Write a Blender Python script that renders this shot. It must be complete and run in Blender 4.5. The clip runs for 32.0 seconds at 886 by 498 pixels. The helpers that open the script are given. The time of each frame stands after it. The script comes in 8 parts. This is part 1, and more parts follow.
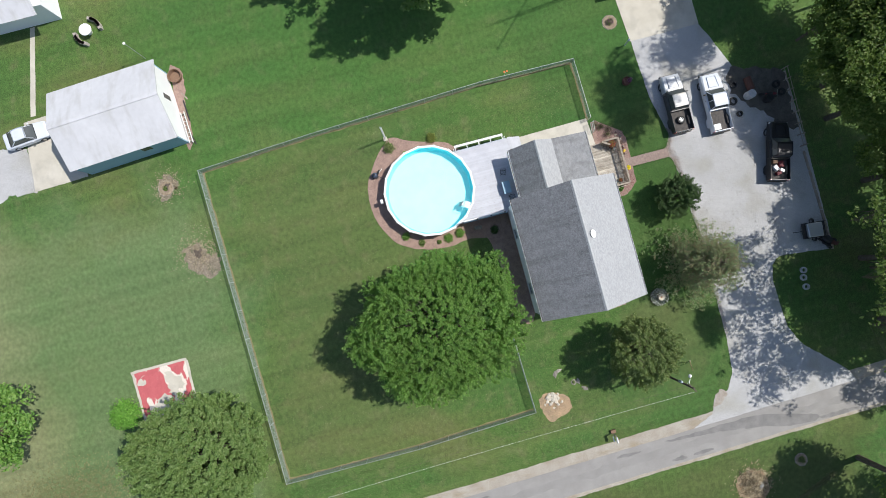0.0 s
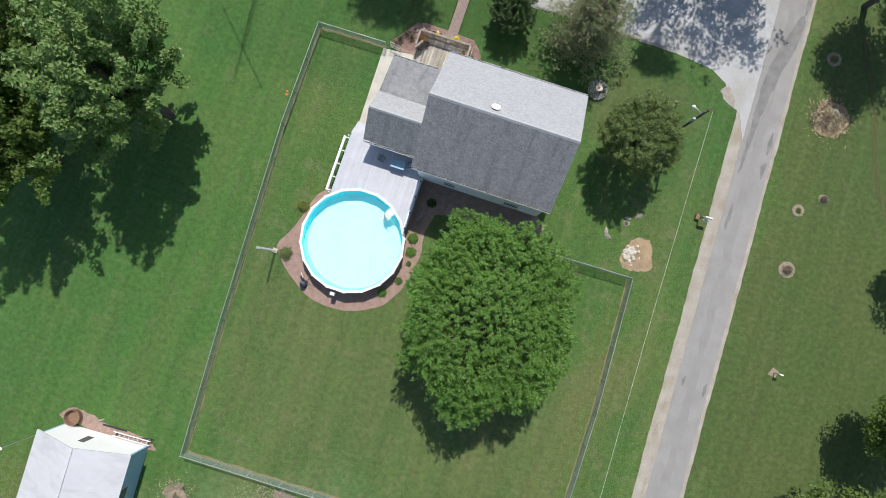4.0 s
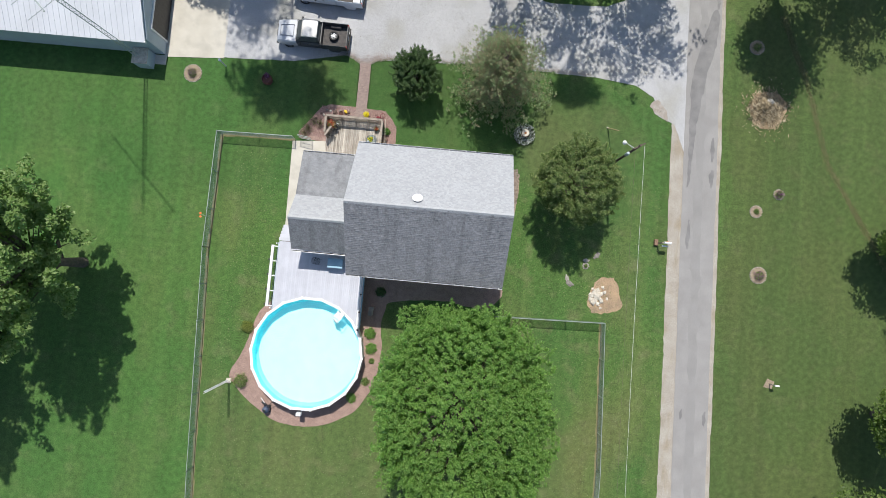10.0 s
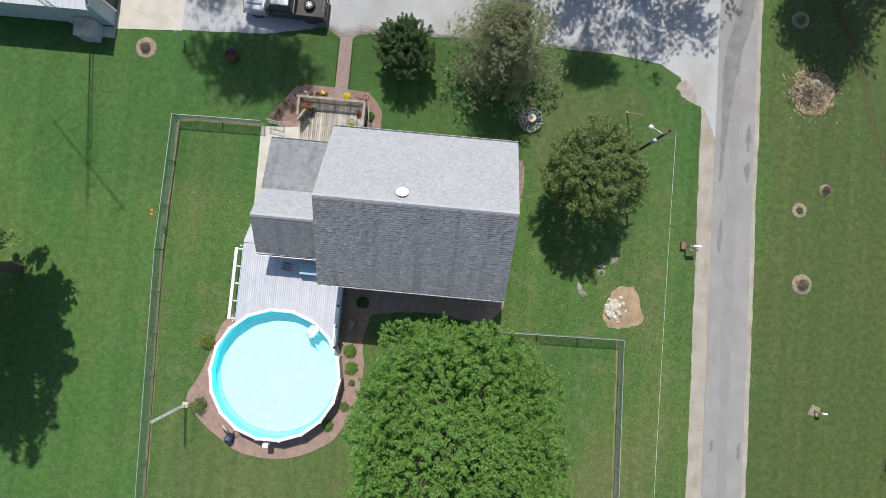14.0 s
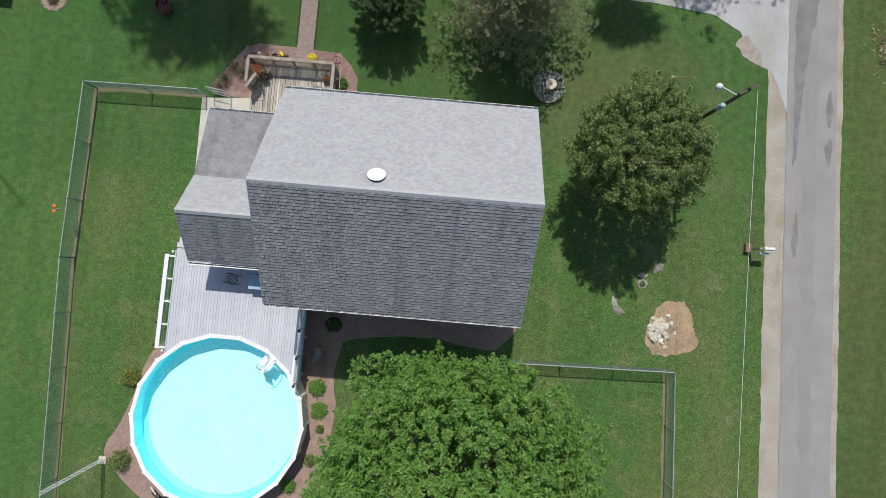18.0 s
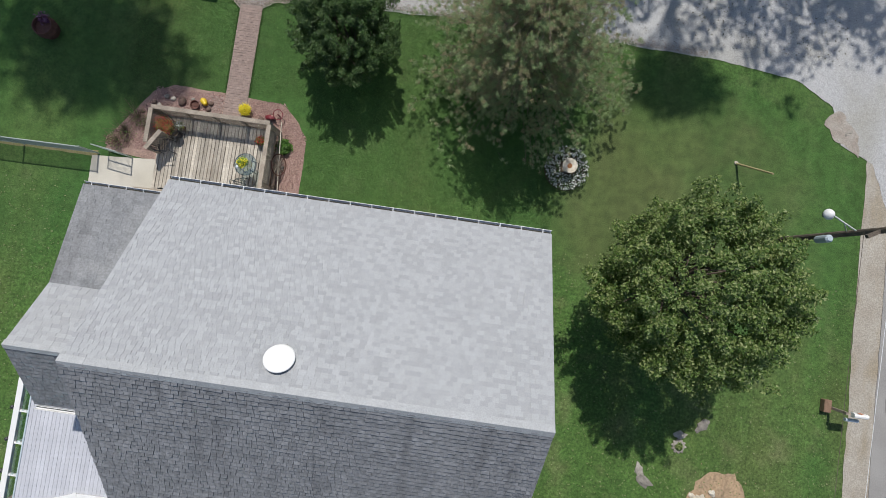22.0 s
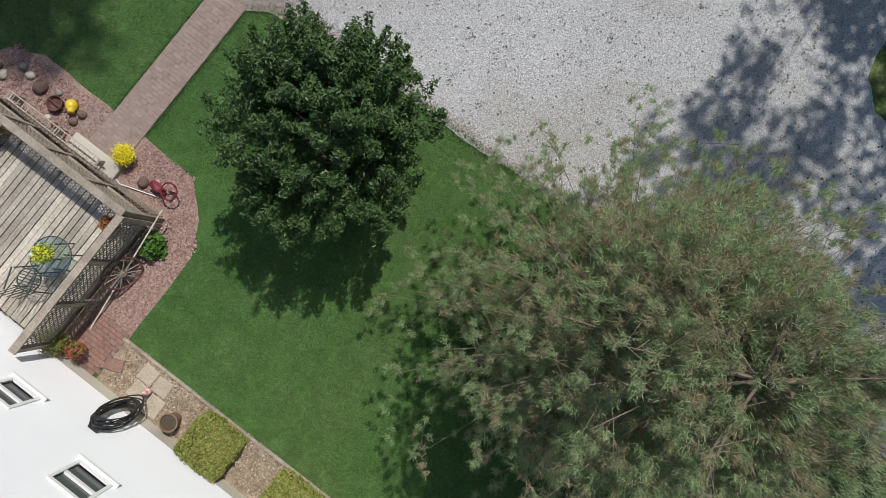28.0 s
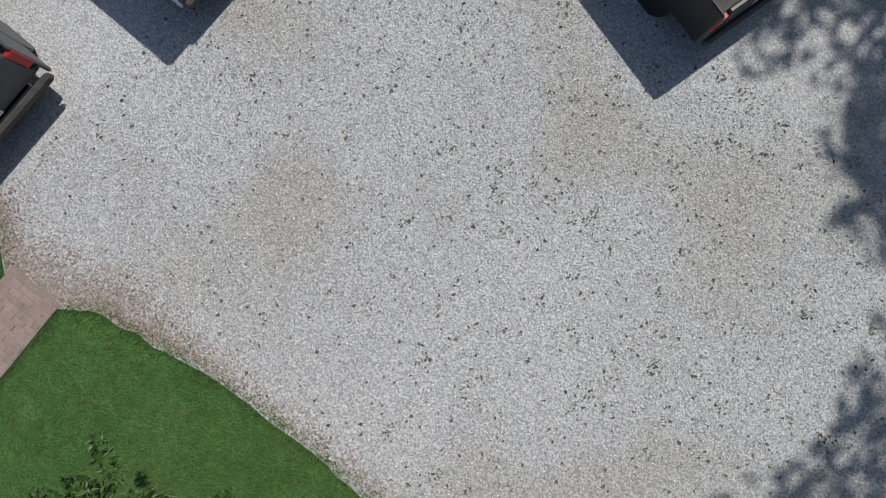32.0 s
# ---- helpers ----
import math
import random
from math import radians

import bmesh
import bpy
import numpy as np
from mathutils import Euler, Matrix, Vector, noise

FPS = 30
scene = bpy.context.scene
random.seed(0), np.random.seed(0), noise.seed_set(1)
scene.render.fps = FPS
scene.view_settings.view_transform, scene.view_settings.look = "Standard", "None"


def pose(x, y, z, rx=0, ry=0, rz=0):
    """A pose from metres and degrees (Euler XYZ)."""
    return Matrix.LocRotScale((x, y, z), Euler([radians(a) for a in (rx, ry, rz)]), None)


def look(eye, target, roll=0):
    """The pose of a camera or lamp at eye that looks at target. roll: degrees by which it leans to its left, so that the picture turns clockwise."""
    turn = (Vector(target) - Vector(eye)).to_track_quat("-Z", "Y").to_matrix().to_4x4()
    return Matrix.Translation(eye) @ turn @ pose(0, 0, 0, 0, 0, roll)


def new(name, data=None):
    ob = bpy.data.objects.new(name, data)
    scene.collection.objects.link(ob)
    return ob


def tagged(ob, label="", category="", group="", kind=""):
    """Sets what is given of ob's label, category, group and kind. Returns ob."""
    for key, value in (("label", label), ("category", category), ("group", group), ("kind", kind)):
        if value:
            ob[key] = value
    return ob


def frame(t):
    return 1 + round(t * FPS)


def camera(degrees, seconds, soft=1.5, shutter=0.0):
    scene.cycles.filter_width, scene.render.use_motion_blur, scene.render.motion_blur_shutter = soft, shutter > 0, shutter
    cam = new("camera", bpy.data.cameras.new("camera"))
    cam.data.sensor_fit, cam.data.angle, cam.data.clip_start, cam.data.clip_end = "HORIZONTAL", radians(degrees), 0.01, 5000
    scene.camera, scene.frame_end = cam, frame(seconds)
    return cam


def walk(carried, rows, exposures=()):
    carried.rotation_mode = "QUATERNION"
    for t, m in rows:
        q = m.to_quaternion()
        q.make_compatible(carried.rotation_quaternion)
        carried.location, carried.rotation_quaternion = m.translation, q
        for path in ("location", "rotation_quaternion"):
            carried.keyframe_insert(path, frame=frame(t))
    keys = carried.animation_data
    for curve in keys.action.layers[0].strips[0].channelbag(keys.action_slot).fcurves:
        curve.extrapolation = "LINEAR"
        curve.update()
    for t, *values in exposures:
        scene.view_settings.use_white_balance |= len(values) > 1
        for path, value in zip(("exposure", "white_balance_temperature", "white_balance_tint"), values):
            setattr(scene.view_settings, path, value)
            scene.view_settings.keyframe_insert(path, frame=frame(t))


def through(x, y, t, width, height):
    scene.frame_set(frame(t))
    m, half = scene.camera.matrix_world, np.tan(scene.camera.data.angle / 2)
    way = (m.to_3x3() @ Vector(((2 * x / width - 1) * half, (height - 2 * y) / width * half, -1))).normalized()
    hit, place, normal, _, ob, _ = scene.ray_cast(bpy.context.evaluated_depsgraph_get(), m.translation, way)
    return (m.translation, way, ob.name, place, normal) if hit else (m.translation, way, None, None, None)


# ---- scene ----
# ---- camera and walk ----
cam = camera(83.0, 32.0, 0.7)
PATH = [
    (0.0, -1.33, -0.75, 50.22, 2.34, 0.10, 75.20),
    (0.5, -1.27, -0.77, 49.27, 2.41, -0.02, 70.05),
    (1.0, -1.10, -0.81, 48.29, 2.60, 0.01, 63.91),
    (1.5, -0.87, -0.86, 47.40, 2.81, 0.09, 56.26),
    (2.0, -0.67, -0.85, 46.69, 3.17, 0.31, 48.85),
    (2.5, -0.52, -0.82, 45.95, 3.33, 0.46, 41.56),
    (3.0, -0.41, -0.79, 45.14, 3.49, 0.64, 34.02),
    (3.5, -0.36, -0.66, 44.38, 3.44, 0.75, 26.29),
    (5.5, -0.10, -0.32, 42.11, 3.42, 0.57, 2.61),
    (6.0, -0.00, 0.00, 42.07, 3.44, 0.48, 2.01),
    (6.5, 0.24, 0.48, 42.07, 3.38, 0.52, 1.61),
    (7.0, 0.45, 1.16, 42.06, 3.31, 0.53, 1.32),
    (7.5, 0.61, 1.99, 42.05, 3.20, 0.45, 2.14),
    (8.0, 0.69, 2.96, 42.05, 3.04, 0.33, 3.85),
    (8.5, 0.84, 3.99, 42.07, 2.94, 0.29, 4.53),
    (9.0, 0.99, 5.05, 42.08, 2.90, 0.23, 4.89),
    (9.5, 1.01, 6.25, 41.83, 2.74, 0.15, 5.06),
    (10.0, 1.06, 7.25, 41.41, 2.69, -0.00, 5.16),
    (10.5, 1.16, 7.73, 40.86, 2.61, 0.01, 5.31),
    (11.0, 1.22, 7.85, 40.25, 2.59, 0.02, 5.40),
    (11.5, 1.29, 7.84, 39.50, 2.61, -0.00, 5.55),
    (12.0, 1.38, 7.84, 38.75, 2.61, 0.00, 5.47),
    (12.5, 1.50, 7.83, 38.00, 2.61, 0.03, 5.41),
    (13.0, 1.62, 7.79, 37.34, 2.71, 0.08, 5.36),
    (13.5, 1.55, 7.89, 36.53, 2.59, 0.00, 5.35),
    (15.5, 1.63, 7.71, 32.79, 2.67, 0.02, 5.22),
    (16.0, 1.67, 7.61, 31.71, 2.76, -0.02, 5.15),
    (16.5, 1.65, 7.62, 30.62, 2.77, -0.15, 5.05),
    (17.0, 1.71, 7.73, 29.56, 2.87, -0.11, 5.05),
    (17.5, 1.74, 8.03, 28.55, 2.89, -0.12, 4.96),
    (18.0, 1.75, 8.44, 27.57, 2.85, -0.11, 4.94),
    (18.5, 1.81, 8.94, 26.59, 2.81, -0.06, 4.93),
    (19.0, 1.90, 9.45, 25.59, 2.87, -0.06, 4.97),
    (19.5, 1.97, 10.13, 24.61, 2.63, -0.15, 4.86),
    (20.0, 2.05, 10.87, 23.62, 2.46, -0.10, 4.89),
    (20.5, 2.11, 11.68, 22.64, 2.38, -0.11, 4.83),
    (21.0, 2.16, 12.57, 21.74, 2.28, -0.21, 3.46),
    (21.5, 2.24, 13.47, 20.92, 2.40, -0.25, 4.27),
    (22.0, 2.33, 14.47, 20.36, 2.42, -0.22, 8.19),
    (22.5, 2.41, 15.48, 19.60, 2.54, -0.21, 12.19),
    (23.0, 2.43, 16.52, 18.93, 2.69, -0.18, 20.28),
    (23.5, 2.41, 17.52, 18.19, 2.62, -0.13, 29.83),
    (24.0, 2.23, 18.52, 17.62, 2.45, -0.11, 34.18),
    (24.5, 2.03, 19.44, 16.90, 2.57, -0.07, 35.25),
    (25.0, 1.87, 20.20, 16.13, 2.72, -0.08, 35.98),
    (25.5, 1.76, 20.53, 15.36, 2.84, -0.07, 36.62),
    (27.5, 1.30, 21.32, 12.22, 2.96, -0.10, 37.18),
    (28.0, 0.95, 21.96, 11.52, 3.07, -0.08, 37.18),
    (28.5, 0.55, 22.69, 10.91, 3.09, -0.09, 37.15),
    (29.0, 0.16, 23.45, 10.30, 3.13, -0.05, 37.23),
    (29.5, -0.23, 24.20, 9.73, 2.96, 0.09, 37.48),
    (30.0, -0.59, 24.91, 9.11, 2.81, 0.24, 37.75),
    (30.5, -1.00, 25.66, 8.49, 2.71, 0.26, 37.94),
    (31.0, -1.53, 26.49, 7.96, 2.64, 0.29, 38.07),
    (31.5, -2.01, 27.30, 7.56, 2.61, 0.24, 38.14),
    (32.0, -2.43, 28.02, 7.28, 2.70, 0.34, 38.19),
]
EXPOSURE = [(0.0, 0.26), (3.0, 0.19), (6.0, 0.37), (13.0, 0.27), (17.0, 0.08), (20.0, -0.1), (22.0, -0.06), (25.0, -0.17), (28.0, -0.06), (30.0, 0.18), (31.0, 0.03), (32.0, -0.19)]
walk(cam, [(t, pose(x, y, z, rx, ry, rz)) for t, x, y, z, rx, ry, rz in PATH], EXPOSURE)

# ---- world and sun ----
SUN_DROP = (0.07, -0.69)            # how far a shadow falls per metre of height
sun_vec = Vector((-SUN_DROP[0], -SUN_DROP[1], 1.0)).normalized()
world = bpy.data.worlds.new("sky")
scene.world = world
world.use_nodes = True
wn = world.node_tree
sky = wn.nodes.new("ShaderNodeTexSky")
sky.sky_type, sky.sun_disc = "NISHITA", False
sky.sun_elevation = math.asin(sun_vec.z)
sky.sun_rotation = math.atan2(sun_vec.x, sun_vec.y)
wn.links.new(sky.outputs[0], wn.nodes["Background"].inputs[0])
wn.nodes["Background"].inputs[1].default_value = 0.107
sun = new("sun", bpy.data.lights.new("sun", "SUN"))
sun.data.energy, sun.data.angle, sun.data.color = 4.0, radians(0.9), (1.0, 0.96, 0.9)
sun.matrix_world = look(sun_vec * 80, (0, 0, 0))

# ---- materials ----


def material(name, a, b, scale=2.0, rough=0.8, bump=0.0, bump_scale=None, metal=0.0, fine=None, fine_amount=0.25,
             vary=0.0, island=False, detail=4.0, contrast=0.5, stain=None, stain_scale=0.3, stain_amount=0.5, run=None, edge=0.72):
    """Two colours mixed by noise at a broad scale, a finer grain over them, stains of a third colour, and relief."""
    m = bpy.data.materials.new(name)
    m.use_nodes = True
    nt = m.node_tree
    n, ln = nt.nodes, nt.links
    bs = n["Principled BSDF"]
    geo = n.new("ShaderNodeNewGeometry")

    def tex(sc, det=detail, stretch=None):
        t = n.new("ShaderNodeTexNoise")
        t.inputs["Scale"].default_value, t.inputs["Detail"].default_value = sc, det
        if stretch:
            mp = n.new("ShaderNodeMapping")
            mp.inputs["Scale"].default_value = stretch
            ln.new(geo.outputs["Position"], mp.inputs[0])
            ln.new(mp.outputs[0], t.inputs["Vector"])
        else:
            ln.new(geo.outputs["Position"], t.inputs["Vector"])
        return t.outputs[0]

    def ramp(src, lo, hi):
        r = n.new("ShaderNodeMapRange")
        r.inputs[1].default_value, r.inputs[2].default_value = lo, hi
        ln.new(src, r.inputs[0])
        return r.outputs[0]

    def mixed(fac, x, y, mode="MIX"):
        k = n.new("ShaderNodeMix")
        k.data_type, k.blend_type = "RGBA", mode
        for slot, v in ((0, fac), (6, x), (7, y)):
            if isinstance(v, (int, float)):
                k.inputs[slot].default_value = v
            elif isinstance(v, tuple):
                k.inputs[slot].default_value = (*v[:3], 1)
            else:
                ln.new(v, k.inputs[slot])
        return k.outputs[2]

    w = 0.5 - 0.45 * contrast
    col = mixed(ramp(tex(scale), 0.5 - w * 0.6, 0.5 + w * 0.6), a, b)
    if stain:
        s = ramp(tex(stain_scale, 6.0, run), 0.5, edge)
        k = n.new("ShaderNodeMath")
        k.operation = "MULTIPLY"
        k.inputs[1].default_value = stain_amount
        ln.new(s, k.inputs[0])
        col = mixed(k.outputs[0], col, stain)
    if fine:
        g = ramp(tex(fine, 3.0), 0.25, 0.75)
        r = n.new("ShaderNodeMapRange")
        r.inputs[3].default_value, r.inputs[4].default_value = 1 - fine_amount, 1 + fine_amount
        ln.new(g, r.inputs[0])
        col = mixed(1.0, col, r.outputs[0], "MULTIPLY")
    if vary:
        src = geo.outputs["Random Per Island"] if island else n.new("ShaderNodeObjectInfo").outputs["Random"]
        r = n.new("ShaderNodeMapRange")
        r.inputs[3].default_value, r.inputs[4].default_value = 1 - vary, 1 + vary
        ln.new(src, r.inputs[0])
        col = mixed(1.0, col, r.outputs[0], "MULTIPLY")
    if isinstance(col, tuple):
        bs.inputs["Base Color"].default_value = (*col, 1)
    else:
        ln.new(col, bs.inputs["Base Color"])
    bs.inputs["Roughness"].default_value, bs.inputs["Metallic"].default_value = rough, metal
    if bump:
        bp = n.new("ShaderNodeBump")
        bp.inputs["Strength"].default_value, bp.inputs["Distance"].default_value = min(bump, 1.0), 0.02 * max(bump, 1.0)
        ln.new(tex(bump_scale or scale * 6, 3.0), bp.inputs["Height"])
        ln.new(bp.outputs[0], bs.inputs["Normal"])
    return m


def leaf_material(name, a, b, c, through=0.35, rough=0.5):
    """Leaves: three greens by leaf, some light coming through the blade."""
    m = bpy.data.materials.new(name)
    m.use_nodes = True
    n, ln = m.node_tree.nodes, m.node_tree.links
    bs = n["Principled BSDF"]
    geo = n.new("ShaderNodeNewGeometry")
    r = n.new("ShaderNodeValToRGB")
    r.color_ramp.elements[0].color, r.color_ramp.elements[1].color = (*a, 1), (*c, 1)
    e = r.color_ramp.elements.new(0.55)
    e.color = (*b, 1)
    ln.new(geo.outputs["Random Per Island"], r.inputs[0])
    ln.new(r.outputs[0], bs.inputs["Base Color"])
    bs.inputs["Roughness"].default_value = rough
    tr = n.new("ShaderNodeBsdfTranslucent")
    ln.new(r.outputs[0], tr.inputs[0])
    mx = n.new("ShaderNodeMixShader")
    mx.inputs[0].default_value = through
    ln.new(bs.outputs[0], mx.inputs[1])
    ln.new(tr.outputs[0], mx.inputs[2])
    ln.new(mx.outputs[0], n["Material Output"].inputs[0])
    return m


def grass_material():
    m = bpy.data.materials.new("mown grass")
    m.use_nodes = True
    n, ln = m.node_tree.nodes, m.node_tree.links
    bs = n["Principled BSDF"]
    geo = n.new("ShaderNodeNewGeometry")

    def noise(sc, det=4.0, stretch=None):
        t = n.new("ShaderNodeTexNoise")
        t.inputs["Scale"].default_value, t.inputs["Detail"].default_value = sc, det
        if stretch:
            mp = n.new("ShaderNodeMapping")
            mp.inputs["Scale"].default_value = stretch
            ln.new(geo.outputs["Position"], mp.inputs[0])
            ln.new(mp.outputs[0], t.inputs["Vector"])
        else:
            ln.new(geo.outputs["Position"], t.inputs["Vector"])
        return t.outputs[0]

    def rng(src, lo, hi, x=0.0, y=1.0):
        r = n.new("ShaderNodeMapRange")
        for i, v in enumerate((lo, hi, x, y)):
            r.inputs[i + 1].default_value = v
        ln.new(src, r.inputs[0])
        return r.outputs[0]

    def mix(f, x, y, mode="MIX"):
        k = n.new("ShaderNodeMix")
        k.data_type, k.blend_type = "RGBA", mode
        for slot, v in ((0, f), (6, x), (7, y)):
            if isinstance(v, float):
                k.inputs[slot].default_value = v
            elif isinstance(v, tuple):
                k.inputs[slot].default_value = (*v, 1)
            else:
                ln.new(v, k.inputs[slot])
        return k.outputs[2]

    col = mix(rng(noise(0.09, 5.0), 0.35, 0.65), (0.056, 0.128, 0.032), (0.080, 0.146, 0.036))
    col = mix(rng(noise(0.13, 7.0, (1.6, 0.6, 1.0)), 0.46, 0.7, 0.0, 0.75), col, (0.140, 0.150, 0.055))
    col = mix(rng(noise(0.7, 9.0), 0.52, 0.74, 0.0, 0.62), col, (0.155, 0.165, 0.078))
    col = mix(1.0, col, rng(noise(9.0, 4.0), 0.32, 0.68, 0.64, 1.36), "MULTIPLY")
    col = mix(rng(noise(5.5, 2.0), 0.68, 0.74, 0.0, 0.35), col, (0.18, 0.21, 0.10))
    sep = n.new("ShaderNodeSeparateXYZ")
    ln.new(geo.outputs["Position"], sep.inputs[0])
    wob = rng(noise(0.12, 5.0), 0.2, 0.8, -5.0, 5.0)

    def shifted(axis):
        k = n.new("ShaderNodeMath")
        ln.new(sep.outputs[axis], k.inputs[0])
        ln.new(wob, k.inputs[1])
        return k.outputs[0]

    px_, py_ = shifted(0), shifted(1)

    def zone(x0, x1, y0, y1, amount, soft=5.0):
        """How much a stretch of lawn differs in growth and, in one, painted shade: full inside, fading over its border.
        """
        out = None
        for src, lo, hi in ((px_, x0 - soft, x0), (px_, x1 + soft, x1), (py_, y0 - soft, y0), (py_, y1 + soft, y1)):
            r = rng(src, lo, hi)
            if out is None:
                out = r
            else:
                k = n.new("ShaderNodeMath")
                k.operation = "MULTIPLY"
                ln.new(out, k.inputs[0])
                ln.new(r, k.inputs[1])
                out = k.outputs[0]
        k = n.new("ShaderNodeMath")
        k.operation = "MULTIPLY"
        ln.new(out, k.inputs[0])
        k.inputs[1].default_value = amount
        return k.outputs[0]

    col = mix(zone(-14, 13, -18, -4, 0.4), col, (0.125, 0.138, 0.055))
    col = mix(zone(-400, -20, -24, 60, 0.5), col, (0.058, 0.150, 0.034))
    col = mix(zone(-13, 400, -400, -25, 0.65), col, (0.140, 0.200, 0.090))
    col = mix(zone(-400, 12, -400, -46, 0.5), col, (0.270, 0.250, 0.140))
    col = mix(zone(25, 400, -400, 34, 0.7), col, (0.073, 0.099, 0.032))
    col = mix(zone(-12, 18, 17, 24, 0.6, 4.0), col, (0.050, 0.118, 0.030))
    # upper left lawn: darker green, with shade near the garage painted in
    col = mix(zone(-400, -12, 15, 24, 0.5, 3.0), col, (0.046, 0.116, 0.028))
    col = mix(zone(8, 13, 15, 21, 0.55, 3.0), col, (0.112, 0.122, 0.050))
    stripes = rng(noise(1.05, 1.5, (1.0, 0.025, 1.0)), 0.3, 0.7, 0.91, 1.08)
    col = mix(1.0, col, stripes, "MULTIPLY")
    col = mix(1.0, col, rng(noise(2.6, 9.0), 0.34, 0.66, 0.84, 1.16), "MULTIPLY")
    col = mix(1.0, col, rng(noise(28.0, 4.0), 0.3, 0.7, 0.74, 1.26), "MULTIPLY")
    ln.new(col, bs.inputs["Base Color"])
    bs.inputs["Roughness"].default_value = 0.85
    bs.inputs["Specular IOR Level"].default_value = 0.2
    bp = n.new("ShaderNodeBump")
    bp.inputs["Strength"].default_value, bp.inputs["Distance"].default_value = 0.8, 0.05
    ln.new(noise(30.0, 5.0), bp.inputs["Height"])
    ln.new(bp.outputs[0], bs.inputs["Normal"])
    return m


GRASS = grass_material()
GRAVEL = material("pale limestone gravel", (0.45, 0.452, 0.455), (0.385, 0.386, 0.388), 0.3, 0.9, 1.3, 34, fine=30, fine_amount=0.48,
                  stain=(0.31, 0.29, 0.21), stain_scale=0.3, stain_amount=0.45)
SHOULDER = material("tan gravel shoulder", (0.39, 0.36, 0.31), (0.32, 0.285, 0.235), 0.8, 0.95, 0.8, 40, fine=18, fine_amount=0.3, stain=(0.25, 0.19, 0.10), stain_scale=1.1, stain_amount=0.55, run=(1.5, 0.4, 1.0))
ASPHALT = material("worn grey asphalt", (0.302, 0.293, 0.28), (0.255, 0.246, 0.235), 0.7, 0.9, 0.5, 60, fine=30, fine_amount=0.2, stain=(0.24, 0.232, 0.225), stain_scale=0.9, stain_amount=0.35, run=(1.6, 0.25, 1.0))
PATCH = material("dark asphalt patch", (0.165, 0.162, 0.158), (0.22, 0.214, 0.208), 1.2, 0.85, 0.4, 60, fine=30)
TRACK = material("oil-darkened asphalt", (0.240, 0.233, 0.223), (0.275, 0.267, 0.256), 0.6, 0.88, 0.5, 60, fine=30, fine_amount=0.2, stain=(0.24, 0.232, 0.225), stain_scale=0.9, stain_amount=0.35, run=(1.6, 0.25, 1.0))
CONCRETE = material("pale concrete", (0.55, 0.52, 0.45), (0.47, 0.44, 0.37), 0.6, 0.85, 0.3, 30, fine=30, fine_amount=0.1,
                    stain=(0.32, 0.30, 0.26), stain_scale=0.8, stain_amount=0.5)
MULCH = material("reddish brown mulch", (0.34, 0.235, 0.195), (0.265, 0.18, 0.148), 2.0, 0.95, 1.0, 25, fine=22, fine_amount=0.4)
BARK_BED = material("tan bark and pebbles", (0.34, 0.27, 0.19), (0.22, 0.17, 0.12), 6.0, 0.95, 1.0, 25, fine=18, fine_amount=0.4)
DIRT = material("bare sandy dirt", (0.42, 0.295, 0.18), (0.31, 0.225, 0.145), 1.1, 0.95, 0.8, 20, fine=10, fine_amount=0.3, stain=(0.22, 0.17, 0.12), stain_scale=1.2, stain_amount=0.6)
PAVER = material("brown paving brick", (0.30, 0.228, 0.198), (0.24, 0.182, 0.158), 6.0, 0.9, 0.4, 40, fine=60, fine_amount=0.2, vary=0.09, stain=(0.34, 0.265, 0.235), stain_scale=1.2, stain_amount=0.5)
SHINGLE = material("grey asphalt shingle", (0.350, 0.360, 0.372), (0.338, 0.348, 0.360), 0.9, 0.92, 0.5, 60, fine=45, fine_amount=0.12,
                   vary=0.095, island=True)
# Rear slopes: same shingle with its base darkened for shade, plus dark algae streaks.
STREAKED_SHADED = material("algae-streaked grey shingle, base darkened for shade", (0.235, 0.24, 0.25), (0.195, 0.20, 0.21), 2.0, 0.92, 0.5, 80, fine=9, fine_amount=0.25,
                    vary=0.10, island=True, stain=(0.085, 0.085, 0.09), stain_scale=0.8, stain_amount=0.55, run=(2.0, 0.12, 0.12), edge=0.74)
ROOFING = material("weathered grey roll roofing", (0.215, 0.222, 0.232), (0.26, 0.266, 0.272), 1.2, 0.92, 0.4, 60, fine=14, fine_amount=0.2, vary=0.10, island=True,
                   stain=(0.125, 0.125, 0.13), stain_scale=0.7, stain_amount=0.6, run=(1.6, 0.5, 0.5))
RIDGE_CAP = material("pale grey ridge shingle", (0.40, 0.41, 0.42), (0.36, 0.37, 0.38), 3.0, 0.92, 0.5, 60, fine=30, fine_amount=0.15, vary=0.03)
SIDING = material("white vinyl siding", (0.87, 0.88, 0.90), (0.84, 0.85, 0.875), 0.7, 0.55)
WHITE = material("white painted metal", (0.78, 0.78, 0.77), (0.72, 0.72, 0.71), 1.5, 0.45)
BLUE_SIDING = material("blue grey siding", (0.30, 0.47, 0.58), (0.27, 0.43, 0.54), 0.8, 0.6)
GREY_SIDING = material("grey metal siding", (0.44, 0.52, 0.57), (0.40, 0.47, 0.52), 0.8, 0.6)
METAL_ROOF = material("white coated metal roof", (0.56, 0.565, 0.585), (0.52, 0.525, 0.545), 0.35, 0.6, stain=(0.40, 0.395, 0.385), stain_scale=0.8, stain_amount=0.6, run=(0.35, 1.6, 1.0), fine=2.0, fine_amount=0.05)
GLASS = material("dark window glass", (0.075, 0.085, 0.085), (0.10, 0.11, 0.11), 1.0, 0.08)
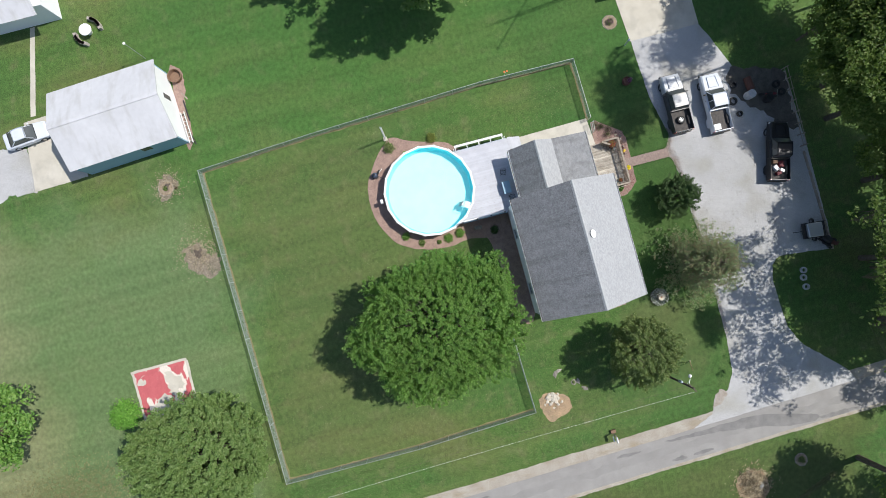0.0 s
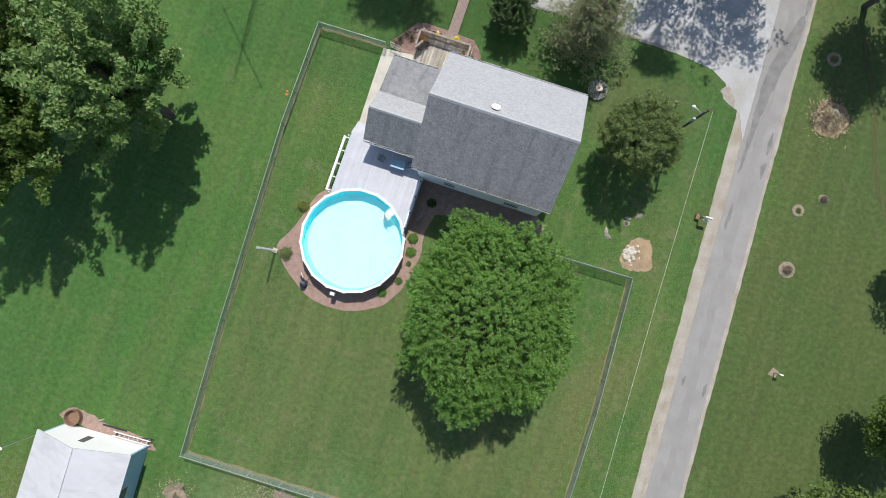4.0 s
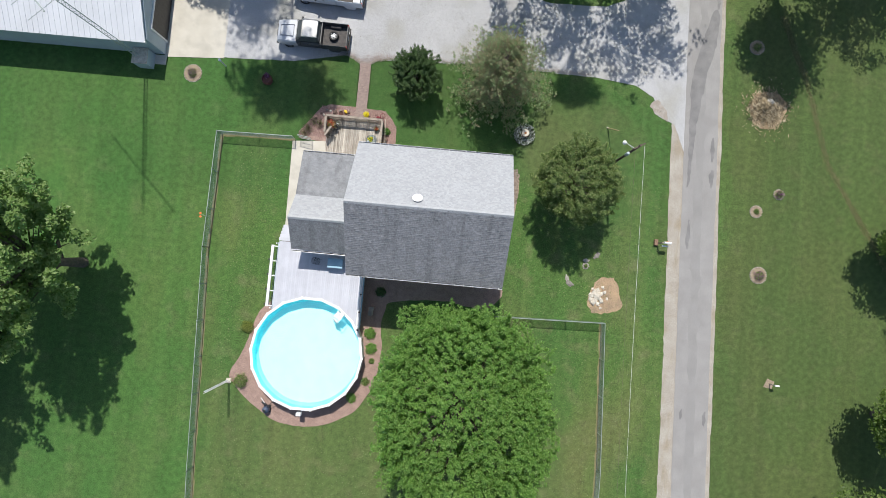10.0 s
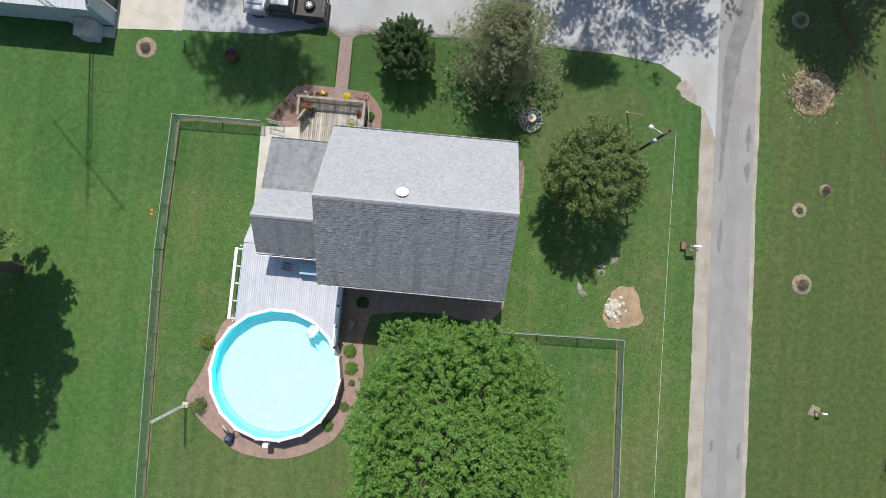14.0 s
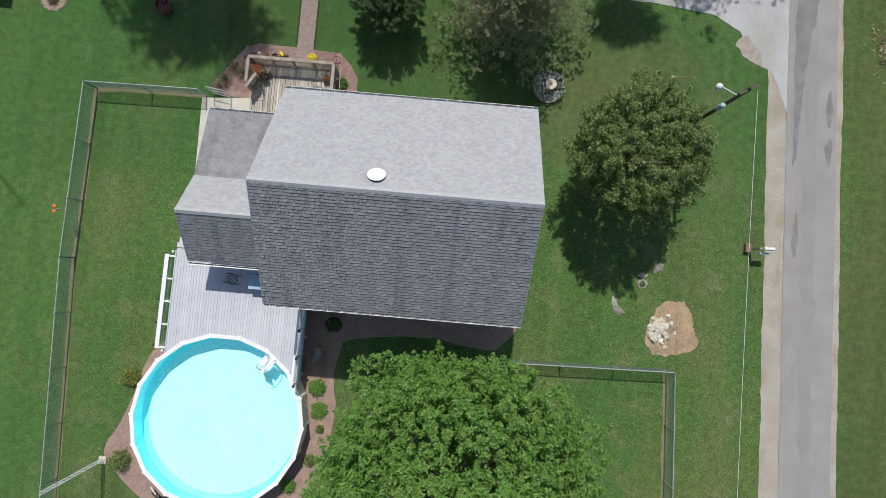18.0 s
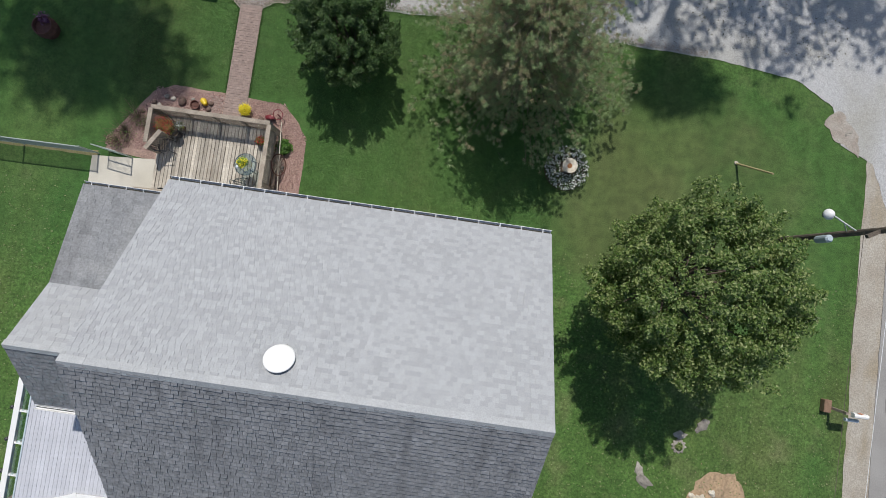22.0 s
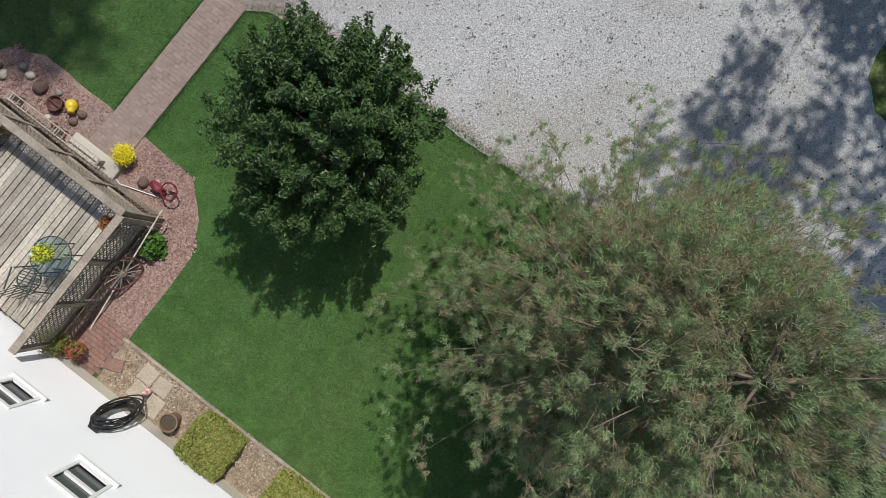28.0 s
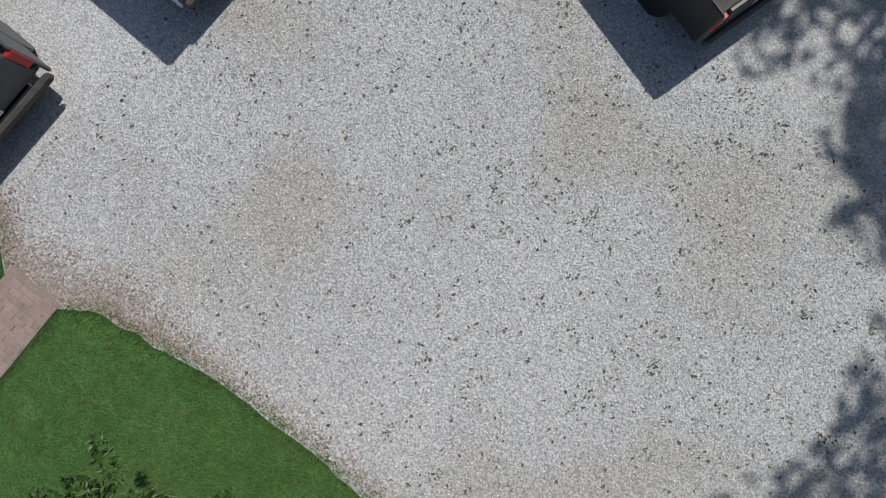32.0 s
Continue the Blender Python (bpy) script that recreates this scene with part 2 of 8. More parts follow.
SCREEN = material("dark insect screen", (0.10, 0.10, 0.10), (0.13, 0.13, 0.13), 3.0, 0.7)
GALV = material("galvanised steel", (0.44, 0.49, 0.46), (0.37, 0.42, 0.39), 3.0, 0.5, metal=0.3)
FENCE_GREEN = material("dull green grey fence wire", (0.30, 0.37, 0.32), (0.24, 0.30, 0.26), 4.0, 0.6, metal=0.3)
BOARD = material("weathered deck wood", (0.47, 0.43, 0.365), (0.32, 0.285, 0.235), 1.4, 0.85, 0.5, 30, fine=18, fine_amount=0.25, vary=0.26, stain=(0.22, 0.19, 0.155), stain_scale=1.5, stain_amount=0.5, run=(4.0, 0.4, 1.0))
RAILWOOD = material("grey weathered timber", (0.36, 0.31, 0.25), (0.25, 0.21, 0.17), 3.0, 0.88, 0.5, 30, fine=20, fine_amount=0.25, vary=0.1)
DECK_WHITE = material("white painted deck board", (0.53, 0.54, 0.585), (0.47, 0.48, 0.525), 1.2, 0.6, fine=15, fine_amount=0.06, vary=0.05)
DARK = material("black plastic", (0.02, 0.02, 0.022), (0.035, 0.035, 0.037), 5.0, 0.45)
RUBBER = material("black tyre rubber", (0.025, 0.025, 0.025), (0.04, 0.04, 0.04), 8.0, 0.85)
CHROME = material("bright alloy", (0.55, 0.56, 0.58), (0.45, 0.46, 0.48), 5.0, 0.25, metal=0.9)
BARK = material("grey brown bark", (0.14, 0.11, 0.085), (0.085, 0.07, 0.055), 5.0, 0.95, 1.0, 20, fine=20)
STONE = material("mottled field stone", (0.36, 0.33, 0.29), (0.24, 0.22, 0.19), 5.0, 0.9, 0.8, 20, fine=20, vary=0.3)
PALE_STONE = material("pale broken stone", (0.60, 0.56, 0.48), (0.45, 0.40, 0.32), 4.0, 0.9, 0.8, 15, fine=15, vary=0.2)
MAPLE = leaf_material("bright maple leaf", (0.122, 0.262, 0.050), (0.205, 0.388, 0.078), (0.325, 0.498, 0.138), 0.5)
OAKLEAF = leaf_material("dark glossy leaf", (0.036, 0.082, 0.022), (0.066, 0.135, 0.034), (0.12, 0.19, 0.062), 0.28, 0.5)
APPLE = leaf_material("olive green leaf", (0.070, 0.13, 0.028), (0.155, 0.24, 0.055), (0.39, 0.44, 0.19), 0.42)
NEEDLE_DRY = leaf_material("browned pine needle", (0.215, 0.210, 0.110), (0.335, 0.305, 0.175), (0.470, 0.410, 0.260), 0.5, 0.7)
NEEDLE = leaf_material("dull green pine needle", (0.175, 0.265, 0.120), (0.290, 0.390, 0.185), (0.430, 0.490, 0.265), 0.5, 0.7)
WOODS = leaf_material("woodland leaf", (0.095, 0.165, 0.033), (0.175, 0.275, 0.058), (0.29, 0.37, 0.11), 0.6)
SHRUB = leaf_material("shrub leaf", (0.115, 0.165, 0.03), (0.22, 0.275, 0.055), (0.36, 0.385, 0.10), 0.42)

# ---- mesh helpers ----


def part(name, bm, mat, parent=None, label="", smooth=False):
    """Links a bmesh as one mesh object under a thing or a part."""
    me = bpy.data.meshes.new(name)
    bm.to_mesh(me)
    bm.free()
    if smooth:
        for p in me.polygons:
            p.use_smooth = True
    me.materials.append(mat)
    ob = new(name, me)
    if parent:
        ob.parent = parent
    return tagged(ob, label)


def shared(name, me, parent, m=None):
    """One more object on a mesh that others use as well."""
    ob = new(name, me)
    ob.parent = parent
    if m is not None:
        ob.matrix_basis = m
    return ob


def mesh_of(name, bm, mat):
    me = bpy.data.meshes.new(name)
    bm.to_mesh(me)
    bm.free()
    me.materials.append(mat)
    return me


def raw(name, verts, faces, mat, parent=None, label=""):
    me = bpy.data.meshes.new(name)
    me.from_pydata(verts, [], faces)
    me.materials.append(mat)
    ob = new(name, me)
    if parent:
        ob.parent = parent
    return tagged(ob, label)


def thing(name, x, y, z, label, category, group="", turn=0.0, kind=""):
    ob = new(name)
    ob.empty_display_size = 0.2
    ob.matrix_basis = pose(x, y, z, 0, 0, turn)
    return tagged(ob, label, category, group, kind)


def box(x0, x1, y0, y1, z0, z1, bm=None, m=None, bevel=0.0):
    bm = bm or bmesh.new()
    cs = [Vector((x, y, z)) for z in (z0, z1) for y in (y0, y1) for x in (x0, x1)]
    vs = [bm.verts.new(m @ c if m else c) for c in cs]
    fs = [bm.faces.new([vs[i] for i in q]) for q in ((0, 2, 3, 1), (4, 5, 7, 6), (0, 1, 5, 4), (1, 3, 7, 5), (3, 2, 6, 7), (2, 0, 4, 6))]
    if bevel:
        bmesh.ops.bevel(bm, geom=list({e for f in fs for e in f.edges}), offset=bevel, segments=1, affect="EDGES")
    return bm


def rod(a, b, r0, r1=None, n=6, bm=None, caps=True):
    """A tapered round bar from a to b."""
    bm = bm or bmesh.new()
    a, b = Vector(a), Vector(b)
    r1 = r0 if r1 is None else r1
    q = (b - a).to_track_quat("Z", "Y").to_matrix()
    rings = []
    for c, r in ((a, r0), (b, r1)):
        rings.append([bm.verts.new(c + q @ Vector((r * math.cos(6.28319 * i / n), r * math.sin(6.28319 * i / n), 0))) for i in range(n)])
    for i in range(n):
        j = (i + 1) % n
        bm.faces.new((rings[0][i], rings[0][j], rings[1][j], rings[1][i]))
    if caps:
        bm.faces.new(rings[0][::-1])
        bm.faces.new(rings[1])
    return bm


def lathe(profile, n=24, bm=None, at=(0, 0, 0), m=None, caps=True):
    """A turned body from rows of radius and height."""
    bm = bm or bmesh.new()
    at = Vector(at)
    rings = []
    for r, z in profile:
        ring = []
        for i in range(n):
            p = Vector((r * math.cos(2 * math.pi * i / n), r * math.sin(2 * math.pi * i / n), z))
            ring.append(bm.verts.new((m @ p if m else p) + at))
        rings.append(ring)
    for a, b in zip(rings, rings[1:]):
        for i in range(n):
            j = (i + 1) % n
            bm.faces.new((a[i], a[j], b[j], b[i]))
    if caps and profile[0][0] > 1e-4:
        bm.faces.new(rings[0][::-1])
    if caps and profile[-1][0] > 1e-4:
        bm.faces.new(rings[-1])
    return bm


def blob(r, squash=(1, 1, 1), rough=0.2, seed=0, sub=2, at=(0, 0, 0), bm=None):
    """A lumpy stone or clod."""
    bm = bm or bmesh.new()
    made = bmesh.ops.create_icosphere(bm, subdivisions=sub, radius=1.0)["verts"]
    for v in made:
        d = 1 + rough * noise.noise(v.co * 1.7 + Vector((seed * 3.1, seed, 0)))
        v.co = Vector((v.co.x * r * squash[0] * d, v.co.y * r * squash[1] * d, v.co.z * r * squash[2] * d)) + Vector(at)
    return bm


def sheet(points, z, thick=0.0, step=0.0, ragged=0.0, seed=0):
    """A flat area from its outline, with an uneven edge where it is ragged."""
    pts = []
    count = len(points)
    for i in range(count):
        a, b = Vector(points[i]), Vector(points[(i + 1) % count])
        k = max(1, int((b - a).length / step)) if step else 1
        for s in range(k):
            p = a.lerp(b, s / k)
            d = Vector((noise.noise(Vector((p.x * 0.9, p.y * 0.9, seed))) + 0.7 * noise.noise(Vector((p.x * 3.1, p.y * 3.1, seed + 5))), noise.noise(Vector((p.x * 0.9, p.y * 0.9, seed + 9))) + 0.7 * noise.noise(Vector((p.x * 3.1, p.y * 3.1, seed + 14)))))
            pts.append(p + d * ragged)
    bm = bmesh.new()
    f = bm.faces.new([bm.verts.new((p.x, p.y, z)) for p in pts])
    if f.normal.z < 0:
        f.normal_flip()
    bm.normal_update()
    if f.normal.z < 0:
        f.normal_flip()
    bmesh.ops.triangulate(bm, faces=[f])
    if thick:
        g = bmesh.ops.extrude_face_region(bm, geom=bm.faces[:])
        bmesh.ops.translate(bm, verts=[v for v in g["geom"] if isinstance(v, bmesh.types.BMVert)], vec=(0, 0, -thick))
        bmesh.ops.recalc_face_normals(bm, faces=bm.faces[:])
    return bm


def curve_through(points, per=8):
    """A smooth closed outline through a few corners."""
    out, k = [], len(points)
    for i in range(k):
        p0, p1, p2, p3 = (Vector(points[(i + d) % k]) for d in (-1, 0, 1, 2))
        for s in range(per):
            t = s / per
            out.append(tuple(0.5 * ((2 * p1) + (p2 - p0) * t + (2 * p0 - 5 * p1 + 4 * p2 - p3) * t * t + (3 * p1 - p0 - 3 * p2 + p3) * t ** 3)))
    return out


def leaves(centres, out, size, rng, lift=0.6, ratio=0.55, curl=0.25):
    """Folded leaf blades: arrays of verts and faces."""
    k = len(centres)
    nrm = out * (1 - lift) + np.array([0, 0, lift]) + rng.normal(0, 0.45, (k, 3))
    nrm /= np.linalg.norm(nrm, axis=1)[:, None]
    ax = np.cross(nrm, rng.normal(0, 1, (k, 3)))
    ax /= np.linalg.norm(ax, axis=1)[:, None] + 1e-9
    side = np.cross(nrm, ax)
    s = size * rng.uniform(0.65, 1.3, (k, 1))
    v = np.stack([centres - ax * s * 0.5, centres + side * s * ratio * 0.5 + nrm * s * curl * 0.4,
                  centres + ax * s * 0.5 - nrm * s * curl * 0.3, centres - side * s * ratio * 0.5 + nrm * s * curl * 0.4], 1)
    f = np.arange(k)[:, None] * 4 + np.array([[0, 1, 2, 3]])
    return v.reshape(-1, 3), f


def crown_clumps(rng, n, rx, ry, z0, z1, fill=0.55, lump=0.25, top=1.0):
    """Places of leaf clumps inside an uneven crown; more of them near its skin."""
    pts = []
    ph = rng.uniform(0, 9)
    while len(pts) < n:
        d = rng.normal(0, 1, 3)
        d /= np.linalg.norm(d)
        r = rng.uniform(fill, 1.0)
        wob = 1 + lump * noise.noise(Vector((d[0] * 1.8 + ph, d[1] * 1.8, d[2] * 1.8))) + 0.6 * lump * noise.noise(Vector((d[0] * 4 + ph, d[1] * 4, d[2] * 4)))
        zc, zr = (z0 + z1) / 2, (z1 - z0) / 2
        z = d[2] * r * zr * wob
        if z < 0:
            z *= 0.75
        pts.append((d[0] * r * rx * wob, d[1] * r * ry * wob, zc + z))
    return np.array(pts)


def limbs(base_h, r, tips, bm, rng, bend=0.3):
    for t in tips:
        a = Vector((rng.normal(0, r * 0.3), rng.normal(0, r * 0.3), base_h * rng.uniform(0.75, 1.25)))
        b = a.lerp(Vector(t), 0.78)
        mid = a.lerp(b, 0.5) + Vector((0, 0, (b - a).length * 0.12)) + Vector(rng.normal(0, bend, 3))
        r0 = r * rng.uniform(0.3, 0.5)
        rod(a, mid, r0, r0 * 0.6, 5, bm, False)
        rod(mid, b, r0 * 0.6, 0.012, 5, bm, False)


def tree(name, label, x, y, height, bottom, rx, ry, clumps, per, size, mat, seed, trunk_r=0.2, clump_r=0.9, lift=0.55, lump=0.3, fill=0.5, ratio=0.6, lean=(0, 0), group="", shoot=None):
    rng = np.random.default_rng(seed)
    t = thing(name, x, y, 0, label, "tree", group)
    cl = crown_clumps(rng, clumps, rx - clump_r * 0.6, ry - clump_r * 0.6, bottom, height - clump_r * 0.4, fill, lump)
    cl[:, 0] += lean[0]
    cl[:, 1] += lean[1]
    bm = bmesh.new()
    rod((0, 0, -0.05), (lean[0] * 0.3, lean[1] * 0.3, bottom + 0.2), trunk_r * 1.25, trunk_r * 0.85, 9, bm)
    rod((lean[0] * 0.3, lean[1] * 0.3, bottom + 0.15), (lean[0], lean[1], height * 0.75), trunk_r * 0.85, 0.03, 7, bm)
    part("trunk", bm, BARK, t)
    bm = bmesh.new()
    limbs(bottom, trunk_r, cl[:: max(1, clumps // 45)] - np.array([lean[0], lean[1], 0]), bm, rng)
    bmesh.ops.translate(bm, verts=bm.verts[:], vec=(lean[0], lean[1], 0))
    part("limb_wood", bm, BARK, t)
    c = np.repeat(cl, per, axis=0)
    off = rng.normal(0, 1, (len(c), 3))
    off /= np.linalg.norm(off, axis=1)[:, None]
    off *= clump_r * rng.uniform(0.25, 1.0, (len(c), 1)) ** 0.6 * np.array([1, 1, 0.6])
    sc = np.repeat(rng.uniform(0.6, 1.25, (clumps, 1)), per, axis=0)
    p = c + off * sc
    if shoot:
        ax = cl - np.array([lean[0], lean[1], bottom + (height - bottom) * 0.3])
        ax /= np.linalg.norm(ax, axis=1)[:, None] + 1e-6
        ax = ax * 0.7 + np.array([0, 0, 0.5]) + rng.normal(0, shoot[2] if len(shoot) > 2 else 0.25, ax.shape)
        ax /= np.linalg.norm(ax, axis=1)[:, None]
        s_ = rng.uniform(-0.6, 1.0, (len(c), 1))
        off *= shoot[1] / clump_r * (1.25 - 0.7 * np.maximum(s_, 0))
        p = c + np.repeat(ax, per, axis=0) * s_ * shoot[0] * sc + off
    mid = np.array([lean[0], lean[1], (bottom + height) / 2])
    o = p - mid
    o /= np.linalg.norm(o, axis=1)[:, None] + 1e-6
    v, f = leaves(p, o * 0.6 + off * 0.4, size, rng, lift, ratio)
    raw("crown", v.tolist(), f.tolist(), mat, t)
    return t


def bush(name, label, x, y, r, h, count, size, mat, seed, group="", z=0.0, parent=None, squash=1.0, boxy=False):
    rng = np.random.default_rng(seed)
    d = rng.normal(0, 1, (count, 3))
    d[:, 2] = np.abs(d[:, 2])
    d /= np.linalg.norm(d, axis=1)[:, None]
    if boxy:
        d /= np.abs(d).max(axis=1)[:, None] ** 0.8
    rad = rng.uniform(0.55, 1.0, (count, 1))
    p = d * rad * np.array([r, r * squash, h]) * (1 + 0.12 * rng.normal(0, 1, (count, 1)))
    p[:, 2] = np.maximum(p[:, 2], 0.02)
    v, f = leaves(p, d, size, rng, 0.45)
    if parent is not None:
        v = v + np.array([x, y, z])
        return raw(name, v.tolist(), f.tolist(), mat, parent, label)
    t = thing(name, x, y, z, label, "shrub", group)
    raw("foliage", v.tolist(), f.tolist(), mat, t)
    bm = bmesh.new()
    for k in range(5):
        q = p[rng.integers(count)]
        rod((0, 0, 0), (q[0] * 0.7, q[1] * 0.7, q[2] * 0.8), 0.015, 0.006, 4, bm)
    part("stems", bm, BARK, t)
    return t


# ---- ground ----
bm = bmesh.new()
G = 16
xs = [-900, -300, -120] + [-60 + 8 * i for i in range(G)] + [120, 300, 900]
vs = [[bm.verts.new((a, b, 0)) for a in xs] for b in xs]
for i in range(len(xs) - 1):
    for j in range(len(xs) - 1):
        bm.faces.new((vs[i][j], vs[i][j + 1], vs[i + 1][j + 1], vs[i + 1][j]))
tagged(part("ground", bm, GRASS), "mown green lawn with dry patches", "lawn", kind="structure")

DRIVE = [(-19.0, 23.6), (-13.0, 23.85), (-10.0, 24.5), (-8.6, 24.75), (-7.9, 24.4), (-7.48, 24.05), (-6.6, 24.05), (-6.1, 24.45), (-4.6, 24.68), (-2.98, 24.8), (-1.6, 24.8), (0.4, 24.8), (2.2, 25.0), (4.0, 25.05), (7.0, 24.85),
         (12.5, 24.7), (15.8, 24.35), (17.4, 23.4), (17.9, 21.9), (19.3, 21.3), (20.6, 18.0), (20.8, 36.5), (18.6, 35.6), (17.2, 34.2), (15.0, 31.9), (13.0, 30.95), (11.0, 30.8), (9.0, 30.8), (7.6, 30.85),
         (6.7, 31.15), (6.1, 31.7), (5.9, 32.4), (6.1, 34.0), (6.6, 37.6), (-3.5, 37.9), (-12.0, 38.0), (-12.6, 33.4), (-17.6, 31.4), (-19.0, 30.7)]
tagged(part("gravel_drive", sheet(DRIVE, 0.02, 0, 0.22, 0.07, 3), GRAVEL), "pale crushed stone gravel driveway", "driveway", kind="structure")


MARGIN = material("tan dirt and fine gravel", (0.29, 0.245, 0.205), (0.38, 0.35, 0.31), 1.6, 0.95, 1.2, 30, fine=30, fine_amount=0.4)
edge_line = [(-9.6, 24.62), (-8.6, 24.78), (-7.9, 24.45), (-7.5, 24.15), (-6.6, 24.15), (-6.1, 24.5), (-4.6, 24.74), (-2.98, 24.86), (-1.6, 24.86), (0.4, 24.86), (2.2, 25.05), (4.0, 25.1), (7.0, 24.9), (12.5, 24.75), (15.8, 24.4)]
corner_line = [q for q in edge_line if q[0] < -4.0]
tagged(part("dirt_margin", sheet([(x, y - 0.06) for x, y in corner_line] + [(x, y + (0.16 if -9 < x < -5.5 else -0.03)) for x, y in corner_line[::-1]], 0.0225, 0, 0.1, 0.13, 8), MARGIN), "ragged margin of reddish dirt between lawn and gravel", "dirt margin", kind="structure")


def road_x(y):
    return 22.08 - 0.0295 * y


def uneven(y, seed):
    return sum(noise.noise(Vector((y * f, seed, f))) * w for f, w in ((0.23, 0.6), (0.8, 0.5), (2.1, 0.4)))


def strip(x_of, y0, y1, z, step, ragged=0.0, seed=0):
    left, right = [], []
    y = y0
    while y <= y1 + 1e-6:
        a, b = x_of(y)
        left.append((a + ragged * uneven(y, seed), y))
        right.append((b + ragged * uneven(y, seed + 7), y))
        y += step
    bm = bmesh.new()
    lv = [bm.verts.new((*p, z)) for p in left]
    rv = [bm.verts.new((*p, z)) for p in right]
    for i in range(len(lv) - 1):
        bm.faces.new((lv[i], rv[i], rv[i + 1], lv[i + 1]))
    return bm


tagged(part("road_shoulder", strip(lambda y: (road_x(y) - 2.42, road_x(y) + 1.76), -160, 200, 0.012, 0.2, 0.11, 1), SHOULDER),
       "tan gravel shoulder along the road", "road shoulder", kind="structure")
tagged(part("road", strip(lambda y: (road_x(y) - 1.34, road_x(y) + 1.45), -160, 200, 0.03, 0.4, 0.07, 4), ASPHALT), "narrow worn grey asphalt country road", "road", kind="structure")

# ---- the house ----
SHINGLE_P = material("grey asphalt shingle tab", (0.352, 0.362, 0.374), (0.330, 0.340, 0.352), 0.9, 0.92, 0.5, 60, fine=60, fine_amount=0.15,
                     vary=0.115)


def tab_verts(w, h, lip):
    return [(0, 0, 0), (w, 0, 0), (w, h, 0), (0, h, 0), (0, 0, lip), (w, 0, lip)]


TAB_FACES = [(4, 5, 2, 3), (0, 1, 5, 4), (0, 4, 3), (1, 2, 5)]
TAB_MESH = bpy.data.meshes.new("shingle")
TAB_MESH.from_pydata(tab_verts(1, 1, 1), [], TAB_FACES)
TAB_MESH.materials.append(SHINGLE_P)


def shingled(parent, origin, along, up, length, slope, course, tab, mat, lip=0.012, singles=None, seed=1):
    """Courses of shingle tabs on a slope. singles: the stretch (along, up) in which each tab is an object of its own."""
    rng = random.Random(seed)
    o, u, w = Vector(origin), Vector(along).normalized(), Vector(up).normalized()
    nn = u.cross(w).normalized()
    base = Matrix((( u.x, w.x, nn.x, o.x), (u.y, w.y, nn.y, o.y), (u.z, w.z, nn.z, o.z), (0, 0, 0, 1)))
    verts, faces = [], []
    rows = int(slope / course) + 1
    for r in range(rows):
        s0 = r * course
        h = min(course, slope - s0)
        if h < 0.02:
            continue
        x = -rng.uniform(0, tab)
        while x < length:
            wd = tab * rng.uniform(0.7, 1.35)
            a, b = max(x, 0), min(x + wd, length)
            x += wd
            if b - a < 0.03:
                continue
            lp = lip * rng.uniform(0.6, 1.4)
            if singles and singles[0] <= a <= singles[1] and singles[2] <= s0 <= singles[3]:
                shared("shingle", TAB_MESH, parent, base @ Matrix.Translation((a, s0, 0.002)) @ Matrix.Diagonal((b - a - 0.008, h + 0.01, lp, 1)))
                continue
            k = len(verts)
            for vx, vy, vz in tab_verts(b - a - 0.008, h + 0.01, lp):
                verts.append(base @ Vector((a + vx, s0 + vy, vz + 0.002)))
            faces += [tuple(k + i for i in f) for f in TAB_FACES]
    return tagged(raw("shingles", [tuple(v) for v in verts], faces, mat, parent), kind="stuff")


def slab(a, b, c, d, thick, bm=None):
    """A roof slab under the corners a, b, c, d."""
    bm = bm or bmesh.new()
    top = [Vector(p) for p in (a, b, c, d)]
    nn = (top[1] - top[0]).cross(top[3] - top[0]).normalized()
    if nn.z < 0:
        nn = -nn
    t = [bm.verts.new(p) for p in top]
    l = [bm.verts.new(p - nn * thick) for p in top]
    bm.faces.new(t)
    bm.faces.new(l[::-1])
    for i in range(4):
        j = (i + 1) % 4
        bm.faces.new((t[i], l[i], l[j], t[j]))
    bmesh.ops.recalc_face_normals(bm, faces=bm.faces[:])
    return bm


def wall_lapped(x0, x1, z0, z1, y, face, holes=(), lap=0.115):
    """Lapped boards on a wall along x at y that faces along +y or -y; holes are (x0, x1, z0, z1)."""
    bm = bmesh.new()
    z = z0
    while z < z1 - 0.01:
        zt = min(z + lap, z1)
        spans = [(x0, x1)]
        for hx0, hx1, hz0, hz1 in holes:
            if hz0 < zt and hz1 > z:
                spans = [q for a, b in spans for q in ((a, min(b, hx0)), (max(a, hx1), b)) if q[1] - q[0] > 0.01]
        for a, b in spans:
            o = [bm.verts.new(p) for p in ((a, y + face * 0.016, z), (b, y + face * 0.016, z), (b, y + face * 0.002, zt), (a, y + face * 0.002, zt), (a, y, z), (b, y, z))]
            bm.faces.new(o[:4])
            bm.faces.new((o[4], o[5], o[1], o[0]))
        z = zt
    bmesh.ops.recalc_face_normals(bm, faces=bm.faces[:])
    return bm


def wall_x(x0, x1, y0, y1, z0, z1, holes=()):
    """A wall along x from y0 to y1 with openings through it."""
    bm = bmesh.new()
    cx = sorted({x0, x1, *(h[0] for h in holes), *(h[1] for h in holes)})
    cz = sorted({z0, z1, *(h[2] for h in holes), *(h[3] for h in holes)})
    for a, b in zip(cx, cx[1:]):
        for c, d in zip(cz, cz[1:]):
            if not any(h[0] <= a and b <= h[1] and h[2] <= c and d <= h[3] for h in holes):
                box(a, b, y0, y1, c, d, bm)
    bmesh.ops.remove_doubles(bm, verts=bm.verts[:], dist=1e-4)
    return bm


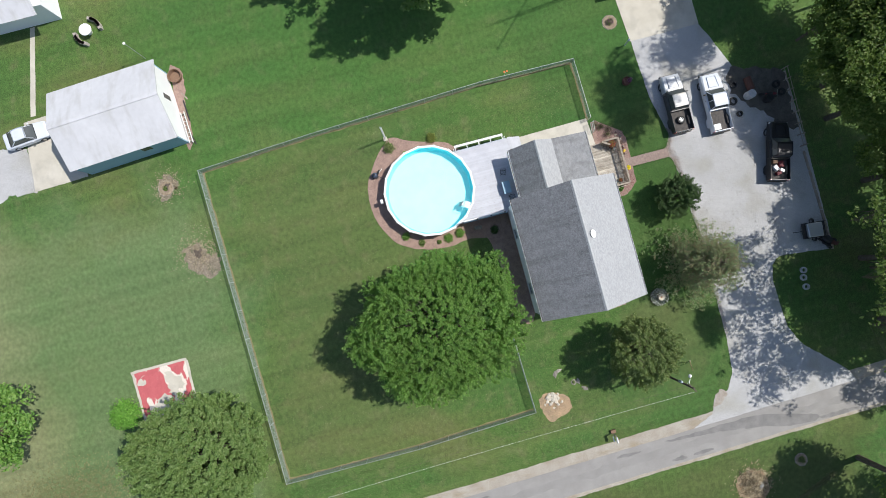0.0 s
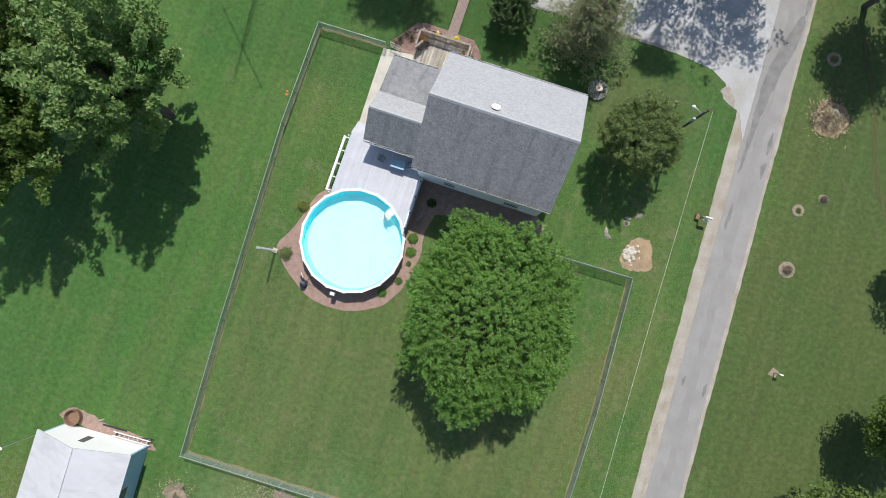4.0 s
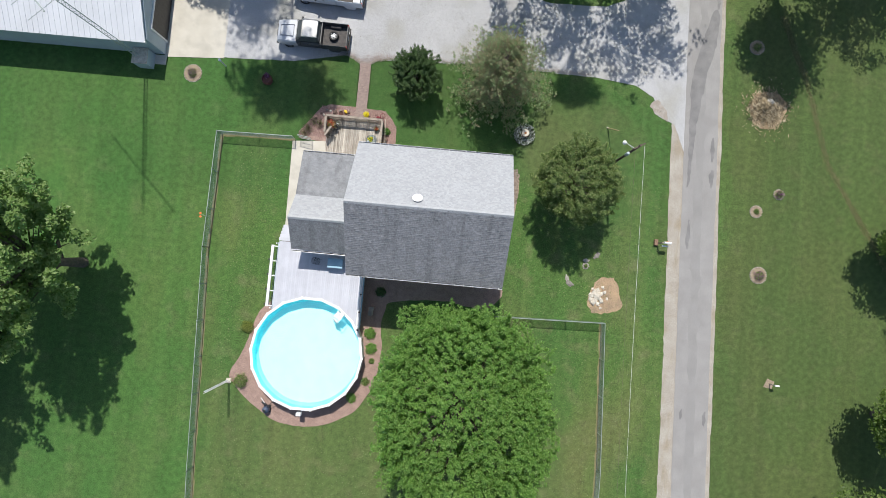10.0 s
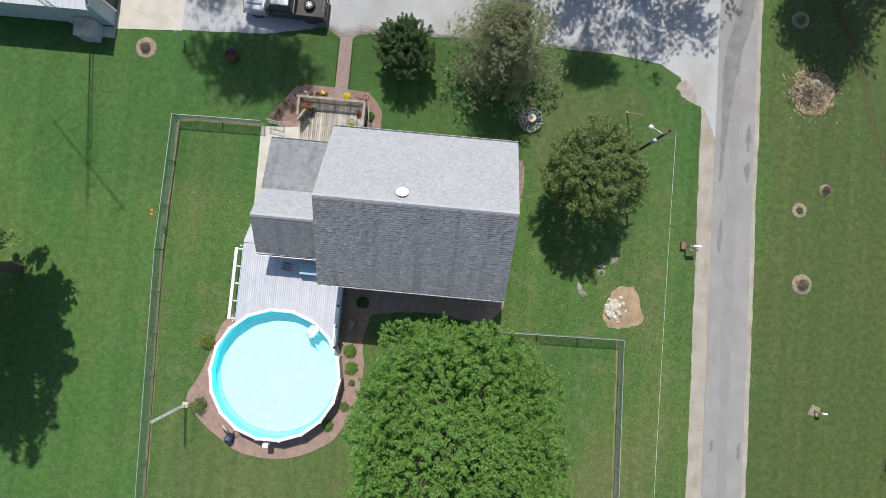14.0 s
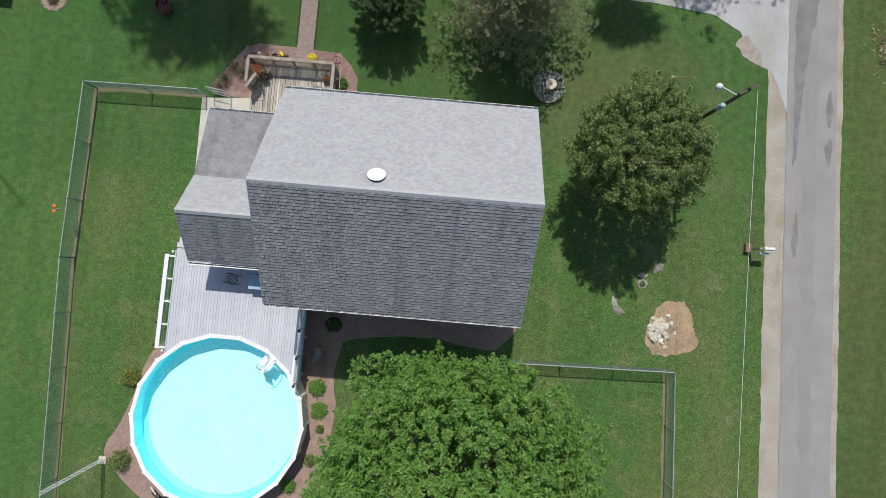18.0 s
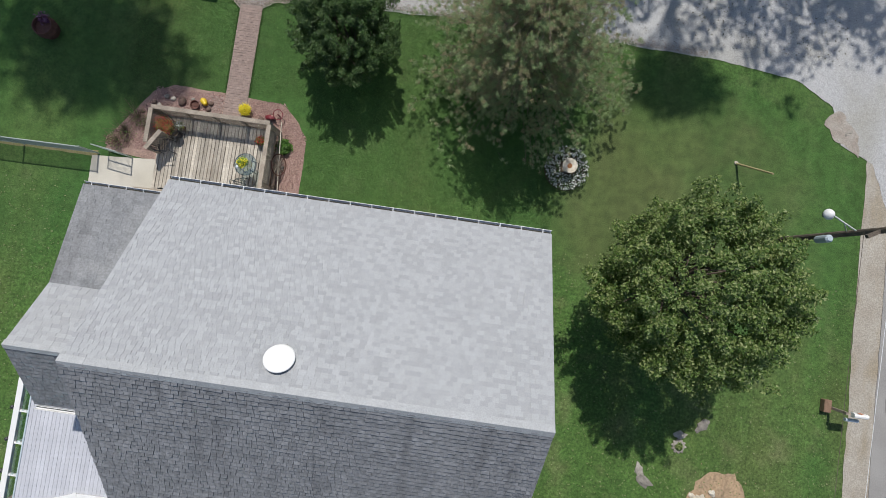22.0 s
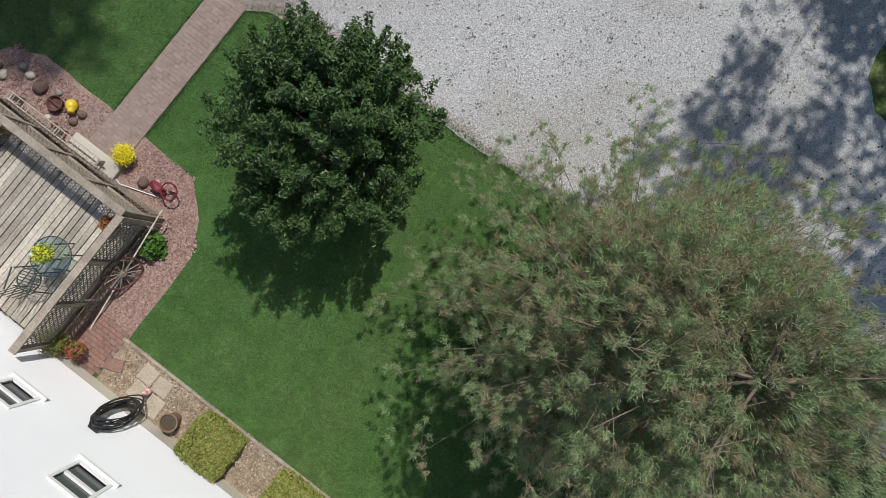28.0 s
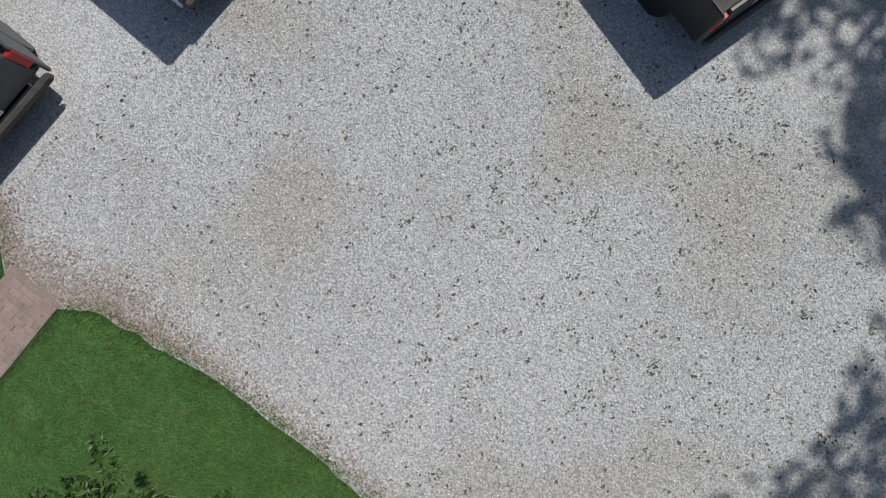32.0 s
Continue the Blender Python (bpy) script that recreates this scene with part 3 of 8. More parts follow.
BLIND = material("pale drawn window blind", (0.62, 0.63, 0.64), (0.55, 0.56, 0.57), 2.0, 0.4)


def window_in(parent, x0, x1, z0, z1, y, face, cross=True):
    """A window in a wall along x: frame, sash bar, sill and panes."""
    w = new("window")
    w.parent = parent
    f = 0.06
    bm = bmesh.new()
    ya, yb = sorted((y - face * 0.06, y + face * 0.045))
    for q in ((x0 - f, x0, z0 - f, z1 + f), (x1, x1 + f, z0 - f, z1 + f), (x0, x1, z1, z1 + f), (x0, x1, z0 - f, z0)):
        box(q[0], q[1], ya, yb, q[2], q[3], bm)
    part("frame", bm, WHITE, w)
    zs = [(z0, z1)]
    if cross:
        zm = (z0 + z1) / 2
        yc, yd = sorted((y - face * 0.05, y + face * 0.015))
        part("sash_bar", box(x0, x1, yc, yd, zm - 0.03, zm + 0.03), WHITE, w)
        zs = [(z0, zm - 0.03), (zm + 0.03, z1)]
    for a, b in zs:
        yc, yd = sorted((y - face * 0.045, y - face * 0.03))
        part("pane", box(x0, x1, yc, yd, a, b), BLIND if z0 > 3.6 else GLASS, w)
    yc, yd = sorted((y, y + face * 0.1))
    part("sill", box(x0 - 0.14, x1 + 0.14, yc, yd + 0.0, z0 - f - 0.04, z0 - f), WHITE, w)
    return w


house = thing("house", 0, 0, 0, "two-storey white sided house with grey shingle gable roofs", "house")
HX0, HX1, HY0, HY1, EAVE, RIDGE, RY = -5.6, 5.1, 6.93, 15.35, 6.05, 9.2, 11.3
RX0, RX1, EF, ER = -5.78, 5.32, 15.94, 6.53
FRONT_WIN = [(-4.42, -3.85, 1.75, 2.35), (-2.2, -1.55, 2.35, 3.0), (0.75, 1.42, 1.55, 2.2), (-4.4, -3.5, 4.1, 5.2)]
REAR_WIN = [(-3.3, -2.4, 3.7, 5.0), (2.2, 3.1, 3.7, 5.0), (-3.3, -2.4, 1.0, 2.3), (2.0, 3.2, 1.0, 2.3)]
part("wall_front", wall_x(HX0, HX1, HY1 - 0.15, HY1, 0, EAVE, FRONT_WIN), SIDING, house)
part("siding_front", wall_lapped(HX0, HX1, 0.35, EAVE, HY1 + 0.001, 1, FRONT_WIN), SIDING, house)
part("wall_rear", wall_x(HX0, HX1, HY0, HY0 + 0.15, 0, EAVE, REAR_WIN), SIDING, house)
part("siding_rear", wall_lapped(HX0, HX1, 0.35, EAVE, HY0 - 0.001, -1, REAR_WIN), SIDING, house)
for x0, x1, z0, z1 in FRONT_WIN:
    window_in(house, x0, x1, z0, z1, HY1, 1)
for x0, x1, z0, z1 in REAR_WIN:
    window_in(house, x0, x1, z0, z1, HY0, -1)
for x in (HX0, HX1 - 0.15):
    bm = bmesh.new()
    prof = [(HY0 + 0.15, 0), (HY1 - 0.15, 0), (HY1 - 0.15, EAVE), (RY, RIDGE - 0.42), (HY0 + 0.15, EAVE)]
    a = [bm.verts.new((x, y, z)) for y, z in prof]
    b = [bm.verts.new((x + 0.15, y, z)) for y, z in prof]
    bm.faces.new(a)
    bm.faces.new(b[::-1])
    for i in range(5):
        j = (i + 1) % 5
        bm.faces.new((a[i], b[i], b[j], a[j]))
    bmesh.ops.recalc_face_normals(bm, faces=bm.faces[:])
    part("wall_gable", bm, SIDING, house)
part("foundation", box(HX0 - 0.01, HX1 + 0.01, HY0 - 0.01, HY1 + 0.01, -0.1, 0.33), CONCRETE, house)
part("roof_front", slab((RX0, EF, EAVE), (RX1, EF, EAVE), (RX1, RY, RIDGE), (RX0, RY, RIDGE), 0.14), SHINGLE, house)
part("roof_rear", slab((RX0, ER, EAVE), (RX1, ER, EAVE), (RX1, RY, RIDGE), (RX0, RY, RIDGE), 0.14), SHINGLE, house)
slope_f = math.hypot(EF - RY, RIDGE - EAVE)
slope_r = math.hypot(RY - ER, RIDGE - EAVE)
shingled(house, (RX1, EF, EAVE), (-1, 0, 0), (0, RY - EF, RIDGE - EAVE), RX1 - RX0, slope_f, 0.117, 0.145, SHINGLE, 0.012, singles=(3.6, 6.9, 4.0, 5.2), seed=3)
# rear slope takes the shade-darkened, streaked shingle
shingled(house, (RX0, ER, EAVE), (1, 0, 0), (0, RY - ER, RIDGE - EAVE), RX1 - RX0, slope_r, 0.137, 0.16, STREAKED_SHADED, 0.026, seed=5)
CAP = bmesh.new()
cv = [CAP.verts.new(p) for p in ((0, -0.14, -0.085), (0, 0, 0.012), (0, 0.14, -0.085), (1, -0.14, -0.08), (1, 0, 0.02), (1, 0.14, -0.08))]
for q in ((0, 3, 4, 1), (1, 4, 5, 2), (3, 5, 4)):
    CAP.faces.new([cv[i] for i in q])
bmesh.ops.recalc_face_normals(CAP, faces=CAP.faces[:])
CAP_MESH = mesh_of("ridge_cap", CAP, RIDGE_CAP)
x = RX0
while x < RX1 - 0.05:
    shared("ridge_cap", CAP_MESH, house, Matrix.Translation((x, RY, RIDGE + 0.02)) @ Matrix.Diagonal((min(0.32, RX1 - x), 1, 1, 1)))
    x += 0.28


GUTTER_DARK = material("dark gutter bottom", (0.03, 0.028, 0.022), (0.055, 0.048, 0.036), 12.0, 0.95, 0.6, 40)


def gutter(parent, x0, x1, y, z, face, straps=True):
    g = bmesh.new()
    ya, yb = sorted((y, y + face * 0.12))
    box(x0, x1, ya, yb, z - 0.11, z - 0.10, g)
    box(x0, x1, y + face * 0.11 - 0.006, y + face * 0.11 + 0.006, z - 0.10, z + 0.005, g)
    box(x0, x1, y - 0.006, y + 0.006, z - 0.10, z + 0.0, g)
    ob = part("gutter", g, WHITE, parent)
    # dark strip on the inner half of the trough
    part("debris", box(x0 + 0.02, x1 - 0.02, min(y, y + face * 0.06) + 0.008, max(y, y + face * 0.06) - 0.004, z - 0.098, z - 0.06), GUTTER_DARK, ob, "dark strip along the bottom of the gutter")
    k = bmesh.new()
    ya, yb = sorted((y, y + face * 0.115))
    me = mesh_of("strap", box(-0.014, 0.014, ya - 0.02, yb + 0.004, z, z + 0.012, k), WHITE)
    s = x0 + 0.3
    while straps and s < x1:
        o = shared("strap", me, ob)
        o.matrix_basis = Matrix.Translation((s, 0, 0))
        s += 0.62
    return ob


gutter(house, RX0, RX1, EF - 0.005, EAVE - 0.01, 1)
gutter(house, RX0, RX1, ER + 0.005, EAVE - 0.01, -1)
dome = part("roof_dome", lathe([(0.335, 0.08), (0.362, 0.09), (0.362, 0.11), (0.335, 0.125), (0.21, 0.145), (0.0, 0.155)], 28), WHITE, house, "round white roof vent cap", True)
dome.matrix_basis = Matrix.Translation((-1.03, 11.9, 8.78)) @ pose(0, 0, 0, -38, 0, 0)
# Neck coloured black to give the shadow ring under the raised cap.
neck = part("vent_neck", lathe([(0.29, -0.1), (0.33, 0.078)], 20), DARK, house, "neck under the vent cap, blackened for the shadow ring")
neck.matrix_basis = dome.matrix_basis.copy()

# side wing with a low porch roof
AX0, AX1 = -10.68, -5.2
wing_roof = bmesh.new()
A_RE, A_RZ = (8.03, 3.1), (10.31, 4.84)
A_BR, A_FE = (12.18, 3.42), (15.7, 2.66)
slab((AX0, A_RE[0], A_RE[1]), (HX0, A_RE[0], A_RE[1]), (HX0, A_RZ[0], A_RZ[1]), (AX0, A_RZ[0], A_RZ[1]), 0.12, wing_roof)
part("wing_roof_rear", wing_roof, SHINGLE, house)
part("wing_roof_front", slab((AX0, A_BR[0], A_BR[1]), (HX0, A_BR[0], A_BR[1]), (HX0, A_RZ[0], A_RZ[1]), (AX0, A_RZ[0], A_RZ[1]), 0.12), SHINGLE, house)
part("porch_roof", slab((AX0, A_FE[0], A_FE[1]), (AX1, A_FE[0], A_FE[1]), (AX1, 15.37, 2.728), (AX0, 15.37, 2.728), 0.1), ROOFING, house)
part("porch_roof", slab((AX0, 15.36, 2.73), (HX0, 15.36, 2.73), (HX0, A_BR[0], A_BR[1]), (AX0, A_BR[0], A_BR[1]), 0.1), ROOFING, house)
# wing's rear slope has the same shade-darkened base
shingled(house, (AX0, *A_RE), (1, 0, 0), (0, A_RZ[0] - A_RE[0], A_RZ[1] - A_RE[1]), HX0 - AX0, math.hypot(A_RZ[0] - A_RE[0], A_RZ[1] - A_RE[1]), 0.165, 0.3, STREAKED_SHADED, 0.017, seed=7)
shingled(house, (HX0, *A_BR), (-1, 0, 0), (0, A_RZ[0] - A_BR[0], A_RZ[1] - A_BR[1]), HX0 - AX0, math.hypot(A_RZ[0] - A_BR[0], A_RZ[1] - A_BR[1]), 0.145, 0.25, SHINGLE, seed=8)
shingled(house, (HX0, 15.7, 2.66), (-1, 0, 0), (0, A_BR[0] - 15.7, A_BR[1] - 2.66), HX0 - AX0, math.hypot(A_BR[0] - 15.7, A_BR[1] - 2.66), 0.165, 0.3, ROOFING, 0.008, seed=9)
x = AX0
while x < HX0 - 0.05:
    shared("ridge_cap", CAP_MESH, house, Matrix.Translation((x, A_RZ[0], A_RZ[1] + 0.02)) @ Matrix.Diagonal((min(0.32, HX0 - x), 1, 1, 1)))
    x += 0.28
WING_WIN = [(-9.6, -8.7, 1.15, 2.2), (-7.85, -7.1, 0.62, 1.15)]
part("wing_wall_front", wall_x(AX0 + 0.25, HX0, 15.2, 15.35, 0, 2.6, WING_WIN), SIDING, house)
part("wing_siding_front", wall_lapped(AX0 + 0.25, HX0, 0.3, 2.6, 15.351, 1, WING_WIN), SIDING, house)
for q in WING_WIN:
    window_in(house, *q, 15.35, 1)
WING_REAR = [(-10.0, -9.1, 1.9, 2.75), (-8.2, -6.9, 1.25, 2.9)]
part("wing_wall_rear", wall_x(AX0 + 0.25, HX0, 8.35, 8.5, 0, 3.25, WING_REAR), SIDING, house)
part("wing_siding_rear", wall_lapped(AX0 + 0.25, HX0, 0.3, 3.2, 8.349, -1, WING_REAR), SIDING, house)
for q in WING_REAR:
    window_in(house, *q, 8.35, -1)
bm = bmesh.new()
prof = [(8.5, 0), (15.2, 0), (15.2, 2.65), (12.1, 3.25), (10.22, 4.62), (8.5, 3.3)]
a = [bm.verts.new((AX0 + 0.25, y, z)) for y, z in prof]
b = [bm.verts.new((AX0 + 0.4, y, z)) for y, z in prof]
bm.faces.new(a)
bm.faces.new(b[::-1])
for i in range(6):
    bm.faces.new((a[i], b[i], b[(i + 1) % 6], a[(i + 1) % 6]))
bmesh.ops.recalc_face_normals(bm, faces=bm.faces[:])
part("wing_wall_side", bm, SIDING, house)
gutter(house, AX0, AX1, 15.695, 2.65, 1)
gutter(house, AX0, HX0, 7.955, 3.09, -1, False)

# ---- pool ----
PX, PY, PR = -9.2, -0.14, 4.40
# Same liner as the floor; turquoise stands for shade and light bounced through water.
LINER_WALL = material("pool liner tinted turquoise for shade", (0.22, 0.90, 0.97), (0.26, 0.92, 0.98), 1.5, 0.6, fine=3.0, fine_amount=0.06)
# The floor's fine noise paints the sparkle of rippled light.
LINER = material("pale blue liner with ripple sparkle", (0.56, 0.94, 0.97), (0.62, 0.95, 0.98), 1.5, 0.6, fine=11.0, fine_amount=0.22)
WATER = bpy.data.materials.new("clear pool water")
WATER.use_nodes = True
wt, wl = WATER.node_tree.nodes, WATER.node_tree.links
tp, gl, mx, fr, bp, nz = (wt.new(k) for k in ("ShaderNodeBsdfTransparent", "ShaderNodeBsdfGlossy", "ShaderNodeMixShader", "ShaderNodeFresnel", "ShaderNodeBump", "ShaderNodeTexNoise"))
tp.inputs[0].default_value = (0.80, 0.99, 1.0, 1)
gl.inputs["Roughness"].default_value = 0.06
fr.inputs[0].default_value = 1.33
nz.inputs["Scale"].default_value = 9.0
bp.inputs["Strength"].default_value, bp.inputs["Distance"].default_value = 0.3, 0.03
wl.new(nz.outputs[0], bp.inputs["Height"])
wl.new(bp.outputs[0], gl.inputs["Normal"])
wl.new(fr.outputs[0], mx.inputs[0])
wl.new(tp.outputs[0], mx.inputs[1])
wl.new(gl.outputs[0], mx.inputs[2])
wl.new(mx.outputs[0], wt["Material Output"].inputs[0])
pool = thing("above_ground_pool", PX, PY, 0, "round above-ground pool with white rim and pale blue water", "pool")
PN = 18
part("pool_wall", lathe([(PR, 0), (PR, 1.27), (PR - 0.03, 1.27), (PR - 0.03, 0.06)], 72, caps=False), WHITE, pool)
part("liner_wall", lathe([(PR - 0.031, 1.27), (PR - 0.035, 0.40), (PR - 0.30, 0.26)], 72, caps=False), LINER_WALL, pool, "vinyl liner wall, tinted turquoise for its shaded side")
part("liner_floor", lathe([(PR - 0.30, 0.26), (0.0, 0.25)], 72, caps=False), LINER, pool, "pale blue vinyl liner floor")
part("water", lathe([(PR - 0.036, 1.1), (0.0, 1.1)], 72, caps=False), WATER, pool, "clear rippled water").visible_shadow = False
for i in range(PN):
    a0, a1 = 2 * math.pi * i / PN, 2 * math.pi * (i + 1) / PN
    bm = bmesh.new()
    ri, ro = PR - 0.09, PR + 0.12
    q = [(ri, a0), (ro, a0), (ro, a1), (ri, a1)]
    lo = [bm.verts.new((r * math.cos(t), r * math.sin(t), 1.272)) for r, t in q]
    hi = [bm.verts.new((r * math.cos(t), r * math.sin(t), 1.315)) for r, t in q]
    bm.faces.new(hi)
    bm.faces.new(lo[::-1])
    for k in range(4):
        bm.faces.new((lo[k], lo[(k + 1) % 4], hi[(k + 1) % 4], hi[k]))
    bmesh.ops.recalc_face_normals(bm, faces=bm.faces[:])
    part("rim_ledge", bm, WHITE, pool)
    m = pose(0, 0, 0, 0, 0, math.degrees(a0))
    part("rim_cap", box(PR - 0.11, PR + 0.15, -0.07, 0.07, 1.30, 1.335, m=m, bevel=0.012), WHITE, pool)
    part("upright", box(PR + 0.002, PR + 0.08, -0.06, 0.06, 0, 1.27, m=m), WHITE, pool)

# ---- trees ----
MAPLE_DULL = leaf_material("dull green spray leaf", (0.145, 0.250, 0.066), (0.215, 0.335, 0.098), (0.300, 0.405, 0.15), 0.48)
tree("maple_tree", "large bright green maple with a broad crown over the lawn", 3.3, -2.6, 9.6, 2.2, 6.7, 7.9, 7600, 34, 0.15, MAPLE, 11, 0.28, 0.4, lump=0.22, fill=0.72, lift=0.5, ratio=0.45, shoot=(0.3, 0.16, 0.5))
tree("apple_tree", "rounded olive green tree on the side lawn", 10.6, 14.9, 7.2, 1.5, 3.3, 3.45, 900, 78, 0.105, APPLE, 12, 0.16, 0.42, lump=0.22, fill=0.72, lift=0.6, shoot=(0.34, 0.22))
tree("holly_oak", "dense dark green round ornamental tree", -2.45, 22.78, 3.85, 0.35, 2.12, 2.15, 480, 125, 0.095, OAKLEAF, 13, 0.06, 0.36, lump=0.3, ratio=0.44, fill=0.6, lift=0.5, shoot=(0.42, 0.15))
tree("shade_tree", "tall dark green deciduous tree on the side lawn", -28.6, 5.4, 14.5, 3.0, 4.8, 7.0, 260, 100, 0.34, MAPLE_DULL, 15, 0.35, 1.0, lump=0.5, lift=0.65, shoot=(1.2, 0.55))
tree("shade_tree", "broad dark green deciduous tree on the side lawn", -36.6, -1.6, 13.5, 2.5, 5.3, 5.8, 260, 100, 0.34, WOODS, 36, 0.35, 1.0, lump=0.5, lift=0.65, shoot=(1.2, 0.55))
tree("shade_tree", "tall dark green deciduous tree on the side lawn", -37.5, 6.5, 14.5, 3.0, 5.5, 6.0, 200, 100, 0.34, WOODS, 37, 0.35, 1.0, lump=0.5, lift=0.65, shoot=(1.2, 0.55))
tree("spreading_tree", "broad green tree at the corner of the lawn", 9.2, -26.2, 8.0, 1.2, 5.6, 6.6, 1500, 60, 0.22, MAPLE_DULL, 16, 0.25, 0.5, lump=0.22, fill=0.72, lift=0.6, shoot=(0.7, 0.3))
tree("lawn_tree", "bright green tree beside the lawn", 2.6, -43.8, 7.0, 1.5, 4.0, 4.0, 80, 90, 0.34, MAPLE, 17, 0.2, 1.0)
WOODS_AT = [(-20.5, 37.0, 11, 3, 4.0, 44), (-15.0, 42.0, 12, 3, 5.0, 45), (-6.2, 40.6, 10.5, 3, 3.2, 46), (0.8, 42.4, 10.5, 3, 3.0, 47), (-11.5, 41.6, 10.5, 3, 3.2, 48), (-6.0, 42.2, 13, 6.0, 3.8, 39), (2.6, 41.2, 13, 6.5, 3.0, 40), (-23, 40, 13, 3, 6, 29), (-9.5, 41, 11.5, 2, 5.4, 19), (-2.5, 43.9, 11, 2, 5.2, 20), (4.5, 43.4, 11, 2, 4.8, 21), (11, 42, 12, 3, 5, 22),
            (3.7, 35.2, 13.5, 7.5, 3.1, 38), (8.8, 35.0, 14, 7.0, 3.6, 23), (13.0, 34.6, 14, 7.0, 4.0, 30), (17.0, 35.0, 13.5, 7.0, 3.6, 33), (8.2, 39.9, 13, 4, 4.8, 34), (14.5, 40.0, 13, 4, 4.6, 35), (8.0, 48, 12, 3, 6, 31), (18, 45, 13, 3, 6, 32), (27.0, 34.0, 12, 5.0, 4.2, 24), (33, 39, 12, 3, 5.5, 28),
            (34.8, -9.5, 8.5, 1.5, 4.2, 25), (37.0, -1, 8, 1.5, 3.6, 26), (37.4, 13, 8, 1.5, 3.6, 27)]
for x, y, h, z0, r, s in WOODS_AT:
    over = 5.5 if s in (18, 23, 30, 33, 38, 39, 40) else 0.0
    tree("woodland_tree", "tall green deciduous tree at the edge of the woods", x, y + over, h, z0, r, r, *((int(4.5 * r * r), 19) if s in (23, 30, 33, 38) else (70, 22) if s == 39 else (92, 24) if s == 40 else (200, 130) if 19 <= s <= 22 or s >= 44 else (130, 100)), 0.34 if over else 0.28, WOODS, s, 0.03 if over else 0.25, 0.8 if s in (23, 30, 33, 38) else 1.1, lump=0.45, fill=0.2 if s in (23, 30, 33, 38) else 0.5, lean=(0, -over), group="trees at the edge of the woods")


for x, y, h, z0, rx, ry, n, s in [(-14.7, 35.0, 22.0, 17.5, 4.7, 3.1, 260, 18), (-17.9, 39.6, 19.0, 14.5, 3.5, 3.6, 130, 41), (9.4, 35.6, 19.5, 16.0, 2.6, 1.5, 80, 42)]:
    tree("woodland_tree", "very tall slender deciduous tree behind the drive", x, y + 5.0, h, z0, rx, ry, n, 34 if s != 41 else 20, 0.34, WOODS, s, 0.12, 1.0, lump=0.5, fill=0.2, lean=(0, -5.0), group="trees at the edge of the woods")


def pine(x, y, height, r, seed):
    """A wispy pine: whorls of drooping boughs with tufts of long needles."""
    rng = np.random.default_rng(seed)
    t = thing("pine_tree", x, y, 0, "wispy olive and brown long-needled pine", "tree")
    part("trunk", rod((0, 0, -0.05), (0.1, 0, height), 0.15, 0.02, 8), BARK, t)
    bm = bmesh.new()
    tufts, ways = [], []
    for k in range(260):
        z = 0.5 + (height - 0.7) * rng.uniform(0, 1) ** 1.15
        ang = rng.uniform(0, 6.283)
        reach = r * (1.02 - 0.72 * (z / height) ** 1.5) * rng.uniform(0.55, 1.1)
        a = Vector((0, 0, z))
        e = Vector((math.cos(ang) * reach, math.sin(ang) * reach, z + rng.uniform(-0.1, 0.55)))
        rod(a, e, 0.022, 0.004, 4, bm, False)
        for q in range(14):
            s = rng.uniform(0.35, 1.05)
            p = a.lerp(e, s)
            tw = p + Vector(rng.normal(0, 0.26, 3)) * (0.5 + s * 0.5)
            rod(p, tw, 0.005, 0.002, 3, bm, False)
            for w in range(3):
                tufts.append(np.array(tw) + rng.normal(0, 0.09, 3))
                ways.append(np.array((tw - a).normalized()))
    part("bough_wood", bm, material("grey brown pine twig", (0.24, 0.19, 0.14), (0.17, 0.13, 0.1), 6.0, 0.9), t)
    c = np.array(tufts)
    per = 36
    n = len(c) * per
    base = np.repeat(c, per, axis=0) + rng.normal(0, 0.03, (n, 3))
    d = np.repeat(np.array(ways), per, axis=0) * 0.55 + rng.normal(0, 0.6, (n, 3)) + np.array([0, 0, 0.35])
    d /= np.linalg.norm(d, axis=1)[:, None]
    side = np.cross(d, np.array([0, 0, 1.0]) + rng.normal(0, 0.3, (n, 3)))
    side /= np.linalg.norm(side, axis=1)[:, None] + 1e-9
    ln = rng.uniform(0.06, 0.13, (n, 1))
    v = np.stack([base - side * 0.0055, base + side * 0.0055, base + d * ln], 1).reshape(-1, 3)
    f = np.arange(n * 3).reshape(-1, 3)
    far_out = np.repeat(rng.uniform(0, 1, len(c)), per) < 0.45 + 0.4 * np.hypot(base[:, 0], base[:, 1]) / r
    for name_, keep, mat_ in (("green_needles", far_out, NEEDLE), ("brown_needles", ~far_out, NEEDLE_DRY)):
        vv = v.reshape(-1, 3, 3)[keep].reshape(-1, 3)
        raw(name_, vv.tolist(), np.arange(len(vv)).reshape(-1, 3).tolist(), mat_, t)


pine(4.25, 23.1, 6.6, 4.3, 14)

# ---- paving, beds and bare patches ----
def area(name, pts, z, mat, label, category, ragged=0.06, seed=1, step=0.25, smooth=True):
    return tagged(part(name, sheet(curve_through(pts, 6) if smooth else pts, z, 0, step, ragged, seed), mat), label, category, kind="structure")


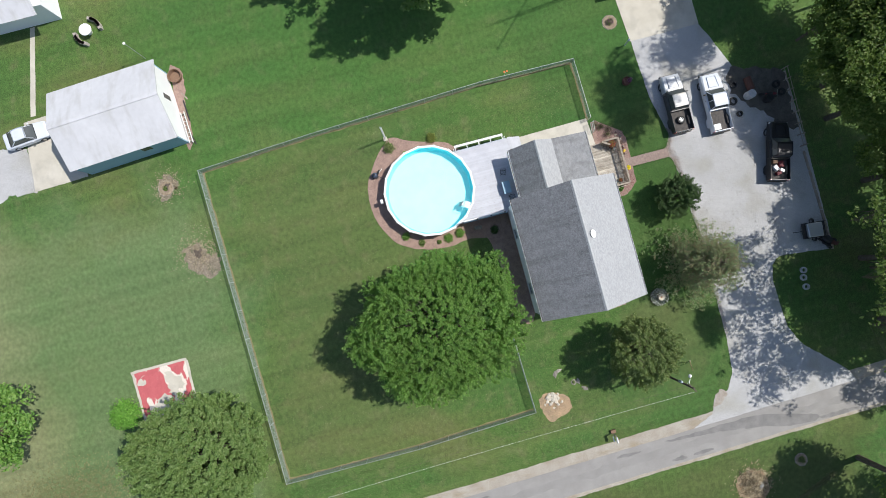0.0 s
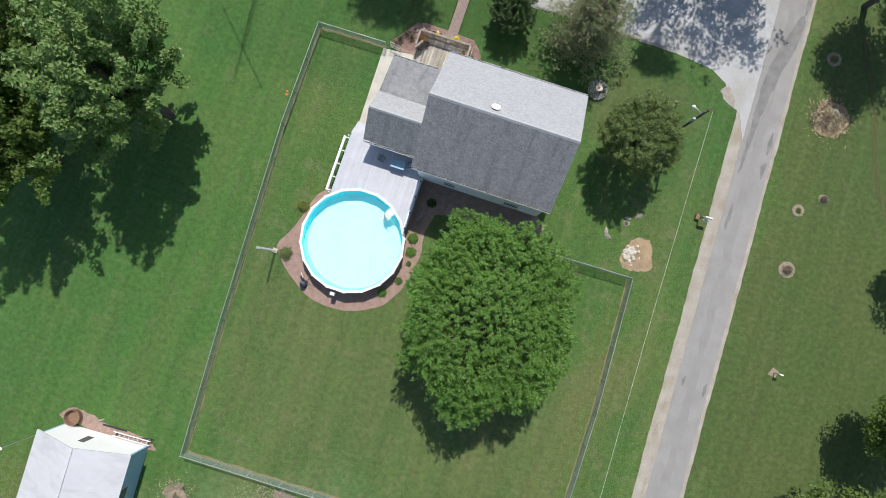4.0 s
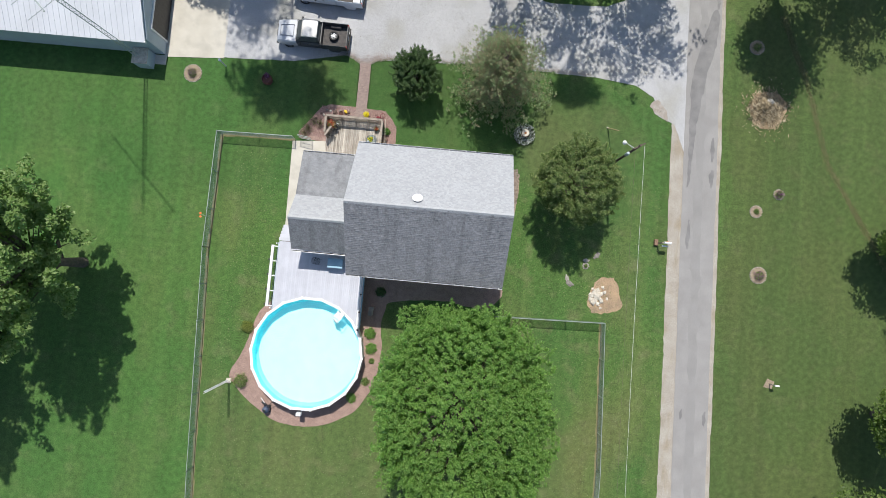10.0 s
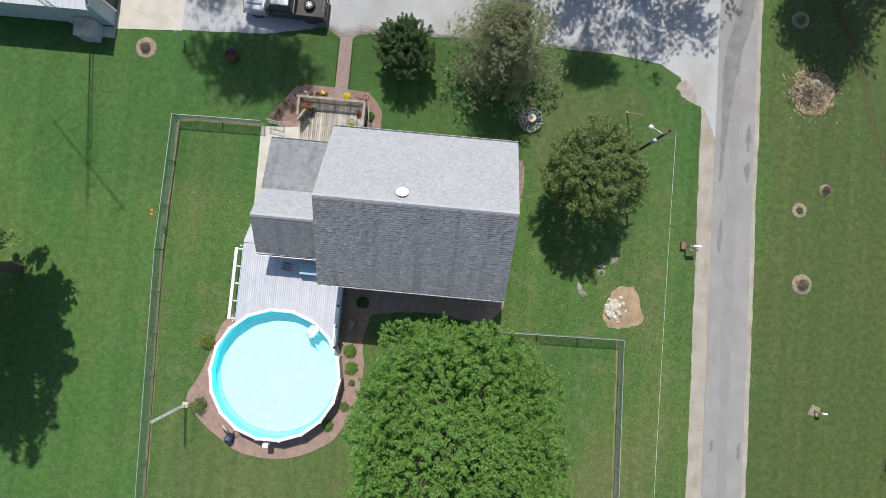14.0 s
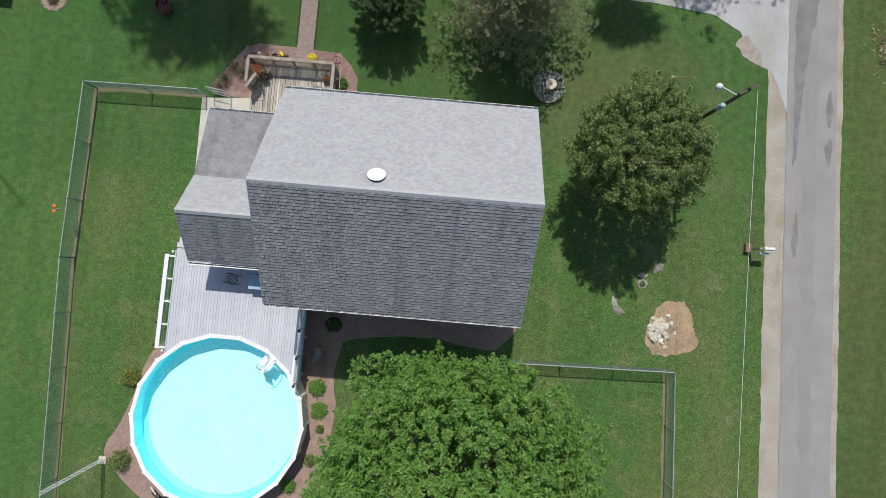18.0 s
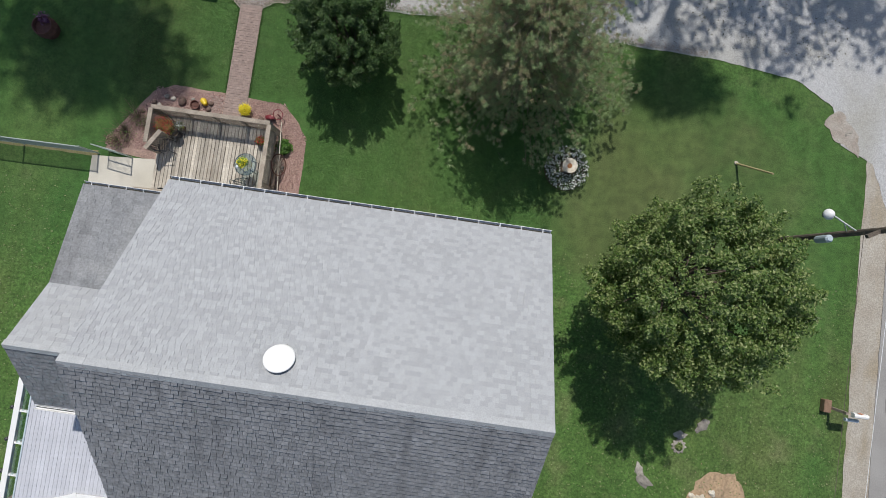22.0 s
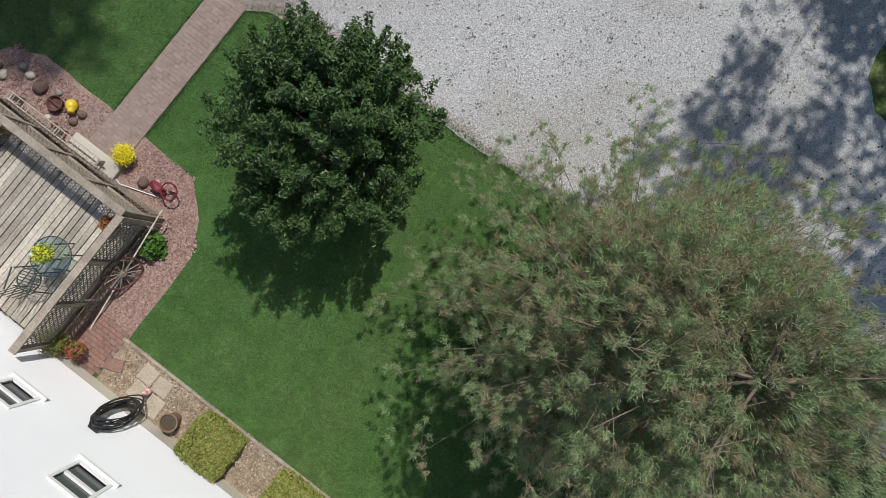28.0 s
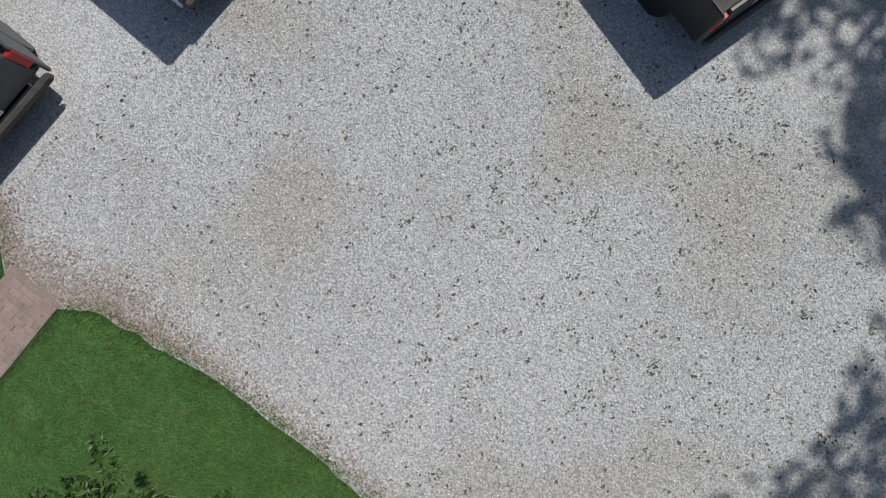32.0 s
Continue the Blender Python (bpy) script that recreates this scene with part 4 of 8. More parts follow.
area("concrete_apron", [(-23.9, 23.25), (-18.95, 23.55), (-18.95, 30.8), (-23.9, 30.8)], 0.03, CONCRETE, "pale concrete apron before the garage", "apron", 0.015, smooth=False)
area("concrete_walk", [(-12.45, 17.1), (-9.6, 17.3), (-9.6, 15.36), (-10.43, 15.36), (-10.43, 8.4), (-12.3, 8.4)], 0.03, CONCRETE, "pale concrete walk beside the wing", "walk", 0.01, smooth=False)
area("brick_border", [(-12.3, 9.3), (-10.43, 9.3), (-10.43, 8.4), (-12.3, 8.4)], 0.034, PAVER, "strip of red brick paving", "paving", 0.01, smooth=False)
area("pool_bed", [(-12.9, 3.6), (-13.9, 2.2), (-14.7, -0.6), (-15.6, -2.5), (-15.0, -3.5), (-13.4, -4.9), (-11.5, -5.95), (-9.2, -6.25), (-7.2, -5.85), (-5.0, -4.5), (-3.75, -2.2), (-3.4, 0.5), (-3.6, 2.6), (-3.3, 4.8), (-4.0, 6.8), (-9, 7)], 0.015, MULCH, "reddish mulch bed round the pool", "mulch bed", 0.08, 5)
area("rear_bed", [(-5.2, 6.9), (5.3, 6.9), (5.0, 4.6), (1.0, 4.9), (-3.0, 4.4), (-4.6, 3.5)], 0.013, MULCH, "shaded mulch bed behind the house", "mulch bed", 0.1, 6)
area("front_bed", [(-12.0, 17.4), (-11.6, 18.4), (-10.4, 20.1), (-9.6, 20.45), (-7.4, 20.4), (-6.4, 20.35), (-5.0, 20.25), (-4.3, 19.6), (-3.9, 18.8), (-3.85, 16.5), (-4.0, 15.35), (-9.6, 15.35), (-9.7, 17.2)], 0.015, MULCH, "reddish mulch bed round the front deck", "mulch bed", 0.03, 7, smooth=False)
area("foundation_bed", [(-3.95, 16.47), (3.9, 16.45), (4.5, 16.58), (5.6, 16.5), (6.3, 16.1), (6.72, 15.4), (6.75, 14.6), (6.5, 12.5), (5.9, 10.8), (5.15, 10.5), (5.15, 15.35), (-3.9, 15.35)], 0.017, BARK_BED, "tan bark and pebble bed along the house", "foundation bed", 0.04, 8, smooth=False)
area("dirt_patch", [(13.2, 6.3), (13.8, 7.7), (15.1, 8.1), (15.6, 7.0), (15.9, 5.7), (14.6, 5.1), (13.4, 5.2)], 0.008, DIRT, "bare sandy dirt patch in the lawn", "dirt patch", 0.25, 9)
area("debris_ground", [(25.4, 23.1), (26.2, 24.6), (27.6, 24.8), (28.5, 23.4), (27.8, 22.0), (26.2, 21.8)], 0.008, DIRT, "patch of straw-coloured stump grindings", "bare patch", 0.3, 10)
WORN_SOIL = material("grey brown worn soil", (0.25, 0.215, 0.165), (0.165, 0.14, 0.105), 2.2, 0.95, 1.0, 22, fine=9, fine_amount=0.5, stain=(0.10, 0.11, 0.05), stain_scale=1.1, stain_amount=0.7)
STRAW = leaf_material("dry straw and twig", (0.20, 0.15, 0.09), (0.32, 0.26, 0.17), (0.45, 0.38, 0.27), 0.1)


def bare_patch(name, pts, centre, label, count, spread, seed, stump=0.3):
    """Worn ground with a rotten stump and scraps of straw and wood over it."""
    area(name, pts, 0.008, WORN_SOIL, label, "bare patch", 0.6, seed, 0.1)
    r = np.random.default_rng(seed)
    q = r.normal(0, 1, (count, 2)) * np.array(spread)
    p = np.column_stack([q + np.array(centre), np.full(count, 0.03)])
    v, f = leaves(p, np.tile([[0, 0, 1.0]], (count, 1)), 0.2, r, 0.85, 0.25)
    t = thing("wood_scraps", 0, 0, 0, "scraps of straw and wood strewn on bare ground", "wood scraps", kind="stuff")
    raw("pieces", v.tolist(), f.tolist(), STRAW, t)
    st = thing("tree_stump", *centre, 0, "low dark rotten tree stump in bare ground", "tree stump")
    part("stump", blob(stump, (1, 1, 0.45), 0.9, seed, 3), BARK, st)


bare_patch("bare_ring", [(-17.6, -25.7), (-17.2, -25.0), (-16.6, -24.7), (-15.9, -24.9), (-15.4, -25.6), (-15.6, -26.3), (-16.3, -26.7), (-17.1, -26.4)], (-16.6, -25.6), "ring of bare ground in the lawn", 700, (0.75, 0.75), 11)
bare_patch("bare_ring", [(-10.2, -24.6), (-9.6, -23.4), (-8.4, -22.5), (-7.2, -22.3), (-6.6, -23.2), (-6.9, -24.4), (-7.9, -25.1), (-9.2, -25.5)], (-9.2, -24.2), "worn bare ground beside the fence", 1200, (1.1, 1.0), 12, 0.4)
COURT = material("flaking red court paint", (0.50, 0.12, 0.13), (0.44, 0.10, 0.11), 1.0, 0.8, fine=8, stain=(0.66, 0.60, 0.53), stain_scale=0.42, stain_amount=1.0, fine_amount=0.12, contrast=0.6, edge=0.515, run=(0.6, 1.2, 1.0))
area("red_pad", [(0.7, -27.9), (0.8, -33.3), (6.1, -33.1), (6.2, -27.8)], 0.02, COURT, "concrete pad with flaking red paint", "pad", 0.02, smooth=False)
for q in ([(0.6, -27.8), (0.6, -33.5), (0.85, -33.5), (0.85, -27.8)], [(0.86, -27.95), (0.86, -27.7), (6.2, -27.7), (6.2, -27.95)], [(0.86, -33.2), (0.86, -33.45), (6.2, -33.2), (6.2, -33.0)]):
    area("pad_edge", q, 0.024, CONCRETE, "pale bare concrete edge of the painted pad", "pad", 0.05, smooth=False)
for k, (cx, cy, rx, ry) in enumerate([(3.3, -29.6, 1.9, 0.75), (4.6, -30.9, 0.9, 0.9), (1.5, -32.7, 0.5, 0.35)]):
    area("bare_concrete", [(cx + rx * math.cos(j * 0.785), cy + ry * math.sin(j * 0.785)) for j in range(8)], 0.026 + 0.001 * k, CONCRETE, "pale concrete where the red paint has flaked", "pad", 0.6, 60 + k, 0.1)
area("concrete_apron", [(-19.6, -33.1), (-19.4, -38.6), (-23.6, -38.4), (-26.6, -38.2), (-26.9, -33.4)], 0.02, CONCRETE, "pale concrete apron before the shed", "apron", 0.03, smooth=False)
area("gravel_drive", [(-19.5, -38.4), (-24.0, -38.3), (-26.0, -48), (-27, -70), (-20, -70), (-19.2, -48)], 0.012, GRAVEL, "pale gravel drive beside the shed", "driveway", 0.35, 13, smooth=False)
area("sidewalk", [(-27.0, -36.85), (-36.0, -34.9), (-36.0, -35.4), (-27.0, -37.4)], 0.02, CONCRETE, "narrow concrete sidewalk", "walk", 0.02, smooth=False)
for i, (x, y, l, w) in enumerate([(21.0, 12.2, 2.4, 0.14), (22.57, 19.4, 2.0, 0.16), (22.62, 17.0, 1.5, 0.18), (21.4, -2.5, 0.8, 0.12), (23.3, -2.7, 1.1, 0.13), (22.3, -17, 6, 0.12), (23.0, -26, 5, 0.12), (22.3, 33.5, 4.0, 0.2)]):
    pts_ = [(x - w * (0.4 + 0.6 * math.sin(3.14 * j / 9)), y - l / 2 + l * j / 9) for j in range(10)] + [(x + w * (0.3 + 0.7 * math.sin(3.14 * j / 9)), y - l / 2 + l * j / 9) for j in range(9, -1, -1)]
    area("asphalt_patch", pts_, 0.037 + 0.0012 * i, PATCH, "dark tarred repair strip on the road", "road patch", 0.1, 20 + i, 0.15)
area("asphalt_patch", [(22.0, 31.4), (22.5, 30.6), (22.15, 27.6), (21.6, 25.2), (21.2, 22.2), (20.93, 19.2), (20.76, 16.3), (20.63, 16.4), (20.56, 19.0), (20.48, 21.6), (20.45, 24.6), (20.7, 26.6), (21.3, 29.2)], 0.036, PATCH, "long dark worn streak along the road", "road patch", 0.1, 29, 0.15)
area("worn_track", [(road_x(y) - 0.35, y) for y in range(-60, 60, 3)] + [(road_x(y) + 0.35, y) for y in range(57, -63, -3)], 0.033, TRACK, "darker worn middle of the road", "road track", 0.22, 47, 0.5, False)

# ---- brick path ----
path = thing("brick_path", -6.99, 22.0, 0, "narrow path of brown paving bricks", "path", kind="structure")
part("bedding", box(-0.46, 0.46, -2.6, 2.2, 0.0, 0.036), material("sandy brown joint dirt", (0.29, 0.225, 0.195), (0.23, 0.18, 0.155), 5.0, 0.95, 0.6, 40, fine=40), path)
BRICK = mesh_of("brick", box(-0.097, 0.097, -0.047, 0.047, 0.0, 0.04, bevel=0.006), PAVER)
HALF = mesh_of("brick", box(-0.046, 0.046, -0.047, 0.047, 0.0, 0.04, bevel=0.006), PAVER)
rng = random.Random(4)
row, y = 0, -2.55
while y < 2.12:
    for k in range(5):
        half = k == (0 if row % 2 else 4)
        x = -0.354 + k * 0.202 - (0.101 if row % 2 else 0.0) + (0.05 if half and row % 2 else -0.05 if half else 0.0)
        shared("brick", HALF if half else BRICK, path, pose(x + rng.gauss(0, 0.007), y + rng.gauss(0, 0.003), 0.003 + rng.gauss(0, 0.0025), rng.gauss(0, 1.2), rng.gauss(0, 1.2), rng.gauss(0, 2.2)))
    y += 0.102
    row += 1
for r in range(7):
    for k in range(3):
        shared("brick", BRICK, path, pose(-1.02 + k * 0.202 + (0.1 if r % 2 else 0) + rng.gauss(0, 0.004), -2.42 + r * 0.102, -0.016 + rng.gauss(0, 0.002), 0, 0, rng.gauss(0, 2.0)))
landing = thing("brick_landing", -4.5, 16.02, 0, "small landing of reddish bricks by the deck", "paving", kind="structure")
REDBRICK = material("red paving brick", (0.27, 0.155, 0.125), (0.22, 0.13, 0.105), 5.0, 0.9, 0.4, 40, fine=30, fine_amount=0.3, vary=0.12, stain=(0.17, 0.12, 0.10), stain_scale=2.5, stain_amount=0.6)
RB = mesh_of("brick", box(-0.097, 0.097, -0.047, 0.047, 0.0, 0.04, bevel=0.006), REDBRICK)
for r in range(12):
    for k in range(5):
        shared("brick", RB, landing, pose(-0.4 + k * 0.202 + (0.1 if r % 2 else 0), -0.6 + r * 0.102, 0.0, 0, 0, rng.gauss(0, 1.5)))
FLAGTAN = material("tan paving slab", (0.43, 0.37, 0.29), (0.36, 0.31, 0.24), 3.0, 0.9, 0.4, 25, fine=25, fine_amount=0.2, vary=0.08)
for i, (x, y, w, d, a) in enumerate([(-3.0, 16.15, 0.41, 0.40, -2), (-2.57, 16.12, 0.41, 0.38, 3), (-2.93, 15.72, 0.45, 0.41, -4), (-2.47, 15.66, 0.40, 0.46, 2), (-3.75, 15.86, 0.42, 0.28, 22)]):
    s = thing("flagstone", x, y, 0.01, "pale tan square slab set in the bed" if i < 4 else "pinkish flat stone set in the bed", "stone", "slabs by the wall", a)
    part("slab", box(-w / 2, w / 2, -d / 2, d / 2, 0, 0.045, bevel=0.02), FLAGTAN if i < 4 else REDBRICK, s)
edge = thing("bed_edging", 0, 16.46, 0, "weathered landscape timber edging", "edging")
for i in range(4):
    part("timber", box(-3.95 + i * 1.98, -1.98 + i * 1.98, -0.035 - 0.006 * (i % 2), 0.035 - 0.006 * (i % 2), 0, 0.065, bevel=0.012), RAILWOOD, edge)

# ---- beds: shrubs, pots, stones ----
HEDGE = leaf_material("box leaf", (0.15, 0.20, 0.035), (0.27, 0.33, 0.07), (0.42, 0.46, 0.13), 0.42)
HEDGE_TIP = leaf_material("yellowed box leaf", (0.22, 0.19, 0.05), (0.36, 0.31, 0.09), (0.52, 0.44, 0.17), 0.35)


def clipped_hedge(label, x, y, hx, hy, h, seed, group):
    """A hedge clipped to a block with soft edges."""
    r = np.random.default_rng(seed)
    k = 12000
    p = r.uniform(-1, 1, (k, 3))
    p[:, 2] = r.uniform(0.05, 1.0, k)
    side = np.minimum(r.integers(0, 7, k), 4)
    depth = 1 - np.abs(r.normal(0, 0.08, k))
    for i_, (ax, sg) in enumerate(((0, 1), (0, -1), (1, 1), (1, -1), (2, 1))):
        m_ = side == i_
        p[m_, ax] = sg * depth[m_]
    q = p.copy()
    q[:, 2] = q[:, 2] * 2 - 1
    shrink = 1 - 0.09 * np.maximum(0, (np.abs(q) ** 6).sum(1, keepdims=True) - 1)
    q *= shrink
    n_ = q / (np.linalg.norm(q, axis=1)[:, None] + 1e-6)
    p = np.column_stack([q[:, 0] * hx, q[:, 1] * hy, np.maximum(0.02, (q[:, 2] + 1) / 2 * h)]) + r.normal(0, 0.015, (k, 3))
    p += n_ * (0.035 * np.array([noise.noise(Vector(c) * 5.0 + Vector((seed, 0, 0))) for c in p])[:, None] + np.abs(r.normal(0, 0.02, (k, 1))))
    v, f = leaves(p, n_, 0.06, r, 0.5)
    t = thing("box_hedge", x, y, 0, label, "shrub", group)
    pale = k * 7 // 10
    raw("foliage", v[:pale * 4].tolist(), f[:pale].tolist(), HEDGE, t)
    raw("dry_tips", v[pale * 4:].tolist(), (f[pale:] - pale * 4).tolist(), HEDGE_TIP, t, "yellowed leaf tips")
    bm = bmesh.new()
    for q_ in p[:6]:
        rod((0, 0, 0), (q_[0] * 0.8, q_[1] * 0.8, q_[2] * 0.8), 0.015, 0.006, 4, bm)
    part("stems", bm, BARK, t)


# ---- irregular flags at the house corner ----
FLAG = material("brown grey flagstone", (0.27, 0.215, 0.17), (0.20, 0.16, 0.13), 3.0, 0.9, 0.5, 25, fine=25, vary=0.25)
flags = thing("flagstone_corner", 5.9, 14.8, 0, "irregular brown flagstones set round the house corner", "paving", kind="structure")
fr_rng = random.Random(77)
nodes = {}
for i in range(11):
    for j in range(25):
        nodes[i, j] = (-0.75 + i * 0.19 + fr_rng.uniform(-0.07, 0.07), -2.6 + j * 0.18 + 0.05 * math.sin(i * 1.3) + fr_rng.uniform(-0.05, 0.05))
for i in range(10):
    for j in range(24):
        quad = [nodes[i, j], nodes[i + 1, j], nodes[i + 1, j + 1], nodes[i, j + 1]]
        mx_, my_ = sum(q[0] for q in quad) / 4, sum(q[1] for q in quad) / 4
        if mx_ > 0.78 - 0.3 * max(0, my_ - 0.75) ** 2 - 0.07 * max(0, -my_) ** 2 or my_ > 1.62 or (mx_ < -0.75):
            continue
        pts_ = [(mx_ + (q[0] - mx_) * 0.9, my_ + (q[1] - my_) * 0.86) for q in quad]
        part("flag", sheet(pts_, 0.04 + fr_rng.uniform(0, 0.022), 0.03), FLAG, flags)
area("corner_dirt", [(17.3, 23.0), (17.6, 22.2), (18.1, 21.7), (18.8, 21.5), (18.6, 22.2), (18.1, 22.8), (17.8, 23.3)], 0.0235, MARGIN, "bare reddish dirt at the corner of the lawn", "bare patch", 0.2, 95)
# ---- faint wheel tracks on the lawn across the road ----
TRACK_LINE = [(27.8, 31.4), (28.9, 28.6), (29.98, 26.3), (31.1, 22.6), (32.3, 18.9), (34.3, 15.8), (36.0, 13.2), (38.5, 9.0)]
for i, (x, y) in enumerate([(-0.85, 15.95), (1.3, 15.98)]):
    clipped_hedge("clipped square yellow-green boxwood shrub", x, y, 0.56, 0.48, 0.58, 40 + i, "boxwoods along the wall")
bush("shrub", "small loose green shrub at the corner of the house", 3.85, 16.0, 0.45, 0.5, 900, 0.08, SHRUB, 43, squash=0.9)
bush("shrub", "small green shrub under the eave", 4.9, 15.75, 0.3, 0.3, 350, 0.08, SHRUB, 44)
BRIGHT = leaf_material("vivid green leaf", (0.10, 0.27, 0.035), (0.17, 0.40, 0.05), (0.25, 0.50, 0.09), 0.45)
PLANTS = [(-14.5, 1.4, 0.55, 0.6, SHRUB), (-14.6, -3.0, 0.62, 0.75, APPLE), (-4.45, 1.75, 0.5, 0.45, MAPLE), (-4.25, 0.5, 0.5, 0.25, MAPLE), (-4.1, -0.5, 0.22, 0.15, APPLE), (-4.5, -2.2, 0.36, 0.12, APPLE), (-5.5, -3.6, 0.42, 0.3, MAPLE), (-3.9, 5.2, 0.42, 0.5, OAKLEAF), (4.5, -34.8, 1.5, 1.2, BRIGHT)]
for i, (x, y, r, h, m) in enumerate(PLANTS):
    bush("shrub", "leafy green shrub in the mulch bed" if i < 8 else "large bright green bush beside the red pad", x, y, r, h, int(700 * (1 if r < 1 else 4)), 0.11 if r < 1 else 0.2, m, 50 + i, "shrubs round the pool" if i < 8 else "")
TERRA = material("brown earthenware", (0.24, 0.15, 0.10), (0.18, 0.11, 0.07), 8.0, 0.8, fine=30)
CLAY = material("orange clay", (0.45, 0.14, 0.06), (0.36, 0.11, 0.05), 8.0, 0.8, fine=30)
SOIL = material("dark potting soil", (0.06, 0.045, 0.03), (0.09, 0.07, 0.05), 20.0, 0.95, 0.6, 40)
PETAL_Y = leaf_material("yellow petal", (0.75, 0.62, 0.02), (0.85, 0.75, 0.03), (0.9, 0.85, 0.1), 0.3)
PETAL_W = leaf_material("white petal", (0.6, 0.62, 0.6), (0.7, 0.72, 0.7), (0.8, 0.82, 0.8), 0.3)
PETAL_R = leaf_material("red petal", (0.45, 0.03, 0.03), (0.55, 0.07, 0.05), (0.6, 0.16, 0.12), 0.3)
PETAL_P = leaf_material("purple petal", (0.16, 0.05, 0.12), (0.25, 0.10, 0.2), (0.4, 0.25, 0.35), 0.3)
GRASSY = leaf_material("fresh grass blade", (0.05, 0.14, 0.02), (0.09, 0.20, 0.03), (0.14, 0.27, 0.05), 0.3)


def pot(x, y, z, r, h, petal, label, seed, green=SHRUB, mat=TERRA, rim=True, spread=1.4, n=220, leaf=0.06, group="potted flowers"):
    t = thing("flower_pot", x, y, z, label, "flower pot", group)
    part("pot", lathe([(r * 0.7, 0), (r, h), (r * 1.06, h), (r * 1.06, h + 0.03), (r * 0.92, h + 0.03), (r * 0.9, h - 0.03), (0.0, h - 0.03)], 18), mat, t)
    part("soil", lathe([(r * 0.9, h - 0.025), (0, h - 0.01)], 14), SOIL, t)
    if petal:
        bush("foliage", "", 0, 0, r * spread, r * spread * 0.9, n, leaf, green, seed, parent=t, z=h)
        bush("blossoms", "", 0, 0, r * spread * 1.05, r * spread * 0.98, n, leaf * 0.8, petal, seed + 1, parent=t, z=h + 0.02)
    return t


pot(-6.48, 19.78, 0.0, 0.13, 0.2, PETAL_Y, "pot of bright yellow chrysanthemums by the path", 60, spread=1.9, n=700, leaf=0.055, green=PETAL_Y)
pot(-1.9, 15.75, 0.0, 0.2, 0.3, None, "round brown earthenware pot standing in the bed", 62)
pot(2.75, 15.85, 0.0, 0.2, 0.3, None, "round brown earthenware pot standing in the bed", 63)
pot(-4.95, 15.7, 0.25, 0.17, 0.22, SHRUB, "orange clay planter of yellow-green foliage at the wall", 64, spread=1.9, n=320, mat=CLAY)
pot(-4.5, 15.8, 0.2, 0.15, 0.2, PETAL_R, "orange clay planter of trailing red flowers at the wall", 65, spread=1.6, n=120, mat=CLAY, green=SHRUB)
DARKSTONE = material("reddish brown field stone", (0.17, 0.11, 0.09), (0.10, 0.07, 0.055), 7.0, 0.9, 0.8, 25, fine=25)
STONES = [(-9.81, 19.93, 0.13, 0), (-9.54, 19.87, 0.13, 1), (-9.16, 19.8, 0.2, 0), (-10.06, 19.5, 0.14, 1), (-8.05, 19.66, 0.1, 1), (-8.0, 19.88, 0.14, 0), (-8.75, 19.95, 0.1, 0), (-8.35, 19.3, 0.1, 0), (-5.85, 19.5, 0.17, 0), (-5.6, 19.7, 0.08, 0), (-8.05, 19.62, 0.13, 1), (-10.3, 19.6, 0.13, 0), (-4.7, 17.66, 0.1, 0), (-4.9, 17.5, 0.08, 0), (-10.7, 19.2, 0.12, 1), (-8.6, 19.35, 0.08, 1)]
for i, (x, y, r, p) in enumerate(STONES):
    r *= 0.8
    s = thing("garden_stone", x, y, r * 0.4, "rounded mottled garden stone on the mulch", "stone", "stones in the front bed", 37 * i)
    part("stone", blob(r, (1.1, 0.9, 0.7), 0.35, i, 2), PALE_STONE if p and i % 2 else STONE if i % 3 == 0 else DARKSTONE, s, smooth=True)
YEL = material("yellow glazed ceramic", (0.7, 0.5, 0.03), (0.6, 0.42, 0.03), 5.0, 0.35)
j = thing("ceramic_urn", -8.25, 19.9, 0.0, "small yellow ceramic urn lying on the mulch", "urn")
part("urn", lathe([(0.06, -0.16), (0.13, -0.06), (0.12, 0.06), (0.07, 0.12), (0.09, 0.16)], 14, m=pose(0, 0, 0.12, 80, 0, 40)), YEL, j, smooth=True)
OLD = material("rusted brown iron", (0.14, 0.06, 0.045), (0.09, 0.04, 0.03), 10.0, 0.8, fine=40)
RED = material("dark red painted iron", (0.20, 0.022, 0.032), (0.13, 0.015, 0.022), 8.0, 0.6, fine=30)
k = thing("iron_kettle", -8.6, 19.72, 0.0, "low rusted iron kettle on the mulch", "kettle")
part("bowl", lathe([(0.08, 0.0), (0.17, 0.07), (0.19, 0.15), (0.17, 0.15), (0.14, 0.08), (0.0, 0.05)], 18), OLD, k)
part("handle", rod((-0.19, 0, 0.14), (0.19, 0, 0.15), 0.012, bm=rod((0.19, 0, 0.14), (0.28, 0.05, 0.1), 0.012)), OLD, k)
w = thing("lawn_ornament", -5.1, 19.75, 0.0, "dark red iron garden ornament with a round wheel", "garden ornament")
for i in range(10):
    a0, a1 = 0.628 * i, 0.628 * (i + 1)
    rim = rod((0.2 * math.cos(a0), 0.2 * math.sin(a0), 0.32 + 0.05 * math.sin(a0)), (0.2 * math.cos(a1), 0.2 * math.sin(a1), 0.32 + 0.05 * math.sin(a1)), 0.018, bm=rim if i else None)
part("wheel", rim, RED, w)
part("post", rod((0, 0, 0), (0, 0, 0.34), 0.025), RED, w)
part("body", blob(0.13, (1.6, 0.8, 0.7), 0.5, 3, 2, (-0.36, -0.12, 0.16)), RED, w)
part("leg", rod((-0.36, -0.12, 0.1), (-0.4, -0.2, 0.0), 0.02), RED, w)
